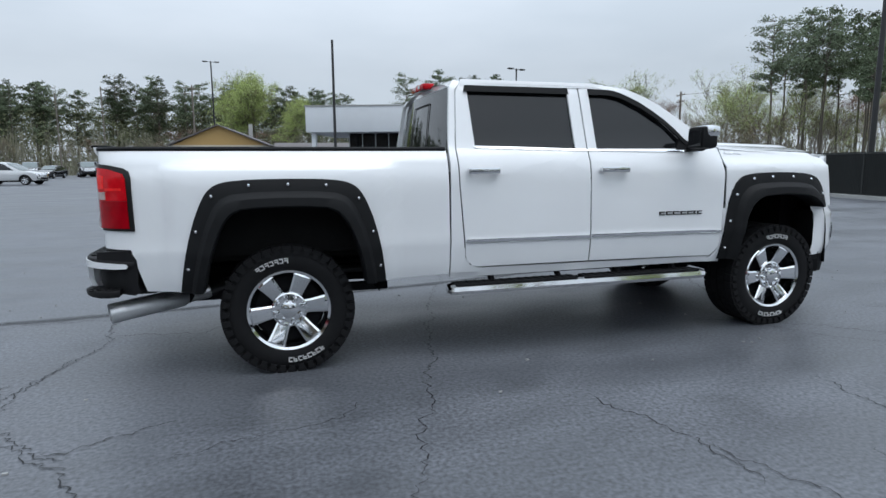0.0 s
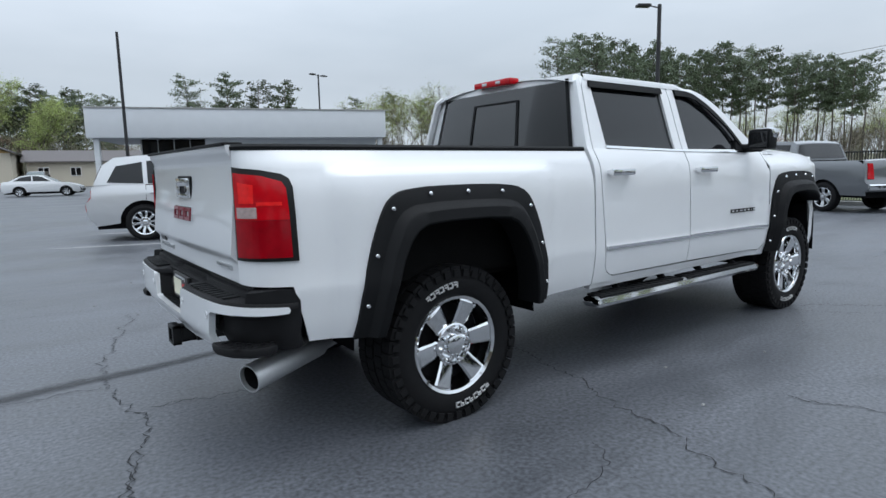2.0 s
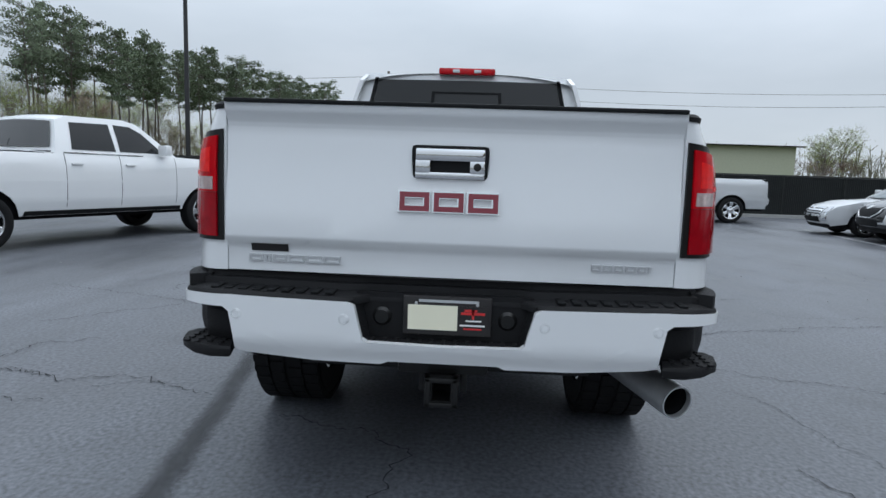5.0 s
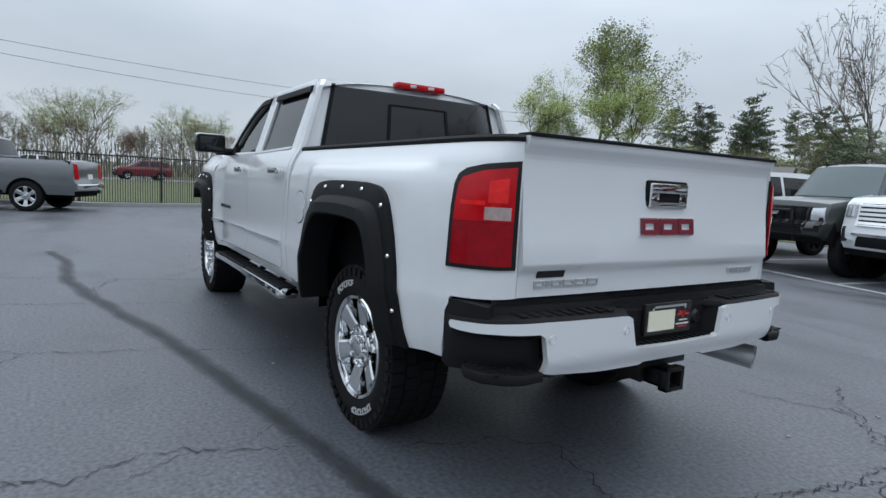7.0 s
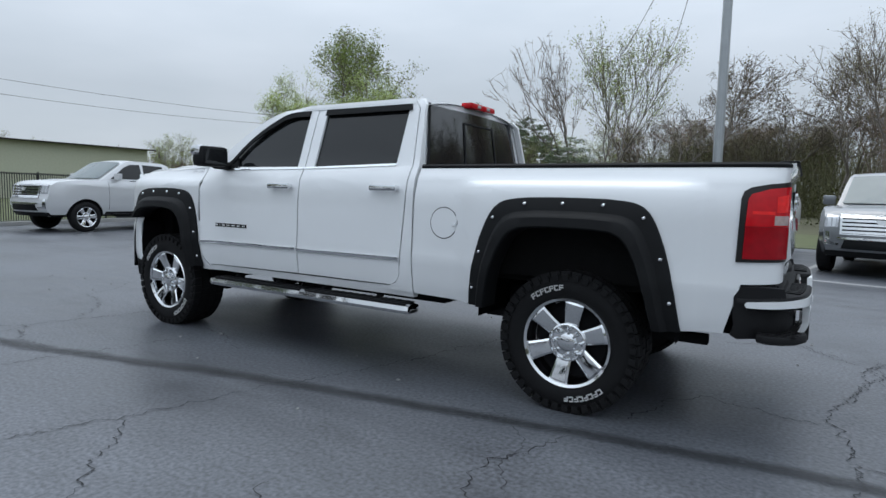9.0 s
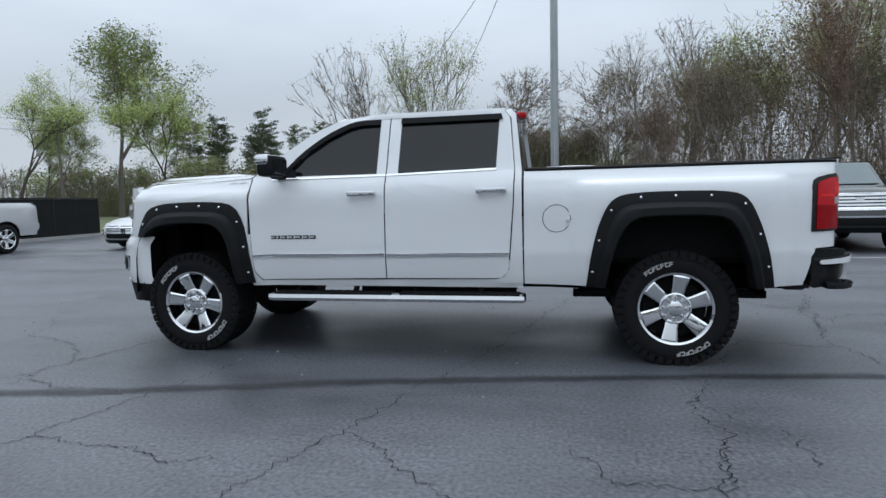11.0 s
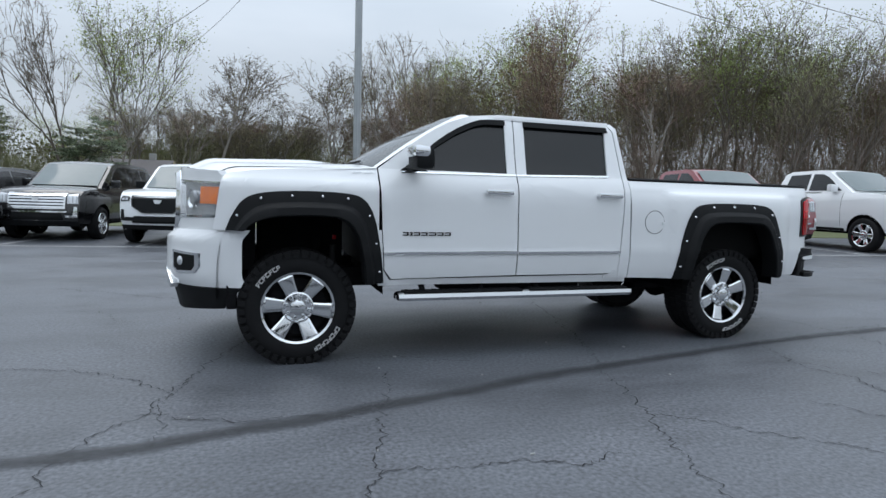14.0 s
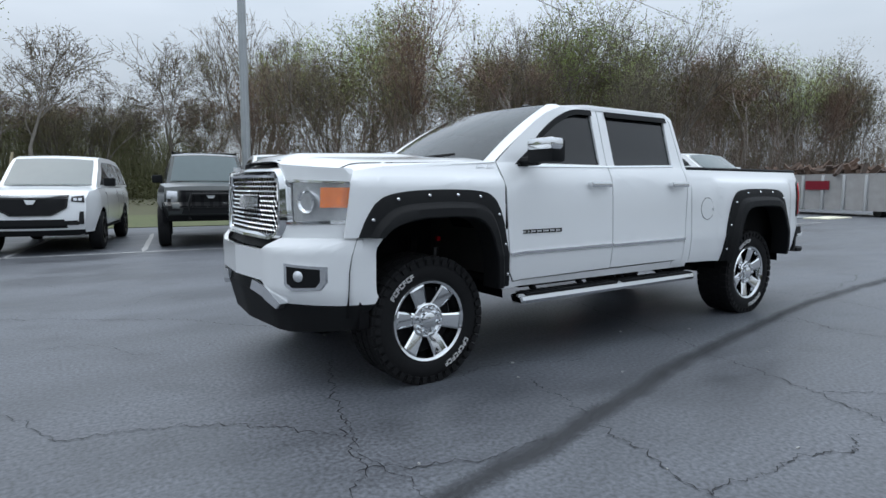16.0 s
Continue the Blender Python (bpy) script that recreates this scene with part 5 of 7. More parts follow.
# ==== parked vehicles: x ahead from the rear axle
PICKUP = dict(wb=3.75, w=2.04, R=0.405, bot=0.46, strip=[(-1.12, 0.56), (-1.20, 0.62), (-1.20, 0.76), (-1.13, 0.80), (-1.10, 1.30), (-1.02, 1.36), (1.0, 1.36), (1.02, 1.39), (3.05, 1.39), (3.9, 1.36), (4.4, 1.30), (4.56, 1.20), (4.60, 0.95), (4.66, 0.80), (4.66, 0.60), (4.56, 0.42)],
              cab=[(1.02, 1.38), (1.14, 1.86), (1.32, 1.935), (2.25, 1.955), (2.52, 1.90), (3.26, 1.385)],
              win=[[(1.28, 1.43), (1.34, 1.84), (1.98, 1.86), (2.0, 1.43)], [(2.08, 1.43), (2.07, 1.86), (2.36, 1.85), (2.56, 1.76), (2.98, 1.43)]], doors=(1.14, 2.04, 3.12), bed=True)
SUV = dict(wb=3.07, w=2.05, R=0.40, bot=0.40, strip=[(-1.02, 0.45), (-1.12, 0.55), (-1.14, 0.80), (-1.06, 0.90), (-1.04, 1.20), (-0.95, 1.26), (2.45, 1.26), (3.2, 1.24), (3.72, 1.17), (3.88, 1.05), (3.93, 0.75), (3.95, 0.55), (3.86, 0.36)],
           cab=[(-1.0, 1.25), (-0.86, 1.72), (-0.62, 1.88), (0.3, 1.92), (1.55, 1.91), (1.88, 1.84), (2.72, 1.25)],
           win=[[(-0.82, 1.30), (-0.70, 1.74), (-0.05, 1.79), (0.02, 1.30)], [(0.12, 1.30), (0.10, 1.80), (0.98, 1.81), (1.0, 1.30)], [(1.08, 1.30), (1.07, 1.81), (1.62, 1.80), (1.86, 1.70), (2.40, 1.30)]], doors=(0.10, 1.04, 2.52), bed=False)
CROSS = dict(wb=2.95, w=1.95, R=0.365, bot=0.30, strip=[(-0.88, 0.36), (-1.0, 0.45), (-1.02, 0.75), (-0.92, 0.85), (-0.90, 1.05), (-0.80, 1.12), (2.30, 1.06), (3.0, 1.02), (3.50, 0.90), (3.66, 0.78), (3.72, 0.55), (3.72, 0.40), (3.62, 0.26)],
             cab=[(-0.86, 1.10), (-0.70, 1.48), (-0.50, 1.62), (0.3, 1.69), (1.2, 1.69), (1.55, 1.62), (2.55, 1.05)],
             win=[[(-0.62, 1.15), (-0.46, 1.46), (0.0, 1.54), (0.02, 1.12)], [(0.10, 1.12), (0.08, 1.56), (0.95, 1.60), (0.97, 1.10)], [(1.05, 1.10), (1.04, 1.60), (1.36, 1.58), (1.60, 1.48), (2.20, 1.09)]], doors=(0.06, 1.01, 2.35), bed=False)
SEDAN = dict(wb=2.73, w=1.83, R=0.33, bot=0.24, strip=[(-0.95, 0.32), (-1.06, 0.45), (-1.08, 0.70), (-1.0, 0.98), (-0.85, 1.03), (-0.4, 1.05), (1.95, 0.99), (2.9, 0.90), (3.4, 0.76), (3.56, 0.62), (3.60, 0.42), (3.50, 0.22)],
             cab=[(-0.62, 1.03), (0.02, 1.36), (0.45, 1.45), (1.05, 1.46), (1.35, 1.41), (2.15, 0.98)],
             win=[[(-0.32, 1.07), (0.12, 1.33), (0.52, 1.40), (0.72, 1.40), (0.74, 1.06)], [(0.82, 1.06), (0.80, 1.40), (1.10, 1.40), (1.36, 1.32), (1.86, 1.03)]], doors=(-0.05, 0.78, 1.95), bed=False)
BOXY = dict(wb=3.12, w=2.06, R=0.45, bot=0.62, strip=[(-0.85, 0.66), (-0.95, 0.75), (-0.92, 1.28), (-0.86, 1.34), (2.35, 1.36), (3.3, 1.33), (3.66, 1.26), (3.74, 1.10), (3.74, 0.92), (3.84, 0.90), (3.84, 0.68), (3.72, 0.58)],
            cab=[(-0.88, 1.33), (-0.78, 1.95), (-0.60, 2.0), (1.75, 2.02), (1.95, 1.96), (2.36, 1.35)],
            win=[[(-0.66, 1.42), (-0.62, 1.86), (0.10, 1.88), (0.12, 1.42)], [(0.24, 1.42), (0.24, 1.88), (1.0, 1.88), (1.0, 1.42)], [(1.12, 1.42), (1.12, 1.88), (1.76, 1.88), (2.12, 1.42)]], doors=(0.18, 1.06, 2.2), bed=False)


def vehicle(name, label, category, P, m, mt, front="bars", rim_mat=None, scale=1.0, group="", detail=True, spokes=6, trim=None, glass_mat=None, shield_mat=None):
    root = thing(name, label, category, m @ Matrix.Scale(scale, 4), group)
    hw, wb, R = P["w"] / 2, P["wb"], P["R"]
    st, zb = P["strip"], P["cab"][0][1]
    x0, x1 = min(p[0] for p in st), max(p[0] for p in st)
    top = max(p[1] for p in P["cab"])
    trim = trim or M_CHROME

    def yb(x, z):
        y = hw * lerp(((P["bot"], 0.93), (P["bot"] + 0.22, 0.985), (0.62 * zb + 0.1, 1.0), (zb - 0.14, 0.985), (zb, 0.93)), z)
        return y - hw * (0.17 * soft(x, x1 - 0.85, x1 + 0.05) ** 2 + 0.10 * soft(-x, -x0 - 0.55, -x0 + 0.05) ** 2)

    def yc(x, z):
        return hw * (0.93 - 0.20 * (max(z - zb, 0) / (top - zb)) ** 1.15) - 0.10 * soft(x, P["cab"][-1][0] - 0.9, P["cab"][-1][0])

    def bow(x, y, yy):
        k = 1 - (y / yy) ** 2
        return 0.16 * k * soft(x, x1 - 0.6, x1) - 0.06 * k * soft(-x, -x0 - 0.4, -x0)

    arch = []
    for cx in (wb, 0.0):
        arch += [(cx + (R + 0.075) * math.cos(a), max(R + (R + 0.075) * math.sin(a) * 0.98, P["bot"])) for a in np.linspace(-0.02, math.pi + 0.02, 13)]
    outline = [(st[-1][0], P["bot"]), *arch, (st[0][0], P["bot"]), *st]
    bm = bmesh.new()
    for s in (1, -1):
        sheet(bm, outline, lambda x, z, h: (x, s * (yb(x, z) + h), z), h0=-0.015, du=0.25, dv=0.12)
    seq = resample(st, 60)

    def skin(u, v):
        x, z = seq[int(round(u * 59))]
        yy = yb(x, z)
        y = (2 * v - 1) * yy
        up = 0.035 * (1 - (2 * v - 1) ** 2) * soft(z, zb - 0.35, zb - 0.1)
        return (x + bow(x, y, yy), y, z + up - (0.006 if abs(y) > yy * 0.99 else 0))
    if P["bed"]:
        cut = [i for i, p in enumerate(seq) if -0.95 < p[0] < 0.98 and p[1] > 1.3]
        a = min(cut)
        b = max(cut)
        for lo, hi in ((0, a), (b, 59)):
            grid(bm, hi - lo, 14, lambda u, v, lo=lo, hi=hi: skin((lo + u * (hi - lo)) / 59, v))
    else:
        grid(bm, 59, 14, skin)
    body = part("body", bm, mt, root)
    if P["bed"]:
        bm = bmesh.new()
        box(bm, -1.05, 1.02, -hw * 0.82, hw * 0.82, 0.85, 0.90)
        for s in (1, -1):
            box(bm, -1.05, 1.02, s * hw * 0.86 - 0.06, s * hw * 0.86 + 0.06, 0.85, 1.352)
        box(bm, 0.98, 1.04, -hw * 0.85, hw * 0.85, 0.85, 1.40)
        part("bed", bm, M_BEDLINER, root)
    bm = bmesh.new()
    box(bm, x0 + 0.15, x1 - 0.15, -hw * 0.80, hw * 0.80, P["bot"] - 0.06, P["bot"] + 0.30)
    for cx in (0.0, wb):
        box(bm, cx - R - 0.06, cx + R + 0.06, -hw * 0.90, hw * 0.90, R + 0.10, 2 * R + 0.05)
    part("underbody", bm, M_DARK, root)
    # cabin
    bm = bmesh.new()
    cab = P["cab"]
    for s in (1, -1):
        sheet(bm, cab, lambda x, z, h: (x, s * (yc(x, z) + h), z), h0=-0.03, du=0.25, dv=0.12)
    cs = resample(cab, 40)

    def roof(u, v):
        x, z = cs[int(round(u * 39))]
        yy = yc(x, z)
        y = (2 * v - 1) * yy
        k = 1 - (2 * v - 1) ** 2
        return (x + 0.13 * k * soft(x, cab[-1][0] - 1.0, cab[-1][0]) - 0.05 * k * soft(-x, -cab[0][0] - 0.3, -cab[0][0]), y, z + 0.03 * k * soft(z, zb, top))
    grid(bm, 39, 12, roof)
    cabin = part("cabin", bm, mt, root)
    n = len(cab)

    def pane(a, b, lo, hi, lift, nm, gm):
        bm = bmesh.new()
        def f(u, v):
            k = lo + (hi - lo) * u
            p = Vector(cab[a]).lerp(Vector(cab[b]), k)
            yy = yc(p.x, p.y)
            w = 2 * v - 1
            q = 1 - w * w
            e = Vector((cab[b][1] - cab[a][1], -(cab[b][0] - cab[a][0]))).normalized()
            if (a == 0) == (e.x > 0):
                e = -e
            return (p.x + 0.13 * q * soft(p.x, cab[-1][0] - 1.0, cab[-1][0]) - 0.05 * q * soft(-p.x, -cab[0][0] - 0.3, -cab[0][0]) + e.x * lift, w * yy * 0.90, p.y + 0.03 * q * soft(p.y, zb, top) + abs(e.y) * lift + 0.012)
        grid(bm, 6, 10, f)
        part(nm, bm, gm, root)
    pane(n - 1, n - 2, 0.04, 0.94, 0.022, "windscreen", shield_mat or M_SKYGLASS)
    pane(0, 1, 0.12, 0.92, 0.022, "rear_window", glass_mat or M_GLASS)
    for s in (1, -1):
        for w in P["win"]:
            bm = bmesh.new()
            sheet(bm, w, lambda x, z, h: (x, s * (yc(x, z) + h), z), h0=-0.005, h1=0.006, du=0.3, dv=0.15)
            part("side_window", bm, glass_mat or M_GLASS, root)
        if detail:
            for x in P["doors"]:
                bm = bmesh.new()
                sheet(bm, [(x - 0.004, P["bot"] + 0.12), (x + 0.004, P["bot"] + 0.12), (x + 0.004, zb - 0.01), (x - 0.004, zb - 0.01)], lambda a, z, h: (a, s * (yb(a, z) + h), z), h0=-0.003, h1=0.0015, dv=0.1)
                part("door_gap", bm, M_DARK, body)
            for x in P["doors"][:2]:
                bm = bmesh.new()
                box(bm, x + 0.08, x + 0.26, s * yb(x, zb - 0.16) + s * 0.012 - 0.016, s * yb(x, zb - 0.16) + s * 0.012 + 0.016, zb - 0.175, zb - 0.145, 0.008)
                part("door_handle", bm, mt, body)
            bm = bmesh.new()
            sheet(bm, [(P["doors"][0], zb - 0.012), (P["doors"][2] + 0.1, zb - 0.012), (P["doors"][2] + 0.1, zb + 0.008), (P["doors"][0], zb + 0.008)], lambda a, z, h: (a, s * (yc(a, zb) + h + 0.004), z), h0=-0.01, h1=0.008, du=0.3)
            part("belt_trim", bm, trim, body)
            bm = bmesh.new()
            xm = P["win"][-1][-1][0] - 0.12
            ym = s * (yc(xm, zb) + 0.14)
            box(bm, xm - 0.05, xm + 0.07, ym - 0.11, ym + 0.11, zb + 0.02, zb + 0.20, 0.03)
            part("door_mirror", bm, mt if trim is M_CHROME else M_PLASTIC, root)
            bm = bmesh.new()
            sheet(bm, [(R + 0.12, P["bot"] + 0.005), (wb - R - 0.12, P["bot"] + 0.005), (wb - R - 0.14, P["bot"] + 0.07), (R + 0.14, P["bot"] + 0.07)], lambda a, z, h: (a, s * (yb(a, z) + h), z), h0=-0.01, h1=0.02, du=0.3)
            part("sill", bm, M_PLASTIC, root)
    # front and rear faces
    fr = sorted([p for p in st if p[0] > x1 - 0.75 and p[1] < zb - 0.05], key=lambda p: p[1])
    re = sorted([p for p in st if p[0] < x0 + 0.3 and p[1] < zb], key=lambda p: p[1])

    def nose(y, z, h):
        x = float(np.interp(z, [p[1] for p in fr], [p[0] for p in fr]))
        return (x + bow(x, y, yb(x, z)) + h, y, z)

    def tail(y, z, h):
        x = float(np.interp(z, [p[1] for p in re], [p[0] for p in re]))
        return (x + bow(x, y, yb(x, z)) - h, y, z)
    zt = fr[-1][1]
    zg0, zg1 = zt - 0.42, zt - 0.06
    gw = hw * 0.58
    if front == "shield":
        gp = [(-gw, zg1), (gw, zg1), (gw * 0.95, zg0 + 0.12), (gw * 0.55, zg0 - 0.02), (-gw * 0.55, zg0 - 0.02), (-gw * 0.95, zg0 + 0.12)]
    else:
        gp = [(-gw, zg0), (gw, zg0), (gw * 1.02, zg1), (-gw * 1.02, zg1)]
    bm = bmesh.new()
    sheet(bm, gp, nose, h0=-0.01, h1=0.012, du=0.12)
    gr = part("grille", bm, M_PLASTIC, root)
    if front in ("bars", "shieldbars"):
        for k in range(5):
            z = zg0 + 0.045 + (zg1 - zg0 - 0.09) * k / 4
            bm = bmesh.new()
            sheet(bm, [(-gw * 0.96, z - 0.021), (gw * 0.96, z - 0.021), (gw * 0.96, z + 0.021), (-gw * 0.96, z + 0.021)], nose, h0=0.0, h1=0.026, du=0.12)
            part("grille_bar", bm, trim, gr)
    if front == "slots":
        for k in range(7):
            y = -gw * 0.85 + gw * 1.7 * k / 6
            bm = bmesh.new()
            sheet(bm, [(y - 0.03, zg0 + 0.03), (y + 0.03, zg0 + 0.03), (y + 0.03, zg1 - 0.03), (y - 0.03, zg1 - 0.03)], nose, h0=0.0, h1=0.022)
            part("grille_slot", bm, M_DARK, gr)
    if detail:
        bm = bmesh.new()
        for (ya, za), (yb_, zb_) in zip(gp, gp[1:] + gp[:1]):
            cy, cz = 0.0, (zg0 + zg1) / 2
            q = [(ya, za), (yb_, zb_), (cy + (yb_ - cy) * 0.94, cz + (zb_ - cz) * 0.90), (cy + (ya - cy) * 0.94, cz + (za - cz) * 0.90)]
            sheet(bm, q, nose, h0=0.0, h1=0.030, du=0.12)
        part("grille_frame", bm, trim if front != "slots" else M_BLKMET, gr)
    bm = bmesh.new()
    ec = (zg0 + zg1) / 2 + 0.06
    sheet(bm, [(-0.09, ec + 0.03), (0.09, ec + 0.03), (0.05, ec - 0.05), (-0.05, ec - 0.05)], nose, h0=0.0, h1=0.032)
    part("emblem", bm, M_STEEL, gr)
    for s in (1, -1):
        bm = bmesh.new()
        hl = [(s * gw * 1.06, zt - 0.09), (s * hw * 0.80, zt - 0.07), (s * hw * 0.82, zt - 0.30 if front in ("bars", "slots") else zt - 0.20), (s * gw * 1.06, zt - 0.30 if front in ("bars", "slots") else zt - 0.18)]
        sheet(bm, hl, nose, h0=-0.01, h1=0.014, du=0.06)
        lamp = part("headlight", bm, M_LAMPIN if front != "shield" else M_BLKMET, root)
        if detail and front != "slots":
            for k in range(2):
                ya, yb_ = gw * 1.10 + (hw * 0.79 - gw * 1.10) * (0.08 + 0.5 * k), gw * 1.10 + (hw * 0.79 - gw * 1.10) * (0.42 + 0.5 * k)
                zz = zt - (0.28 if front == "bars" else 0.165)
                bm = bmesh.new()
                sheet(bm, [(s * ya, zz), (s * yb_, zz), (s * yb_, zt - 0.115), (s * ya, zt - 0.115)], nose, h0=0.0, h1=0.021, du=0.06)
                part("lamp_unit", bm, M_REFL, lamp)
        bm = bmesh.new()
        sheet(bm, [(s * hw * 0.58, P["bot"] + 0.16), (s * hw * 0.80, P["bot"] + 0.16), (s * hw * 0.80, P["bot"] + 0.40), (s * hw * 0.74, P["bot"] + 0.40), (s * hw * 0.72, P["bot"] + 0.21), (s * hw * 0.58, P["bot"] + 0.20)], nose, h0=-0.005, h1=0.016, du=0.06)
        part("fog_trim", bm, trim if detail else M_PLASTIC, root)
        bm = bmesh.new()
        sheet(bm, [(s * hw * 0.66, zb - 0.50), (s * hw * 0.84, zb - 0.50), (s * hw * 0.84, zb - 0.10), (s * hw * 0.70, zb - 0.10)], tail, h0=-0.01, h1=0.016, du=0.06)
        part("taillight", bm, M_TAIL, root)
        for x in (0.0, wb):
            wheel(root, x, s, 0.5 + x, R, hw - 0.125, 0.24, R * 0.64, spokes, False, rim_mat or M_ALLOY, 5, False, 32)
    bm = bmesh.new()
    sheet(bm, [(-hw * 0.55, P["bot"] + 0.10), (hw * 0.55, P["bot"] + 0.10), (hw * 0.50, P["bot"] + 0.26), (-hw * 0.50, P["bot"] + 0.26)], nose, h0=-0.005, h1=0.012, du=0.12)
    sheet(bm, [(-hw * 0.80, P["bot"] - 0.04), (hw * 0.80, P["bot"] - 0.04), (hw * 0.80, P["bot"] + 0.06), (-hw * 0.80, P["bot"] + 0.06)], lambda y, z, h: nose(y, max(z, fr[0][1]), h), h0=-0.02, h1=0.010, du=0.12)
    part("lower_grille", bm, M_PLASTIC, root)
    if detail and front == "shield":
        bm = bmesh.new()
        sheet(bm, [(-hw * 0.72, P["bot"] + 0.15), (hw * 0.72, P["bot"] + 0.15), (hw * 0.70, P["bot"] + 0.235), (0, P["bot"] + 0.215), (-hw * 0.70, P["bot"] + 0.235)], nose, h0=-0.005, h1=0.014, du=0.12)
        part("bumper_slot", bm, M_PLASTIC, root)
    if detail and front == "bars":
        bm = bmesh.new()
        sheet(bm, [(-hw * 0.60, P["bot"] + 0.27), (hw * 0.60, P["bot"] + 0.27), (hw * 0.62, P["bot"] + 0.305), (-hw * 0.62, P["bot"] + 0.305)], nose, h0=0.0, h1=0.022, du=0.12)
        part("bumper_strip", bm, trim, root)
    bm = bmesh.new()
    sheet(bm, [(-0.15, zb - 0.50), (0.15, zb - 0.50), (0.15, zb - 0.36), (-0.15, zb - 0.36)], tail, h0=0.0, h1=0.012)
    part("number_plate", bm, M_PLATEW, root)
    if P["bed"]:
        bm = bmesh.new()
        sheet(bm, [(-hw * 0.84, 0.60), (hw * 0.84, 0.60), (hw * 0.84, 0.80), (-hw * 0.84, 0.80)], tail, h0=-0.02, h1=0.02, du=0.15)
        part("rear_bumper", bm, trim, root)
    return root


def by_wheel(P, fx, fy, heading, left, scale=1.0, rear=False):
    """A vehicle's pose from where its front (or rear) wheel on one side touches the ground."""
    h = radians(heading)
    d, l = Vector((math.cos(h), math.sin(h), 0)), Vector((-math.sin(h), math.cos(h), 0))
    c = Vector((fx, fy, 0)) - l * (P["w"] / 2 - 0.04) * scale * (1 if left else -1)
    if not rear:
        c -= d * P["wb"] * scale
    return pose(c.x, c.y, 0, 0, 0, heading)


ROW = "vehicles parked along the tree line"
vehicle("sedan", "pale silver sedan parked beside the black crossover", "car", SEDAN, by_wheel(SEDAN, 12.35, -10.1, 80, True), M_SILVER, "bars", group=ROW)
vehicle("crossover", "black crossover with dark wheels, parked nose out", "car", CROSS, by_wheel(CROSS, 10.05, -9.98, 79, True), M_BLACK, "shield", M_BLKMET, group=ROW, trim=M_STEEL)
vehicle("sport_utility", "black full-size sport utility with a chrome barred grille", "car", SUV, by_wheel(SUV, 7.66, -10.92, 80, True), M_BLACK, "bars", M_CHROME, group=ROW)
vehicle("sport_utility", "white full-size sport utility with a black shield grille", "car", SUV, by_wheel(SUV, 4.97, -9.69, 77, True), M_WHITE, "shield", M_BLKMET, group=ROW, trim=M_BLKMET)
off = vehicle("off_roader", "boxy dark grey-green off-roader with a slotted grille", "car", BOXY, by_wheel(BOXY, 3.92, -9.55, 80, False), M_GREEN, "slots", M_BLKMET, group=ROW, trim=M_BLKMET)
bm = bmesh.new()
for s in (1, -1):
    tube(bm, [(-0.6, s * 0.72, 2.05), (1.7, s * 0.70, 2.07)], 0.02, 6)
for x in (-0.5, 0.3, 1.1, 1.65):
    tube(bm, [(x, -0.72, 2.05), (x, 0.72, 2.05)], 0.02, 6)
part("roof_rack", bm, M_BLKMET, off, "black tubular roof rack")
bm = bmesh.new()
for s in (1, -1):
    tube(bm, [(3.90, s * 0.42, 0.60), (3.98, s * 0.42, 0.95), (3.96, s * 0.36, 1.12)], 0.03, 6)
tube(bm, [(3.96, -0.36, 1.12), (3.96, 0.36, 1.12)], 0.03, 6)
part("brush_guard", bm, M_BLKMET, off, "black tubular brush guard")
vehicle("pickup", "white heavy-duty pickup with a chrome mesh grille", "pickup truck", PICKUP, by_wheel(PICKUP, -0.07, -9.3, 79, True, 1.06), M_WHITE, "bars", M_CHROME, 1.06, ROW)
vehicle("sport_utility", "grey full-size sport utility with a chrome grille", "car", SUV, by_wheel(SUV, -1.45, -9.2, 80, False), M_GREY, "bars", M_CHROME, group=ROW)
vehicle("pickup", "dark grey-green pickup with chrome grille bars", "pickup truck", PICKUP, by_wheel(PICKUP, -4.15, -8.6, 81, False), M_GREEN, "bars", M_ALLOY, 0.97, ROW)
vehicle("pickup", "dark red pickup with a wide black and chrome grille", "pickup truck", PICKUP, by_wheel(PICKUP, -7.28, -6.97, 82, False, 1.16), M_RED, "bars", M_BLKMET, 1.16, ROW)
vehicle("pickup", "white heavy-duty pickup with a broad chrome grille", "pickup truck", PICKUP, by_wheel(PICKUP, -12.9, -7.1, 84, False, 1.27), M_WHITE, "bars", M_CHROME, 1.27, ROW)
NORTH = "vehicles parked across the car park"
vehicle("crossover", "silver three-row crossover parked on a white line", "car", CROSS, by_wheel(CROSS, 0.40, 10.0, -19, False, 1.05, True), M_SILVER, "shield", M_CHROME, 1.05, NORTH, spokes=10)
vehicle("pickup", "white crew-cab pickup with chrome side steps", "pickup truck", PICKUP, by_wheel(PICKUP, 4.22, 6.40, -21, False, 1.0, True), M_WHITE, "bars", M_ALLOY, 1.0, NORTH)
vehicle("pickup", "light silver heavy-duty pickup beside the fence", "pickup truck", PICKUP, by_wheel(PICKUP, 16.17, -8.32, 94, True, 1.05, True), M_SILVER, "bars", M_CHROME, 1.05, NORTH)
vehicle("pickup", "grey pickup with two-tone wheels, parked by the fence", "pickup truck", PICKUP, by_wheel(PICKUP, 15.93, 3.26, 68, True, 1.0, True), M_GREY, "bars", M_ALLOY, 1.0, NORTH)
vehicle("pickup", "grey pickup parked farther back in the row", "pickup truck", PICKUP, pose(7.5, 17.5, 0, 0, 0, -20), M_GREY, "bars", M_ALLOY, 1.0, NORTH)
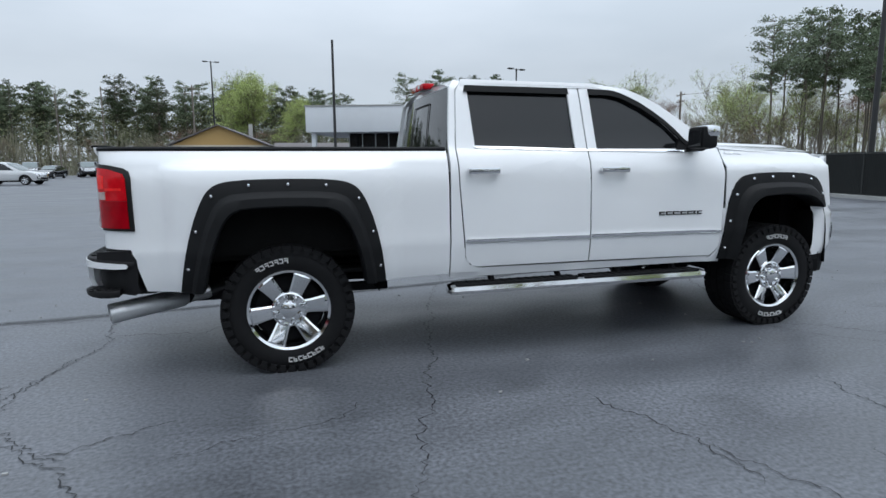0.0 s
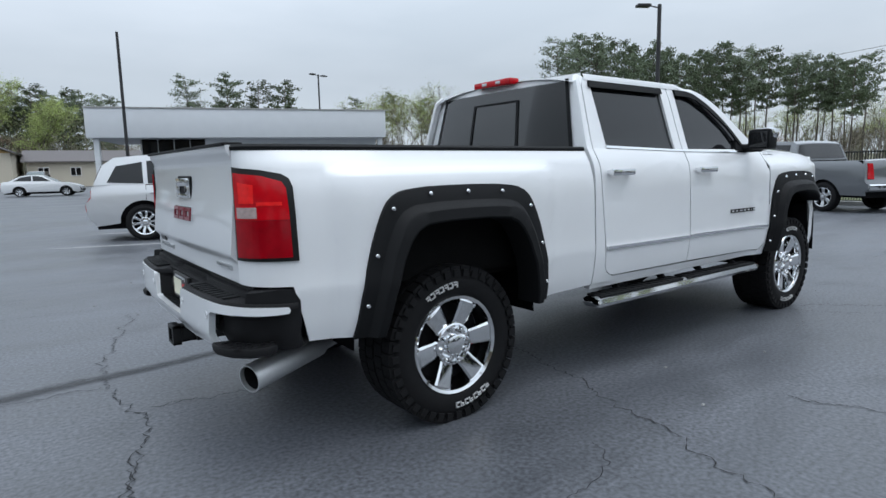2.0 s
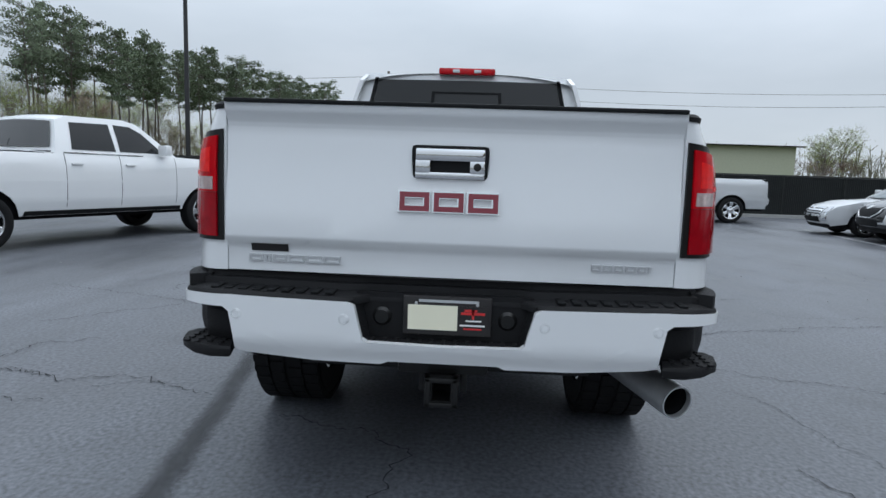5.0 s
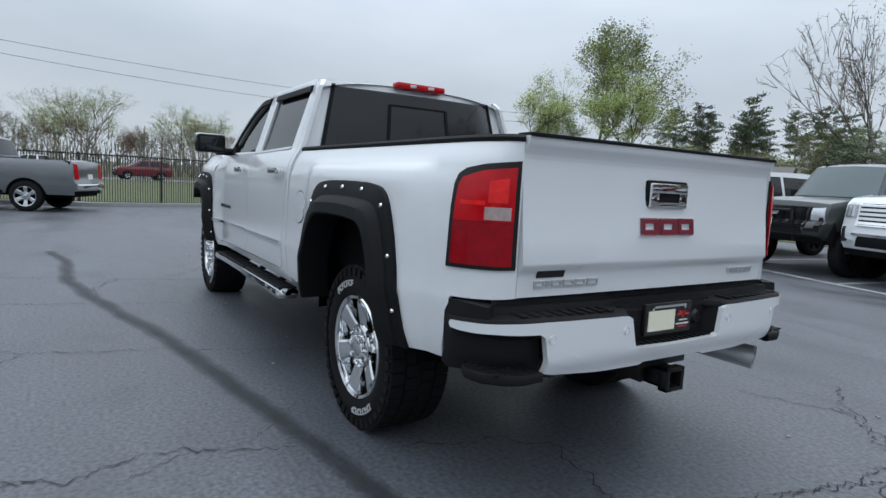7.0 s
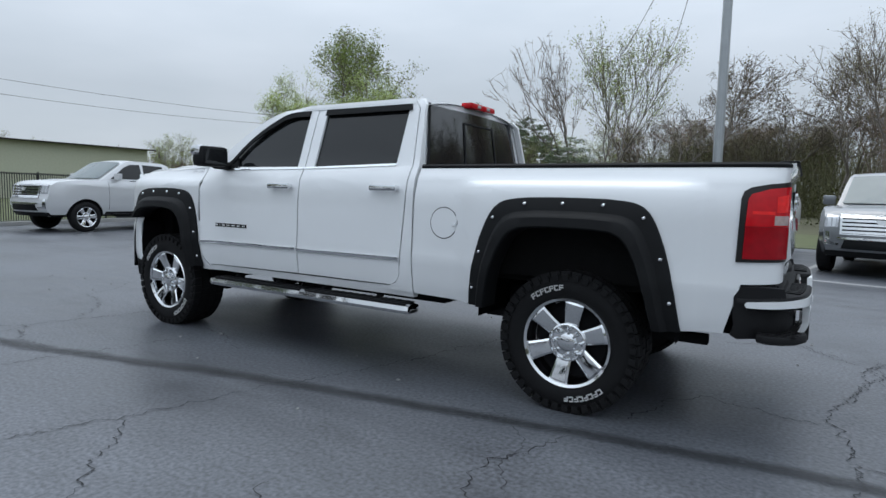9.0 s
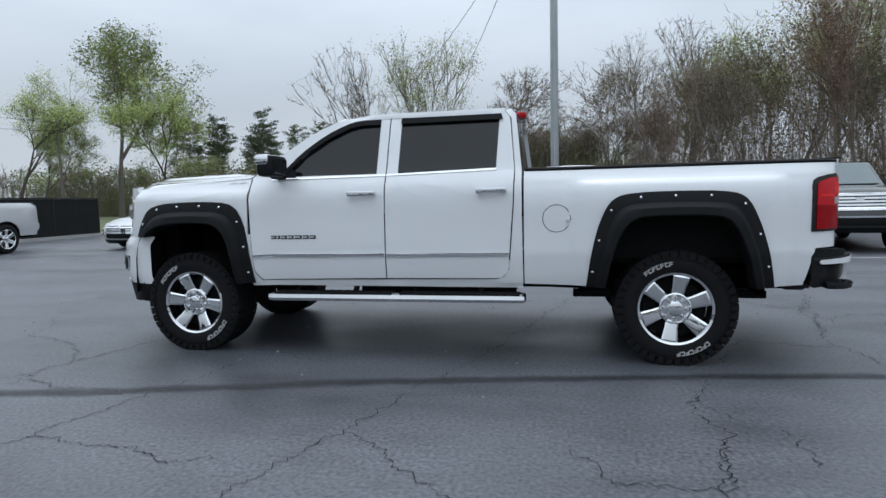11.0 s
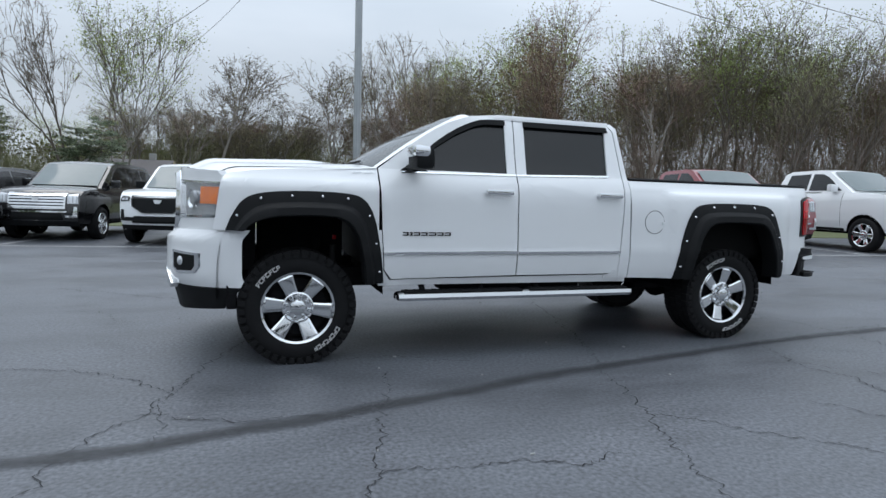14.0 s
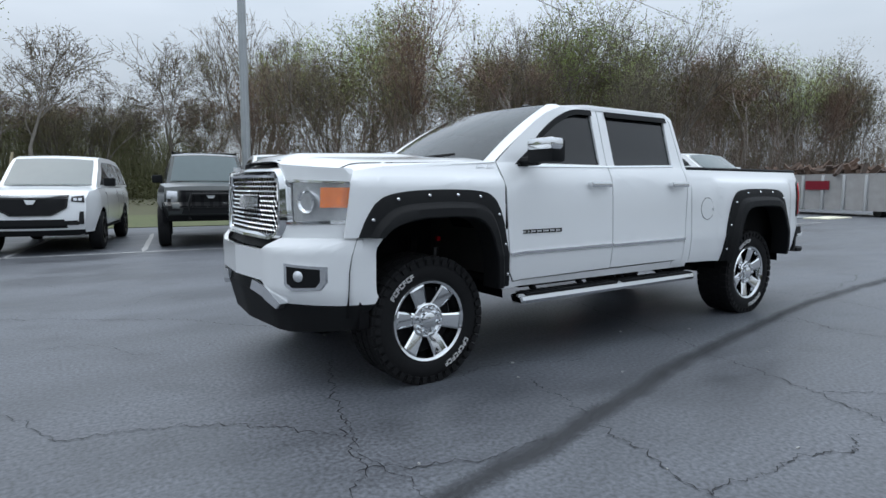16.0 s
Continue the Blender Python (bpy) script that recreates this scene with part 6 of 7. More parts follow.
FAR = "vehicles in the far rows"
vehicle("sedan", "white sedan standing side on in the far row", "car", SEDAN, pose(-0.9, 46.8, 0, 0, 0, -14), M_WHITE, "bars", group=FAR, detail=False)
far_cars = [("crossover", CROSS, M_SILVER, -20.5, 47, -10, "light silver crossover in the far row"), ("sedan", SEDAN, M_BLACK, -24.5, 74, -95, "dark sedan seen from behind"), ("sport_utility", SUV, M_BLACK, -23, 80, -70, "black sport utility in the far row"), ("pickup", PICKUP, M_GREY, -19.5, 80, 165, "dark grey pickup in the far row"), ("sport_utility", SUV, M_WHITE, -15.5, 82, -80, "white sport utility in the far row"), ("sedan", SEDAN, M_RED, -15.2, 74, -95, "red sedan seen from behind"), ("sport_utility", SUV, M_WHITE, -10.5, 82, -80, "white sport utility in the far row"), ("sedan", SEDAN, M_WHITE, -9.8, 74, -95, "white sedan seen from behind"), ("pickup", PICKUP, M_SILVER, -6.8, 73, 170, "silver pickup in the far row"), ("sport_utility", SUV, M_GREY, -3.5, 74, -100, "grey sport utility seen from behind"), ("sport_utility", SUV, M_BLACK, 1.2, 74, -100, "black sport utility seen from behind"), ("sport_utility", SUV, M_BLACK, -29, 80, -75, "black sport utility in the far row"), ("pickup", PICKUP, M_BLACK, -34, 79, 170, "black pickup in the far row"),
            ("sport_utility", SUV, M_RED, 44, -3.5, 100, "red sport utility across the road"), ("pickup", PICKUP, M_WHITE, 44.5, 2.5, 60, "white pickup across the road"), ("pickup", PICKUP, M_BLACK, 43.5, 7.5, 100, "black pickup across the road"), ("sport_utility", SUV, M_BLACK, 44, -9.5, 95, "dark sport utility across the road"), ("sedan", SEDAN, M_GREY, 43, -15.5, 100, "grey sedan across the road"), ("sport_utility", SUV, M_SILVER, 44, -22, 80, "silver sport utility across the road"), ("sedan", SEDAN, M_BLACK, 43, -27, 100, "black sedan across the road")]
for nm, P, mt, x, y, a, lb in far_cars:
    vehicle(nm, lb, "car" if P is not PICKUP else "pickup truck", P, pose(x * 1.45 if x > 30 else x, y * 1.45 if x > 30 else y, 0.07 if x > 30 else 0, 0, 0, a), mt, "bars", group=FAR, detail=False)


# ==== marks on the asphalt
SEAM = ((7.5, 2.5), (6.4, 2.3), (4.8, 2.28), (3.7, 2.04), (2.3, 1.67), (1.2, 1.45), (0.0, 1.25), (-1.2, 1.08), (-2.4, 1.0), (-6.0, 0.8))


def film_strip(name, pts, w, mt, label, z, seed):
    """A soft-edged band on the ground; its V runs from 0 at the edges to 1 along the middle."""
    rn = random.Random(seed)
    bm = bmesh.new()
    uv = bm.loops.layers.uv.new("UVMap")
    p = np.array(pts, float)
    d = np.concatenate([[0], np.cumsum(np.hypot(*np.diff(p, axis=0).T))])
    t = np.arange(0, d[-1], 0.10)
    x, y = np.interp(t, d, p[:, 0]), np.interp(t, d, p[:, 1])
    prev, off, wid = None, 0.0, w
    for i in range(len(t) - 1):
        k = Vector((x[i + 1] - x[i], y[i + 1] - y[i], 0)).normalized()
        off = off * 0.85 + rn.uniform(-0.012, 0.012)
        wid = wid * 0.85 + 0.15 * w * rn.uniform(0.5, 1.5)
        nn = Vector((-k.y, k.x, 0))
        c = Vector((x[i], y[i], z))
        cur = [(bm.verts.new(c + nn * (off + q * wid / 2)), 1 - abs(q)) for q in (1, 0, -1)]
        if prev:
            for a in (0, 1):
                f = bm.faces.new((prev[a][0], prev[a + 1][0], cur[a + 1][0], cur[a][0]))
                for lp, q in zip(f.loops, (prev[a][1], prev[a + 1][1], cur[a + 1][1], cur[a][1])):
                    lp[uv].uv = (0.0, q)
        prev = cur
    return tagged(part(name, bm, mt, sharp=0), label, name.replace("_", " "), kind="structure")


film_strip("tar_seam", SEAM, 0.25, M_SEAM, "dark worn tar seam across the asphalt", 0.004, 3)
CRACKS = [[(0.40, -3.2), (0.44, -2.63), (0.75, -1.7), (0.9, -1.14), (1.3, 0.4), (1.84, 1.95), (2.09, 2.79), (2.3, 3.4), (2.5, 4.2)],
          [(-1.75, -1.6), (-1.6, -1.05), (-1.5, -0.5), (-1.33, 0.23), (-1.48, 0.65), (-1.42, 1.35), (-1.15, 2.4), (-1.0, 3.0)],
          [(-1.33, 0.25), (-1.0, 0.25), (-0.7, 0.18), (-0.5, 0.3), (-0.38, 0.9)],
          [(-1.5, -1.5), (-1.2, -1.82), (-1.0, -2.11), (-0.85, -2.4)], [(-1.2, -1.82), (-0.9, -1.75), (-0.6, -1.5)],
          [(-1.7, -0.7), (-1.65, -1.3), (-2.0, -2.0), (-2.2, -3.0)], [(-1.05, -1.87), (-1.6, -1.34)], [(1.69, -1.9), (1.88, -2.42), (1.9, -3.0)], [(3.24, -2.03), (3.14, -2.6), (3.3, -3.2)],
          [(-0.15, 1.3), (0.08, 1.9), (-0.05, 2.25), (0.1, 2.85), (0.6, 2.85), (0.8, 2.5)], [(0.0, 2.3), (0.17, 2.85), (0.1, 3.4)], [(-0.34, 2.1), (-0.3, 2.6)],
          [(3.3, 1.3), (3.5, 2.0), (3.68, 2.80), (3.8, 3.1), (3.9, 3.6)], [(3.7, 2.8), (3.35, 2.84), (3.05, 2.8), (2.8, 2.95), (2.4, 2.9)],
          [(4.25, 0.1), (4.6, 1.05), (4.8, 1.75), (5.05, 2.1), (5.12, 2.6), (5.3, 3.2)], [(4.85, 1.8), (4.4, 1.95), (3.95, 2.06), (3.62, 2.12)], [(5.0, -2.0), (4.2, -1.05), (3.4, -0.6)],
          [(-1.93, -2.0), (-1.46, -0.23)], [(1.93, -2.6), (2.3, -3.9)], [(6.5, -3.0), (5.0, -2.0)], [(6.0, 0.6), (5.2, 0.9), (4.7, 1.4)], [(1.95, 2.5), (1.5, 2.9), (1.1, 3.3)], [(-3.2, -1.8), (-2.4, -1.2), (-1.7, -0.9)], [(-4.0, 0.5), (-2.6, 0.8), (-1.45, 0.9)], [(2.2, -5.5), (1.3, -3.6), (0.42, -2.9)]]
for k, c in enumerate(CRACKS):
    ribbon("crack", c, 0.0062, M_CRACK, "thin jagged crack in the asphalt", 0.005, 0.030, 0.025, 20 + k, 0.9)
rnd = random.Random(5)
for k in range(26):
    x, y, a = rnd.uniform(-5, 9), rnd.uniform(-6, 6.5), rnd.uniform(0, 6.28)
    q = [(x, y)]
    for _ in range(4):
        a += rnd.uniform(-0.7, 0.7)
        q.append((q[-1][0] + 0.3 * math.cos(a), q[-1][1] + 0.3 * math.sin(a)))
    ribbon("crack", q, 0.0032, M_CRACK, "hairline crack in the asphalt", 0.0048, 0.02, 0.03, 90 + k, 0.9)


bm = bmesh.new()
for k in range(70):
    x, y = rnd.uniform(-4, 8), rnd.uniform(-5, 5.5)
    box(bm, x, x + rnd.uniform(0.006, 0.025), y, y + rnd.uniform(0.006, 0.02), 0.0, 0.008)
tagged(part("grit", bm, M_CONC, sharp=0), "scattered pale grit and bits of litter", "grit", kind="stuff")
# parking lines
ribbon("parking_line", [(14.5, -9.75), (8.2, -8.92), (3.0, -8.4), (0.0, -7.5), (-4.0, -6.75), (-10.4, -6.25), (-18, -5.6)], 0.11, M_LINE, "worn white line along the parking bays", 0.004, 0.004, 0.25, 2, 0.2)
for x, y in ((13.6, -9.6), (11.6, -9.4), (9.3, -9.05), (6.6, -8.7), (4.4, -8.55), (1.7, -8.0), (-0.9, -7.3), (-3.6, -6.85), (-6.5, -6.55), (-9.6, -6.3), (-12.0, -6.1), (-15.0, -5.9)):
    ribbon("parking_line", [(x, y), (x - 0.9, y - 5.0)], 0.10, M_LINE, "worn white parking bay line", 0.004, 0.004, 0.25, int(x * 7), 0.2)
for k in range(1, 4):
    x, y = -1.9 + k * 2.6, 10.9 - k * 0.0 - (k * 2.6) * 0.0
    bx, by = -1.3 + 2.7 * k * 0.33, 8.9 + 2.7 * k * 0.95
    ribbon("parking_line", [(bx - 2.7 * 0.33, by - 2.7 * 0.95 + 0.9), (bx - 2.7 * 0.33 + 5.2, by - 2.7 * 0.95 + 0.9 - 1.8)], 0.10, M_LINE, "worn white parking bay line", 0.004, 0.004, 0.25, 300 + k, 0.2)

# ==== fence
FL = [(20.9, -17.0), (20.6, -8.0), (19.0, 1.0), (19.3, 5.0), (20.6, 12.0), (23.5, 22.0)]
fence = thing("fence", "black metal picket fence with dark screening on its ends", "fence", pose(18.7, 0, 0), kind="structure")
fl = np.array(FL)
fd = np.concatenate([[0], np.cumsum(np.hypot(*np.diff(fl, axis=0).T))])


def along(t):
    return float(np.interp(t, fd, fl[:, 0])) - 18.7, float(np.interp(t, fd, fl[:, 1]))


post_me = None
t = 0.0
while t < fd[-1]:
    x, y = along(t)
    if post_me is None:
        bm = bmesh.new()
        tube(bm, [(0, 0, 0), (0, 0, 1.66)], 0.035, 8)
        tube(bm, [(0, 0, 1.655), (0, 0, 1.70)], [0.042, 0.012], 8)
        o = part("fence_post", bm, M_FENCE, fence)
        post_me = o.data
    else:
        o = new("fence_post", post_me)
        o.parent = fence
    o.location = (x, y, 0)
    t += 2.4
bm = bmesh.new()
for z in (1.62, 0.12):
    tube(bm, [(*along(t), z) for t in np.arange(0, fd[-1], 1.0)], 0.022, 6)
part("fence_rail", bm, M_FENCE, fence)
bm = bmesh.new()
for t in np.arange(0.06, fd[-1] - 0.1, 0.075):
    x, y = along(t)
    box(bm, x - 0.009, x + 0.009, y - 0.011, y + 0.011, 0.06, 1.66)
tagged(part("picket", bm, M_FENCE, fence, "thin black metal pickets", 0), kind="stuff")
for a, b in ((0.0, 9.2), (fd[-1] - 17.5, fd[-1])):
    bm = bmesh.new()
    n = int((b - a) / 0.4)
    grid(bm, n, 4, lambda u, v: (along(a + (b - a) * u)[0] + 0.03 + 0.012 * math.sin(a + u * n * 1.3), along(a + (b - a) * u)[1], 0.10 + 1.58 * v))
    grid(bm, n, 4, lambda u, v: (along(a + (b - a) * u)[0] + 0.034 + 0.012 * math.sin(a + u * n * 1.3), along(a + (b - a) * u)[1], 0.10 + 1.58 * v))
    part("screen", bm, M_SCREEN, fence, "dark privacy screen")
# ==== buildings
bld = thing("showroom", "long low white building with a flat roof and deep fascia", "building", pose(2.2, 37.0, 0, 0, 0, -19))
bm = bmesh.new()
box(bm, 0.0, 17.9, 0.0, 9.0, 3.55, 5.28, 0.03)
part("fascia", bm, M_STUCCO, bld, "broad white fascia")
bm = bmesh.new()
box(bm, -0.05, 17.95, -0.05, 9.05, 5.28, 5.36, 0.01)
part("coping", bm, M_CONC, bld)
bm = bmesh.new()
box(bm, 6.4, 17.4, 1.2, 8.8, 0.0, 3.55)
part("wall", bm, M_STUCCO, bld, "plain white wall below the fascia")
# solid near-black block in place of the unlit room behind the windows
bm = bmesh.new()
box(bm, 2.6, 6.4, 1.9, 8.8, 0.0, 3.55)
part("interior_shade_block", bm, M_DARK, bld)
for k in range(4):
    bm = bmesh.new()
    box(bm, 2.65 + k * 0.94, 3.52 + k * 0.94, 1.80, 1.83, 0.3, 3.45)
    w = part("window", bm, M_GLASS, bld, "dark shop window")
    bm = bmesh.new()
    box(bm, 2.60 + k * 0.94, 2.66 + k * 0.94, 1.74, 1.86, 0.2, 3.55)
    part("mullion", bm, M_GALV, w)
for x in (0.3, 17.4):
    bm = bmesh.new()
    box(bm, x, x + 0.3, 0.3, 0.6, 0.0, 3.55, 0.01)
    part("column", bm, M_STUCCO, bld)


def house(name, label, m, L, D, H, ridge, wall_mat, gable_mat, nwin=3, along_x=True):
    h = thing(name, label, "house", m)
    bm = bmesh.new()
    box(bm, 0, L, 0, D, 0, H)
    part("wall", bm, wall_mat, h)
    bm = bmesh.new()
    o = 0.6
    if along_x:
        pts = [(-o, -o, H - 0.1), (L + o, -o, H - 0.1), (L + o, D / 2, H + ridge), (-o, D / 2, H + ridge), (-o, D + o, H - 0.1), (L + o, D + o, H - 0.1)]
    else:
        pts = [(-o, -o, H - 0.1), (-o, D + o, H - 0.1), (L / 2, D + o, H + ridge), (L / 2, -o, H + ridge), (L + o, -o, H - 0.1), (L + o, D + o, H - 0.1)]
    for t in (0, 0.14):
        v = [bm.verts.new((p[0], p[1], p[2] + t)) for p in pts]
        bm.faces.new((v[0], v[1], v[2], v[3]))
        bm.faces.new((v[3], v[2], v[5], v[4]))
        if t:
            bm.faces.new((v[0], v[3], u[3], u[0]))
            bm.faces.new((v[3], v[4], u[4], u[3]))
            bm.faces.new((v[1], v[2], u[2], u[1]))
            bm.faces.new((v[2], v[5], u[5], u[2]))
            bm.faces.new((v[0], v[1], u[1], u[0]))
        u = v
    part("roof", bm, M_ROOF, h)
    for e in (0, 1):
        bm = bmesh.new()
        x, y = (-0.01, L + 0.01)[e], (-0.01, D + 0.01)[e]
        bm.faces.new([bm.verts.new(p) for p in (((x, 0, H), (x, D, H), (x, D / 2, H + ridge)) if along_x else ((0, y, H), (L, y, H), (L / 2, y, H + ridge)))])
        part("gable", bm, gable_mat, h, sharp=0)
    for k in range(nwin):
        x = L * (k + 0.5) / nwin
        bm = bmesh.new()
        box(bm, x - 0.6, x + 0.6, -0.05, 0.02, H * 0.42, H * 0.78, 0.01)
        w = part("window", bm, M_PLATEW, h)
        for q in (-0.29, 0.29):
            bm = bmesh.new()
            box(bm, x + q - 0.24, x + q + 0.24, -0.07, -0.04, H * 0.45, H * 0.75)
            part("pane", bm, M_GLASS, w)
    bm = bmesh.new()
    box(bm, L * 0.75, L * 0.75 + 0.5, D * 0.5, D * 0.5 + 0.5, H, H + ridge + 0.7, 0.01)
    part("chimney", bm, M_CONC, h)
    return h


house("house", "low cream house with an ochre gable", pose(-13.0, 82, 0, 0, 0, -6), 12, 14, 4.1, 2.6, M_BEIGE, M_OCHRE, 3, False)
house("house", "cream annexe with a long grey roof", pose(0.5, 86, 0, 0, 0, -6), 24, 8, 3.2, 1.4, M_BEIGE, M_BEIGE, 7)
house("house", "long pale house with a grey shingle roof beyond the trees", pose(29.5, -38.0, 0, 0, 0, 203), 9.5, 7, 2.6, 1.1, M_CONC, M_CONC, 4)
house("house", "small pale house with a grey roof beyond the trees", pose(17.5, -50, 0, 0, 0, 170), 6, 6, 2.2, 1.5, M_CONC, M_CONC, 2)
house("warehouse", "pale yellow-green flat warehouse across the road", pose(70, -32, 0, 0, 0, 90), 16, 12, 5.2, 0.3, material("pale_metal_siding", (0.42, 0.43, 0.33), 0.6), M_BEIGE, 3)

# ==== poles and wires
def lamp_post(name, label, x, y, h, r=0.07, mt=None, heads=1, a=0.0, m0=None):
    p = thing(name, label, "lamp post", pose(x, y, 0, 0, 0, a))
    bm = bmesh.new()
    tube(bm, [(0, 0, 0), (0, 0, h * 0.5), (0, 0, h)], [r, r * 0.9, r * 0.75], 10)
    part("pole", bm, mt or M_BRONZE, p)
    bm = bmesh.new()
    tube(bm, [(0, 0, 0), (0, 0, 0.5)], 0.26, 16)
    part("base", bm, M_CONC, p, "round concrete base")
    for s in ((1, -1) if heads == 2 else (1,) if heads else ()):
        bm = bmesh.new()
        tube(bm, [(0, 0, h - 0.15), (s * 0.5, 0, h - 0.05)], 0.03, 6)
        part("arm", bm, mt or M_BRONZE, p)
        bm = bmesh.new()
        box(bm, min(s * 0.45, s * 1.05), max(s * 0.45, s * 1.05), -0.18, 0.18, h - 0.12, h + 0.0, 0.03)
        part("lamp_head", bm, mt or M_BRONZE, p, "flat dark lamp head")
    return p


lamp_post("street_lamp", "slim dark lamp post with one small head", 3.9, 34.3, 9.2, 0.10, heads=0)
lamp_post("street_lamp", "dark lamp post with a flat lamp head", 21.9, 12.4, 8.3, 0.11, heads=1, a=150)
lamp_post("street_lamp", "distant lamp post with two heads", 23.4, 50.4, 10.6, 0.10, heads=2, a=20)
lamp_post("street_lamp", "distant lamp post with two heads", -7.5, 82, 15.2, 0.12, heads=2, a=10)
lamp_post("street_lamp", "distant lamp post with two heads", -31, 74, 13.5, 0.12, heads=2, a=10)
lamp_post("steel_pole", "thick galvanised steel pole behind the parked cars", 1.0, -13.3, 13.0, 0.13, M_GALV, heads=0)
for x, y, h in ((46, -13.2, 5.7), (-27.5, 86, 11), (-22, 86, 12)):
    lamp_post("pole", "plain slender weathered wooden pole", x, y, h, 0.10, M_POLEWOOD, heads=0)
for x, y, h, a in ((50, 8, 10.2, 80), (50, 60, 10.2, 80), (50, -45, 10.2, 80), (-11, 90, 13, 20)):
    p = thing("utility_pole", "weathered wooden utility pole with a crossarm", "utility pole", pose(x, y, 0, 0, 0, a))
    bm = bmesh.new()
    tube(bm, [(0, 0, 0), (0, 0, h)], [0.16, 0.11], 8)
    part("pole", bm, M_POLEWOOD, p)
    for z in (h - 0.5, h - 1.3):
        bm = bmesh.new()
        box(bm, -1.0, 1.0, -0.05, 0.05, z, z + 0.11, 0.01)
        ca = part("crossarm", bm, M_POLEWOOD, p)
        for q in (-0.9, -0.35, 0.35, 0.9):
            bm = bmesh.new()
            tube(bm, [(q, 0, z + 0.11), (q, 0, z + 0.25)], [0.05, 0.03], 8)
            part("insulator", bm, M_CONC, ca)


def wire(a, b, sag, label="thin black overhead power wire"):
    bm = bmesh.new()
    a, b = Vector(a), Vector(b)
    tube(bm, [a.lerp(b, k / 24) - Vector((0, 0, sag * 4 * (k / 24) * (1 - k / 24))) for k in range(25)], 0.016, 4)
    tagged(part("overhead_wire", bm, M_BLKMET), label, "wire", "overhead wires")


wire((50, 60, 9.8), (50, 8, 9.8), 0.8)
wire((50, 8, 9.8), (50, -45, 9.8), 0.8)
wire((50, 8, 8.9), (50, -45, 8.9), 1.0)
wire((1.0, -13.3, 10.4), (-45, -22, 10.0), 0.9)
wire((1.0, -13.3, 11.8), (-45, -22, 12.5), 0.7)
wire((1.0, -13.3, 11.5), (9, -45, 12), 0.6)
wire((1.0, -13.3, 10.8), (14, -45, 11), 0.6)
for x, y, a in ((3.2, -14.0, 18), (7.0, -16.0, 14)):
    bm = bmesh.new()
    tube(bm, [(x, y, 0), (x - a * 0.03, y - 0.2, 2.2)], 0.035, 6)
    tagged(part("leaning_post", bm, material("pale_timber", (0.45, 0.38, 0.25), 0.8)), "thin pale leaning timber post", "post")

# ==== skip full of scrap
sk = thing("skip", "white steel skip with a faded red sign, heaped with scrap", "skip", pose(-24.2, -12.2, 0, 0, 0, 80))
bm = bmesh.new()
vs = [[bm.verts.new((x, y, z)) for x, y in ((-k, -k * 0.5), (7.0 + k, -k * 0.5), (7.0 + k, 2.4 + k * 0.5), (-k, 2.4 + k * 0.5))] for z, k in ((0.25, 0.0), (1.75, 0.12), (1.85, 0.16), (1.85, 0.06), (0.5, -0.1))]
for q, r in zip(vs, vs[1:]):
    for k in range(4):
        bm.faces.new((q[k], q[(k + 1) % 4], r[(k + 1) % 4], r[k]))
bm.faces.new(vs[0])
bm.faces.new(vs[-1])
part("skip_body", bm, material("chipped_white_steel", (0.60, 0.60, 0.60), 0.55, vary=0.25, scale=3, color2=(0.30, 0.28, 0.27)), sk)
for k in range(8):
    bm = bmesh.new()
    box(bm, 0.2 + k * 0.93, 0.32 + k * 0.93, -0.12, -0.01, 0.25, 1.8, 0.01)
    part("rib", bm, M_STEEL, sk)
bm = bmesh.new()
box(bm, 3.2, 4.3, -0.14, -0.122, 1.15, 1.55)
part("sign", bm, M_BADGE, sk, "faded red sign")
bm = bmesh.new()
for k in range(2):
    tube(bm, [(0.6 + 5.6 * k, 0.2, 0.18), (0.6 + 5.6 * k, 2.2, 0.18)], 0.18, 10)
part("roller", bm, M_BLKMET, sk)
rnd = random.Random(8)
bm = bmesh.new()
for k in range(150):
    x, y = rnd.uniform(0.1, 6.9), rnd.uniform(0.1, 2.3)
    z = 1.75 + 0.5 * math.sin(math.pi * x / 7) * rnd.random()
    box(bm, -rnd.uniform(0.1, 0.5), rnd.uniform(0.1, 0.5), -0.06, 0.06, -0.05, rnd.uniform(0.03, 0.15), 0, Matrix.Translation((x, y, z)) @ Euler((rnd.uniform(-1, 1), rnd.uniform(-1, 1), rnd.uniform(0, 6))).to_matrix().to_4x4())
tagged(part("scrap", bm, material("rusty_scrap", (0.05, 0.04, 0.035), 0.8, vary=0.5, scale=3, color2=(0.16, 0.10, 0.07), island=True), sk, "dark rusty scrap", 0), kind="stuff")
for k, (x, y) in enumerate(((-20.5, -9.5), (-20.2, -8.2), (-21.5, -7.2))):
    bm = bmesh.new()
    box(bm, x, x + 2.2, y, y + 0.9, 0.0, 0.05, 0.01)
    tagged(part("steel_plate", bm, M_PLATE if k == 2 else M_GALV), "flat sheet of scrap lying by the skip", "scrap")


# ==== trees
M_BARK = material("bark", (0.11, 0.095, 0.08), 0.95, vary=0.35, scale=6, bump=0.6, bump_scale=30)
M_BARKG = material("grey_bark", (0.22, 0.20, 0.18), 0.95, vary=0.3, scale=6, bump=0.5, bump_scale=30)
M_TWIG = material("twigs", (0.16, 0.135, 0.112), 0.95, vary=0.3, scale=2)
M_TWIGR = material("red_twigs", (0.175, 0.118, 0.095), 0.95, vary=0.3, scale=2)
M_LEAF = material("spring_leaf", (0.24, 0.32, 0.08), 0.8, color2=(0.42, 0.50, 0.17), vary=0.2, scale=1.2, island=True)
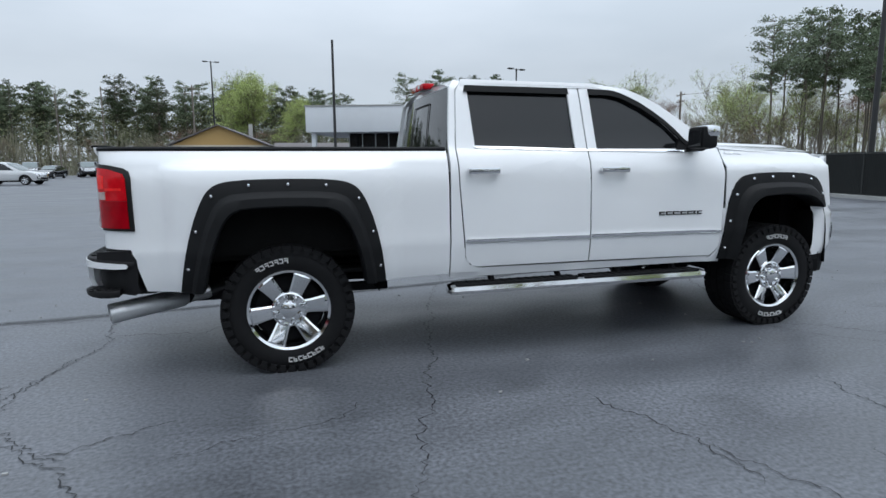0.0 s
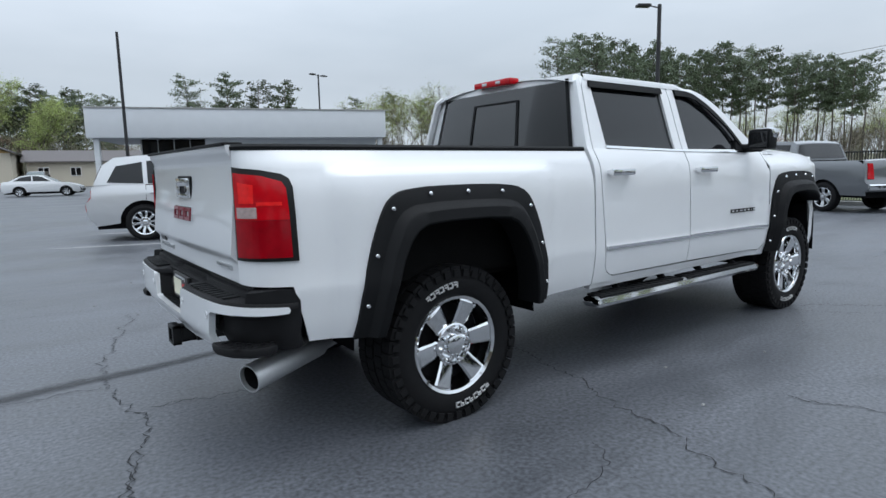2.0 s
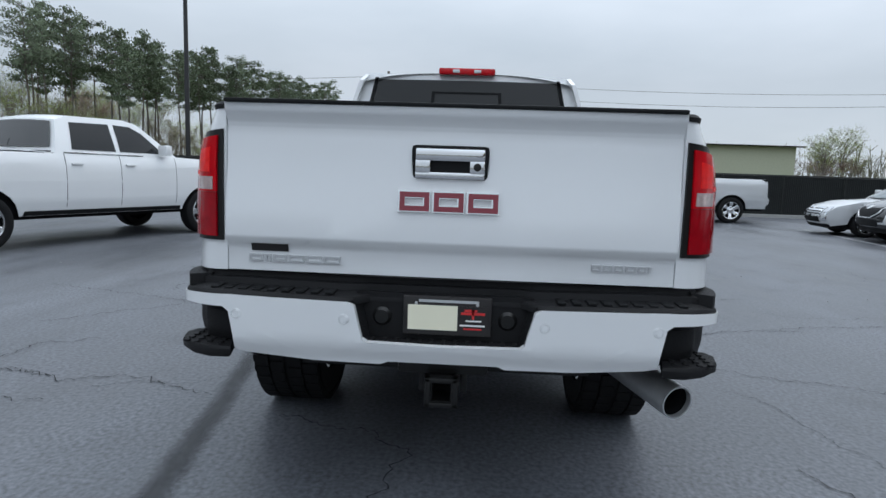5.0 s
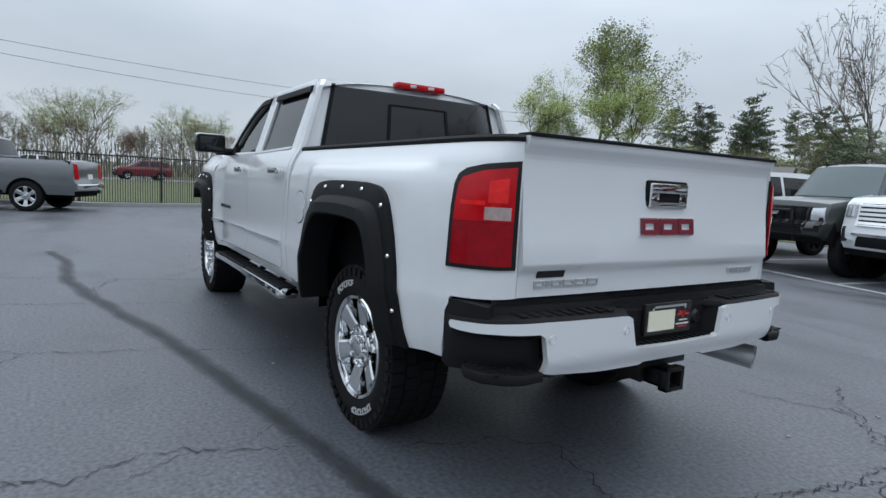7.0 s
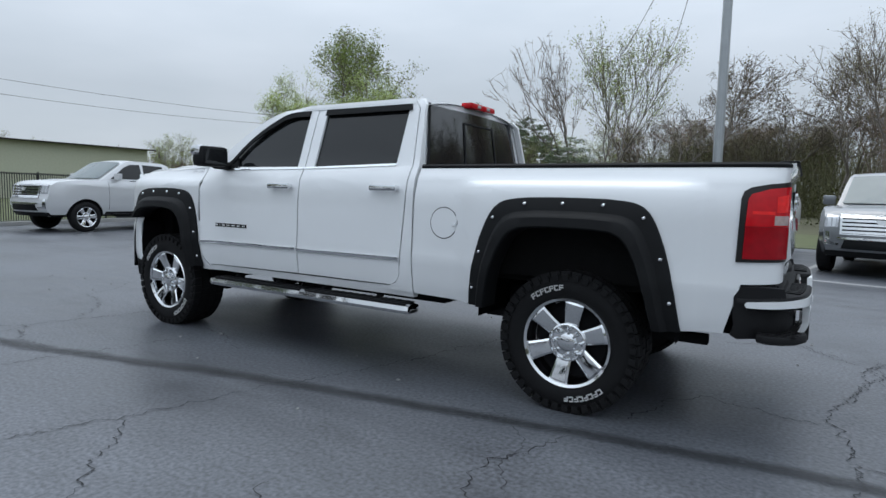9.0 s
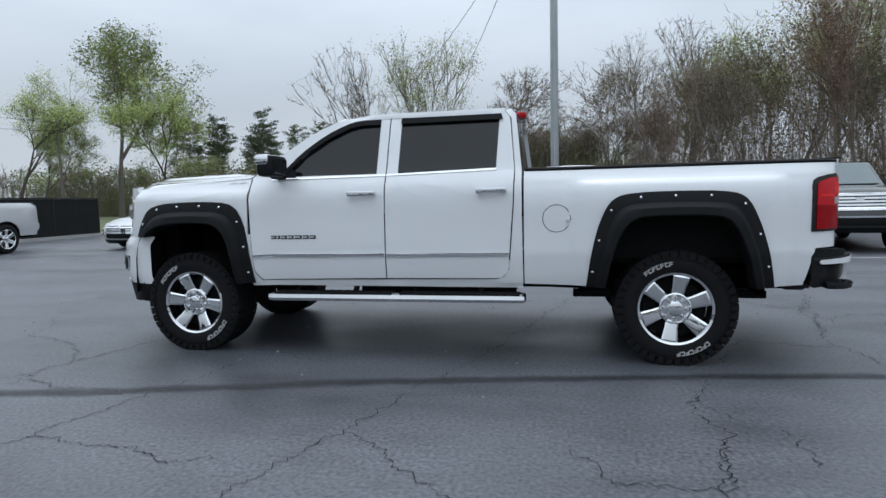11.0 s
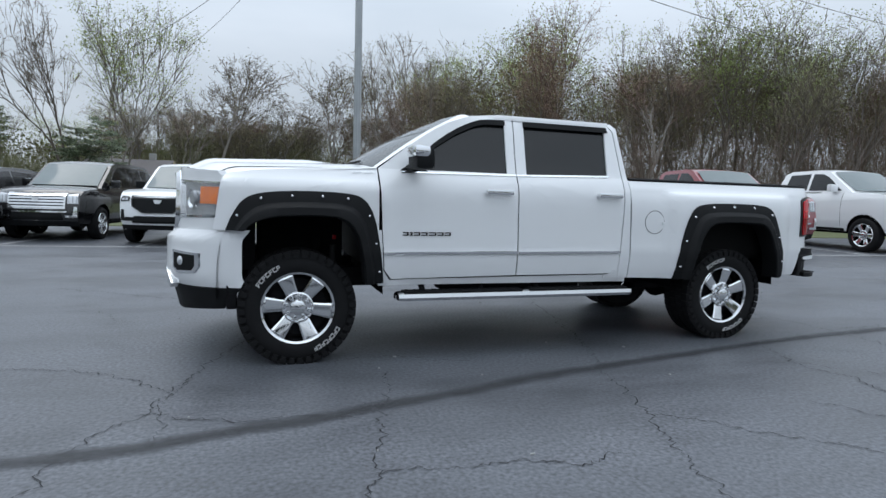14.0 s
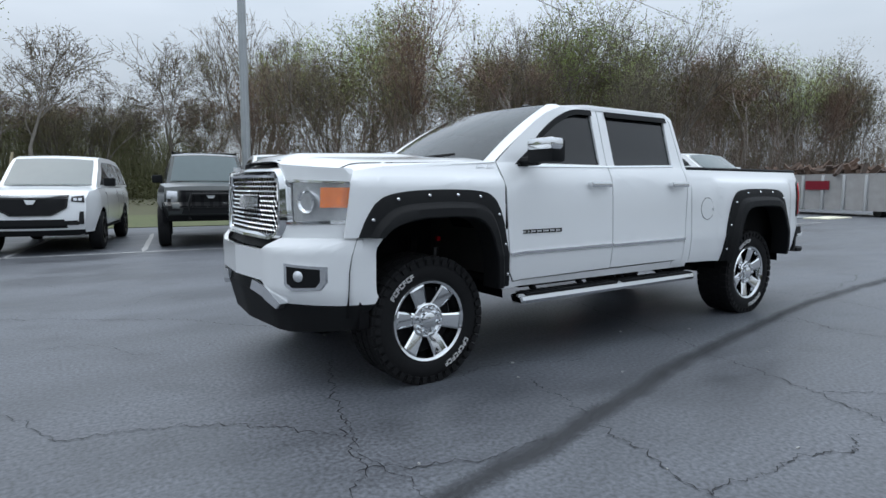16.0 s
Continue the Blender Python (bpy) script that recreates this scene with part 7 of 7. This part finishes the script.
M_LEAFB = material("bud_leaf", (0.25, 0.205, 0.12), 0.85, color2=(0.28, 0.29, 0.12), vary=0.2, scale=1.0, island=True)
M_LEAFR = material("red_bud", (0.26, 0.155, 0.115), 0.85, color2=(0.28, 0.20, 0.12), vary=0.2, scale=1.0, island=True)
M_NEEDLE = material("pine_needles", (0.055, 0.082, 0.045), 0.85, color2=(0.125, 0.16, 0.09), vary=0.2, scale=1.5, island=True)


def mesh_part(name, verts, faces, mt, parent, label="", kind=""):
    me = bpy.data.meshes.new(name)
    me.from_pydata(verts, [], faces)
    me.materials.append(mt)
    ob = new(name, me)
    ob.parent = parent
    if label:
        ob["label"] = label
    if kind:
        ob["kind"] = kind
    return ob


def stick(V, F, a, b, ra, rb, n=5):
    d = (b - a)
    o = d.orthogonal().normalized()
    c = d.normalized().cross(o)
    k = len(V)
    for p, r in ((a, ra), (b, rb)):
        for j in range(n):
            t = 2 * math.pi * j / n
            V.append(p + (o * math.cos(t) + c * math.sin(t)) * r)
    for j in range(n):
        F.append((k + j, k + (j + 1) % n, k + n + (j + 1) % n, k + n + j))


def blade(V, F, a, b, ra, rb):
    o = (b - a).orthogonal().normalized()
    o = Matrix.Rotation(hash((round(a.x, 3), round(a.y, 3))) % 7 * 0.9, 3, (b - a).normalized()) @ o
    k = len(V)
    V.extend((a - o * ra, a + o * ra, b + o * rb, b - o * rb))
    F.append((k, k + 1, k + 2, k + 3))


def leaf(V, F, p, s, rnd):
    a = Vector((rnd.gauss(0, 1), rnd.gauss(0, 1), rnd.gauss(0, 1))).normalized()
    b = a.orthogonal().normalized() * s * rnd.uniform(0.5, 0.9)
    a = a * s
    k = len(V)
    V.extend((p - a, p + b, p + a, p - b))
    F.append((k, k + 1, k + 2, k + 3))


def broadleaf(seed, H, spread, leaves, lsize, twig_mat, leaf_mat, bark, depth=5, trunks=1, bare=0.25, label="", twig_r=0.010, low=0.3):
    rnd = random.Random(seed)
    root = thing("tree", label, "tree")
    VT, FT, VW, FW, VL, FL_ = [], [], [], [], [], []
    tips = []

    def grow(p, d, ln, r, lev):
        seg = 3 if lev < 3 else 2
        q = p
        for k in range(seg):
            d = (d + Vector((rnd.gauss(0, 0.11), rnd.gauss(0, 0.11), 0.05 + rnd.gauss(0, 0.06)))).normalized()
            e = q + d * ln / seg
            r2 = r * (1 - 0.42 * (k + 1) / seg)
            if r > 0.03:
                stick(VT, FT, q, e, r * (1 - 0.42 * k / seg), r2, 6 if lev < 1 else 4 if lev < 2 else 3)
            else:
                blade(VW, FW, q, e, max(r, twig_r) * 1.2, max(r2, twig_r * 0.8) * 1.2)
            if lev >= 1 and rnd.random() < 0.75 and lev < depth:
                side(e, d, ln * rnd.uniform(0.45, 0.75), r2 * 0.6, lev + 1)
            q = e
        if lev < depth:
            for _ in range(2 if rnd.random() < 0.7 else 3):
                side(q, d, ln * rnd.uniform(0.62, 0.86), r * 0.56, lev + 1, 0.5)
        else:
            tips.append(q)
            for _ in range(3):
                t = q + Vector((rnd.gauss(0, 1), rnd.gauss(0, 1), rnd.gauss(0.5, 0.8))).normalized() * rnd.uniform(0.2, 0.55) * H / 12
                blade(VW, FW, q, t, twig_r, twig_r * 0.6)
                tips.append(t)

    def side(p, d, ln, r, lev, sp=0.75):
        o = Vector((rnd.gauss(0, 1), rnd.gauss(0, 1), rnd.gauss(0, 0.5)))
        o = (o - d * o.dot(d)).normalized()
        grow(p, (d + o * sp * spread * rnd.uniform(0.6, 1.3)).normalized(), ln, r, lev)
    for k in range(trunks):
        a = rnd.uniform(0, 6.28)
        grow(Vector((0.12 * trunks * math.cos(a) * (trunks > 1), 0.12 * trunks * math.sin(a) * (trunks > 1), -0.3)), Vector(((0.16 if trunks < 4 else 0.10) * math.cos(a) * (trunks > 1), (0.16 if trunks < 4 else 0.10) * math.sin(a) * (trunks > 1), 1)).normalized(), H * low, H * 0.015 / (trunks ** 0.6), 0)
    top = max(p.z for p in tips)
    f = H / top
    for lst in (VT, VW):
        for v in lst:
            v *= f
    for t in tips:
        t *= f
    per = max(1, int(leaves / max(len(tips), 1)))
    for t in tips:
        if rnd.random() < bare:
            continue
        for _ in range(per):
            leaf(VL, FL_, t + Vector((rnd.gauss(0, 0.19), rnd.gauss(0, 0.19), rnd.gauss(0, 0.16))) * H / 10, lsize * rnd.uniform(0.6, 1.3), rnd)
    mesh_part("trunk", VT, FT, bark, root, kind="stuff" if trunks > 1 else "")
    mesh_part("twig_crown", VW, FW, twig_mat, root, kind="stuff")
    if VL:
        mesh_part("crown", VL, FL_, leaf_mat, root, kind="stuff")
    return root, len(FT) + len(FW) + len(FL_)


def pine(seed, H, crown, n, label=""):
    rnd = random.Random(seed)
    root = thing("pine_tree", label, "tree")
    VT, FT, VL, FL_ = [], [], [], []
    lean = Vector((rnd.gauss(0, 0.02), rnd.gauss(0, 0.02), 1))
    P = [lean * (H * k / 8) + Vector((rnd.gauss(0, 0.05), rnd.gauss(0, 0.05), 0)) for k in range(9)]
    for k in range(8):
        stick(VT, FT, P[k], P[k + 1], H * 0.0125 * (1 - k / 8.5), H * 0.0125 * (1 - (k + 1) / 8.5), 7)
    for k in range(n):
        t = 1 - crown * (rnd.random() ** 0.8)
        p = lean * (H * t)
        a = rnd.uniform(0, 6.28)
        s = (t - (1 - crown)) / crown
        ln = H * 0.150 * (0.35 + 0.75 * math.sin(math.pi * min(s * 0.85 + 0.12, 1))) * rnd.uniform(0.5, 1.15)
        d = Vector((math.cos(a), math.sin(a), rnd.uniform(-0.05, 0.5)))
        e = p + d * ln
        stick(VT, FT, p, e, 0.05, 0.02, 3)
        for q in (0.55, 0.8, 1.0):
            c = p.lerp(e, q)
            for _ in range(17):
                leaf(VL, FL_, c + Vector((rnd.gauss(0, 0.30), rnd.gauss(0, 0.30), rnd.gauss(0.05, 0.14))) * H / 16, 0.12 * H / 16 * rnd.uniform(0.7, 1.4), rnd)
    mesh_part("trunk", VT, FT, M_BARK, root)
    mesh_part("crown", VL, FL_, M_NEEDLE, root, kind="stuff")
    return root


LAB = {"leafy": "broad tree in fresh light green spring leaf", "bare": "bare spreading tree with fine grey twigs", "bud": "slim woodland tree in olive-brown bud", "red": "slim woodland tree with reddish-brown buds", "dead": "dead forked tree with broken limbs", "green": "slim tree in pale green leaf"}
T_LEAFY = [broadleaf(s, 13, 0.75, 20000, 0.066, M_TWIG, M_LEAF, M_BARK, 5, 1, 0.25, LAB["leafy"])[0] for s in (11, 12)]
T_BARE = [broadleaf(s, 10.5, 1.0, 500, 0.05, M_TWIG, M_LEAFB, M_BARKG, 5, 1, 0.6, LAB["bare"], 0.012)[0] for s in (21, 22)]
T_BUD = [broadleaf(s, 11, 0.62, 6000, 0.034, M_TWIG, M_LEAFB, M_BARKG, 5, 1, 0.10, LAB["bud"], 0.008, 0.34)[0] for s in (31, 32, 33)]
T_RED = [broadleaf(s, 10.5, 0.62, 6000, 0.034, M_TWIGR, M_LEAFR, M_BARKG, 5, 1, 0.10, LAB["red"], 0.008, 0.34)[0] for s in (41, 42)]
T_GREEN = [broadleaf(s, 14, 0.6, 9000, 0.05, M_TWIG, M_LEAF, M_BARKG, 4, 3, 0.15, LAB["green"])[0] for s in (51, 52)]
T_DEAD = [broadleaf(s, 13, 0.55, 0, 0.05, M_TWIG, M_LEAFB, M_BARK, 4, 2, 1.0, LAB["dead"], 0.014)[0] for s in (61,)]
T_PINE = [pine(s, 18, c, n, "tall dark pine with a high crown") for s, c, n in ((71, 0.46, 62), (72, 0.38, 50), (73, 0.7, 90))]
used = set()


def plant(kind, x, y, h, base, rz, sx=1.0, z=-0.05, group=""):
    m = pose(x, y, z, 0, 0, rz)
    if kind in used:
        o = copy_thing(kind, m)
    else:
        o = kind
        used.add(kind)
        o.matrix_basis = m
    k = h / base
    o.scale = (k * sx, k * sx, k)
    if group:
        o["group"] = group
    return o


rt = random.Random(77)


def polar(cx, cy, bearing, d):
    return cx + d * math.sin(radians(bearing)), cy + d * math.cos(radians(bearing))


# woodland south of the parked cars
SOUTH = "woodland behind the parked cars"
for k in range(62):
    x = -64 + 59 * (k + rt.random()) / 62
    y = -30 - 0.10 * (x + 10) - rt.uniform(0, 15) + (6 if x < -12 else 0)
    r = rt.random()
    if r < 0.34:
        kind, hh, bs = (T_RED[k % 2], rt.uniform(9.0, 11.8), 10.5)
    elif r < 0.84:
        kind, hh, bs = (T_BUD[k % 3], rt.uniform(9.0, 12.0), 11)
    else:
        kind, hh, bs = (T_GREEN[k % 2], rt.uniform(11.0, 14.0), 14)
    plant(kind, x, y, hh * (1 + 0.20 * soft(-x, 14, 32)), bs, rt.uniform(0, 360), 1.0, group=SOUTH)
for x, y, h, q in ((-8.6, -47.7, 17.5, 0), (17.5, -50, 16.0, 1)):
    plant(T_DEAD[0], x, y, h, 13, 40 + 150 * q, 0.9, group=SOUTH)
for x, y, h, q in ((-10.5, -46, 14.0, 1), (14.7, -50.5, 17.0, 0), (-19.7, -46.9, 19.0, 1), (-27, -44, 13, 0)):
    plant(T_GREEN[q], x, y, h, 14, 90 * q, 1.0, group=SOUTH)
for x, y, h, q in ((6.1, -55.4, 15.0, 0), (-3.4, -52.8, 14.0, 1), (9.8, -58, 11.5, 1), (-31, -34, 15.5, 0), (-42, -33, 14.5, 1), (1.2, -58, 11.0, 0)):
    plant(T_BARE[q], x, y, h, 10.5, 60 * q + x * 13, 1.1, group=SOUTH)
for k in range(26):
    plant((T_BUD + T_RED)[k % 5], rt.uniform(-9, 17), -58 - rt.uniform(0, 14), rt.uniform(8.0, 11.0), 11, rt.uniform(0, 360), 1.35, group=SOUTH)
# south-east: leafy trees, low woods, far pines
for x, y, h, q in ((49.5, -52.3, 24.0, 0), (41.5, -50.0, 15.0, 1), (56.0, -45.5, 16.0, 1), (60, -52, 12.0, 0)):
    plant(T_LEAFY[q], x, y, h, 13, x * 31, 1.0, group=SOUTH)
for k in range(30):
    x, y = rt.uniform(14, 66), -60 - rt.uniform(0, 14)
    plant((T_BUD + T_GREEN)[k % 5], x, y, rt.uniform(5, 8.5), 12, rt.uniform(0, 360), 1.4, group=SOUTH)
for k in range(16):
    plant(T_PINE[k % 3], rt.uniform(24, 70), -82 - rt.uniform(0, 20), rt.uniform(12, 17), 18, rt.uniform(0, 360), group=SOUTH)
# east, beyond the road
EAST = "trees beyond the road"
for k in range(44):
    y = -60 + 95 * (k + rt.random()) / 44
    plant((T_GREEN + T_BUD + T_RED)[k % 7], 66 + rt.uniform(0, 22), y, rt.uniform(5.5, 9.0), 12.5, rt.uniform(0, 360), 1.5, group=EAST)
for k in range(34):
    d, b = rt.uniform(42, 58), 48.5 + 25.5 * (k + rt.random()) / 34
    x, y = polar(-2.0, -2.0, b, d)
    plant(T_PINE[k % 2], x, y, d * (0.220 - 0.070 * (b - 48.5) / 25.5) * rt.uniform(0.86, 1.0) + 1.3, 18, rt.uniform(0, 360), 0.80, group=EAST)
for k in range(16):
    x, y = polar(-2.0, -2.0, rt.uniform(35, 72), rt.uniform(40, 56))
    plant((T_BUD + T_GREEN)[k % 5], x, y, rt.uniform(3.0, 6.0), 12, rt.uniform(0, 360), 1.6, group=EAST)
# north: pines behind the building, green trees, a wall of pines farther on
NTH = "trees north of the car park"
for x, y, h in ((24.2, 102, 17.6), (27, 90, 16.3), (33, 95, 16.5), (36.5, 92, 16.5), (55, 88, 14.5), (60, 84, 14.0), (50, 92, 14)):
    plant(T_PINE[int(x) % 3], x, y, h, 18, x * 17, 1.0, group=NTH)
for k in range(34):
    x = 38 + 40 * rt.random()
    plant((T_GREEN + T_BUD + T_RED)[k % 7], x, 55 + rt.uniform(0, 30) - (x - 38) * 0.5, rt.uniform(8, 12), 12.5, rt.uniform(0, 360), 1.1, group=NTH)
for k in range(62):
    x = -75 + 92 * (k + rt.random()) / 62
    plant(T_PINE[(2, 0, 2)[k % 3]], x, 118 + rt.uniform(0, 26), rt.uniform(14.5, 19.0), 18, rt.uniform(0, 360), 1.0, group=NTH)
for x, y, h in ((-6.5, 112, 18), (-1.5, 110, 17.5), (-4, 116, 19.5), (2.5, 112, 14)):
    plant(T_LEAFY[int(h) % 2], x, y, h, 13, x * 40, 1.0, group=NTH)
for k in range(24):
    plant((T_BUD + T_RED)[k % 5], -60 + 80 * rt.random(), 108 + rt.uniform(0, 10), rt.uniform(5, 9), 11, rt.uniform(0, 360), 1.6, group=NTH)
def thicket(name, label, mt, n, place, seed, w=0.010):
    """Countless thin upright stems with side twigs."""
    rn = random.Random(seed)
    V, F = [], []
    for _ in range(n):
        x, y, h = place(rn)
        p = Vector((x, y, -0.05))
        d = Vector((rn.gauss(0, 0.10), rn.gauss(0, 0.10), 1)).normalized()
        for k in range(3):
            q = p + (d + Vector((rn.gauss(0, 0.10), rn.gauss(0, 0.10), 0))).normalized() * h / 3
            blade(V, F, p, q, w * (1.4 - 0.3 * k) * (0.6 + h / 10), w * (1.1 - 0.3 * k) * (0.6 + h / 10))
            if k:
                for _t in range(3):
                    e = p.lerp(q, rn.random())
                    blade(V, F, e, e + Vector((rn.gauss(0, 0.5), rn.gauss(0, 0.5), rn.uniform(0.3, 1.0))) * h * 0.13, w * 0.8, w * 0.4)
            p = q
    me = bpy.data.meshes.new(name)
    me.from_pydata(V, [], F)
    me.materials.append(mt)
    tagged(new(name, me), label, "undergrowth", kind="stuff")


def wood_edge(rn):
    x = rn.uniform(-66, -4)
    return x, -27.5 - 0.10 * (x + 10) - 16 * rn.random() ** 1.4 + (6 if x < -12 else 6 * soft(-x, 6, 12)), rn.uniform(2.5, 8.0)


def low_edge(rn):
    x = rn.uniform(-8, 72)
    return x, -57 - rn.uniform(0, 20), rn.uniform(3.0, 8.0) * (1 - 0.35 * soft(x, 10, 22))


def far_edge(rn):
    a = rn.uniform(0, 2 * math.pi)
    d = rn.uniform(98, 125)
    return d * math.sin(a), d * math.cos(a), rn.uniform(3.0, 8.0)


def canopy(name, label, mt, clumps, per, place, seed, size):
    """Clumps of buds and small leaves too many to count."""
    rn = random.Random(seed)
    V, F = [], []
    for _ in range(clumps):
        c, r = place(rn)
        for _k in range(per):
            leaf(V, F, Vector(c) + Vector((rn.gauss(0, r), rn.gauss(0, r), rn.gauss(0, r * 0.7))), size * rn.uniform(0.6, 1.5), rn)
    me = bpy.data.meshes.new(name)
    me.from_pydata(V, [], F)
    me.materials.append(mt)
    tagged(new(name, me), label, "undergrowth", kind="stuff")


def wood_mass(rn):
    x = rn.uniform(-68, -6)
    y = -30.5 - 0.10 * (x + 10) - 13 * rn.random() + (6 if x < -12 else 6 * soft(-x, 6, 12))
    top = 8.4 + 1.8 * soft(-x, 14, 32) + 1.6 * math.sin(x * 0.37) + 1.0 * math.sin(x * 1.1 + 2)
    return (x, y, 0.4 + top * rn.random() ** 0.8), 0.75


def shrub_line(rn):
    x = rn.uniform(-68, 8)
    y = -27.0 - 0.10 * (x + 10) - 2.5 * rn.random() + (6 if x < -12 else 6 * soft(-x, 6, 12) - 14 * soft(x, -6, 2))
    return (x, y, rn.uniform(0.1, 1.9)), 0.5


def far_mass(rn):
    x = rn.uniform(-10, 78)
    return (x, -62 - 14 * rn.random(), 0.3 + 6.2 * rn.random()), 0.9


canopy("undergrowth", "brown and olive budding branches of the wood", material("wood_buds", (0.20, 0.14, 0.10), 0.95, color2=(0.21, 0.205, 0.09), vary=0.2, scale=0.22, island=True), 1900, 56, wood_mass, 11, 0.062)
canopy("undergrowth", "low brown and green shrubs along the wood", material("shrub_leaf", (0.10, 0.085, 0.05), 0.95, color2=(0.12, 0.135, 0.045), vary=0.25, scale=0.3, island=True), 420, 40, shrub_line, 12, 0.07)
def north_mass(rn):
    x = rn.uniform(-80, 24)
    return (x, 114 + 24 * rn.random(), 0.5 + (10.5 + 1.5 * math.sin(x * 0.3)) * rn.random()), 1.3


canopy("undergrowth", "dark green lower growth of the far pine wood", material("north_leaf", (0.075, 0.085, 0.05), 0.95, color2=(0.14, 0.15, 0.075), vary=0.25, scale=0.12, island=True), 900, 44, north_mass, 14, 0.17)
canopy("undergrowth", "hazy olive-green low trees beyond the houses", material("far_leaf", (0.11, 0.10, 0.06), 0.95, color2=(0.17, 0.19, 0.075), vary=0.25, scale=0.15, island=True), 700, 40, far_mass, 13, 0.12)
thicket("undergrowth", "dense grey-brown saplings of the wood", M_TWIG, 3800, wood_edge, 1, 0.008)
thicket("undergrowth", "dense reddish-brown saplings of the wood", M_TWIGR, 2600, wood_edge, 2, 0.008)
thicket("undergrowth", "low olive-brown scrub below the trees", material("olive_scrub", (0.17, 0.17, 0.09), 0.95, vary=0.3, scale=1), 9000, low_edge, 3, 0.018)
thicket("undergrowth", "distant olive-brown woodland scrub", material("far_scrub", (0.17, 0.165, 0.12), 0.95, vary=0.3, scale=0.2), 7000, far_edge, 4, 0.06)
# low shrubs by the fence and cedars by the houses
for x, y, h in ((12.5, -35, 3.4), (14.0, -35.5, 3.0), (24, -34, 2.2)):
    plant(T_PINE[2], x, y, h * 1.6, 18, x * 50, 1.6, group=SOUTH)
for o in T_LEAFY + T_BARE + T_BUD + T_RED + T_GREEN + T_DEAD + T_PINE:
    if o not in used:
        plant(o, 70, 60, 12, 13, 0)
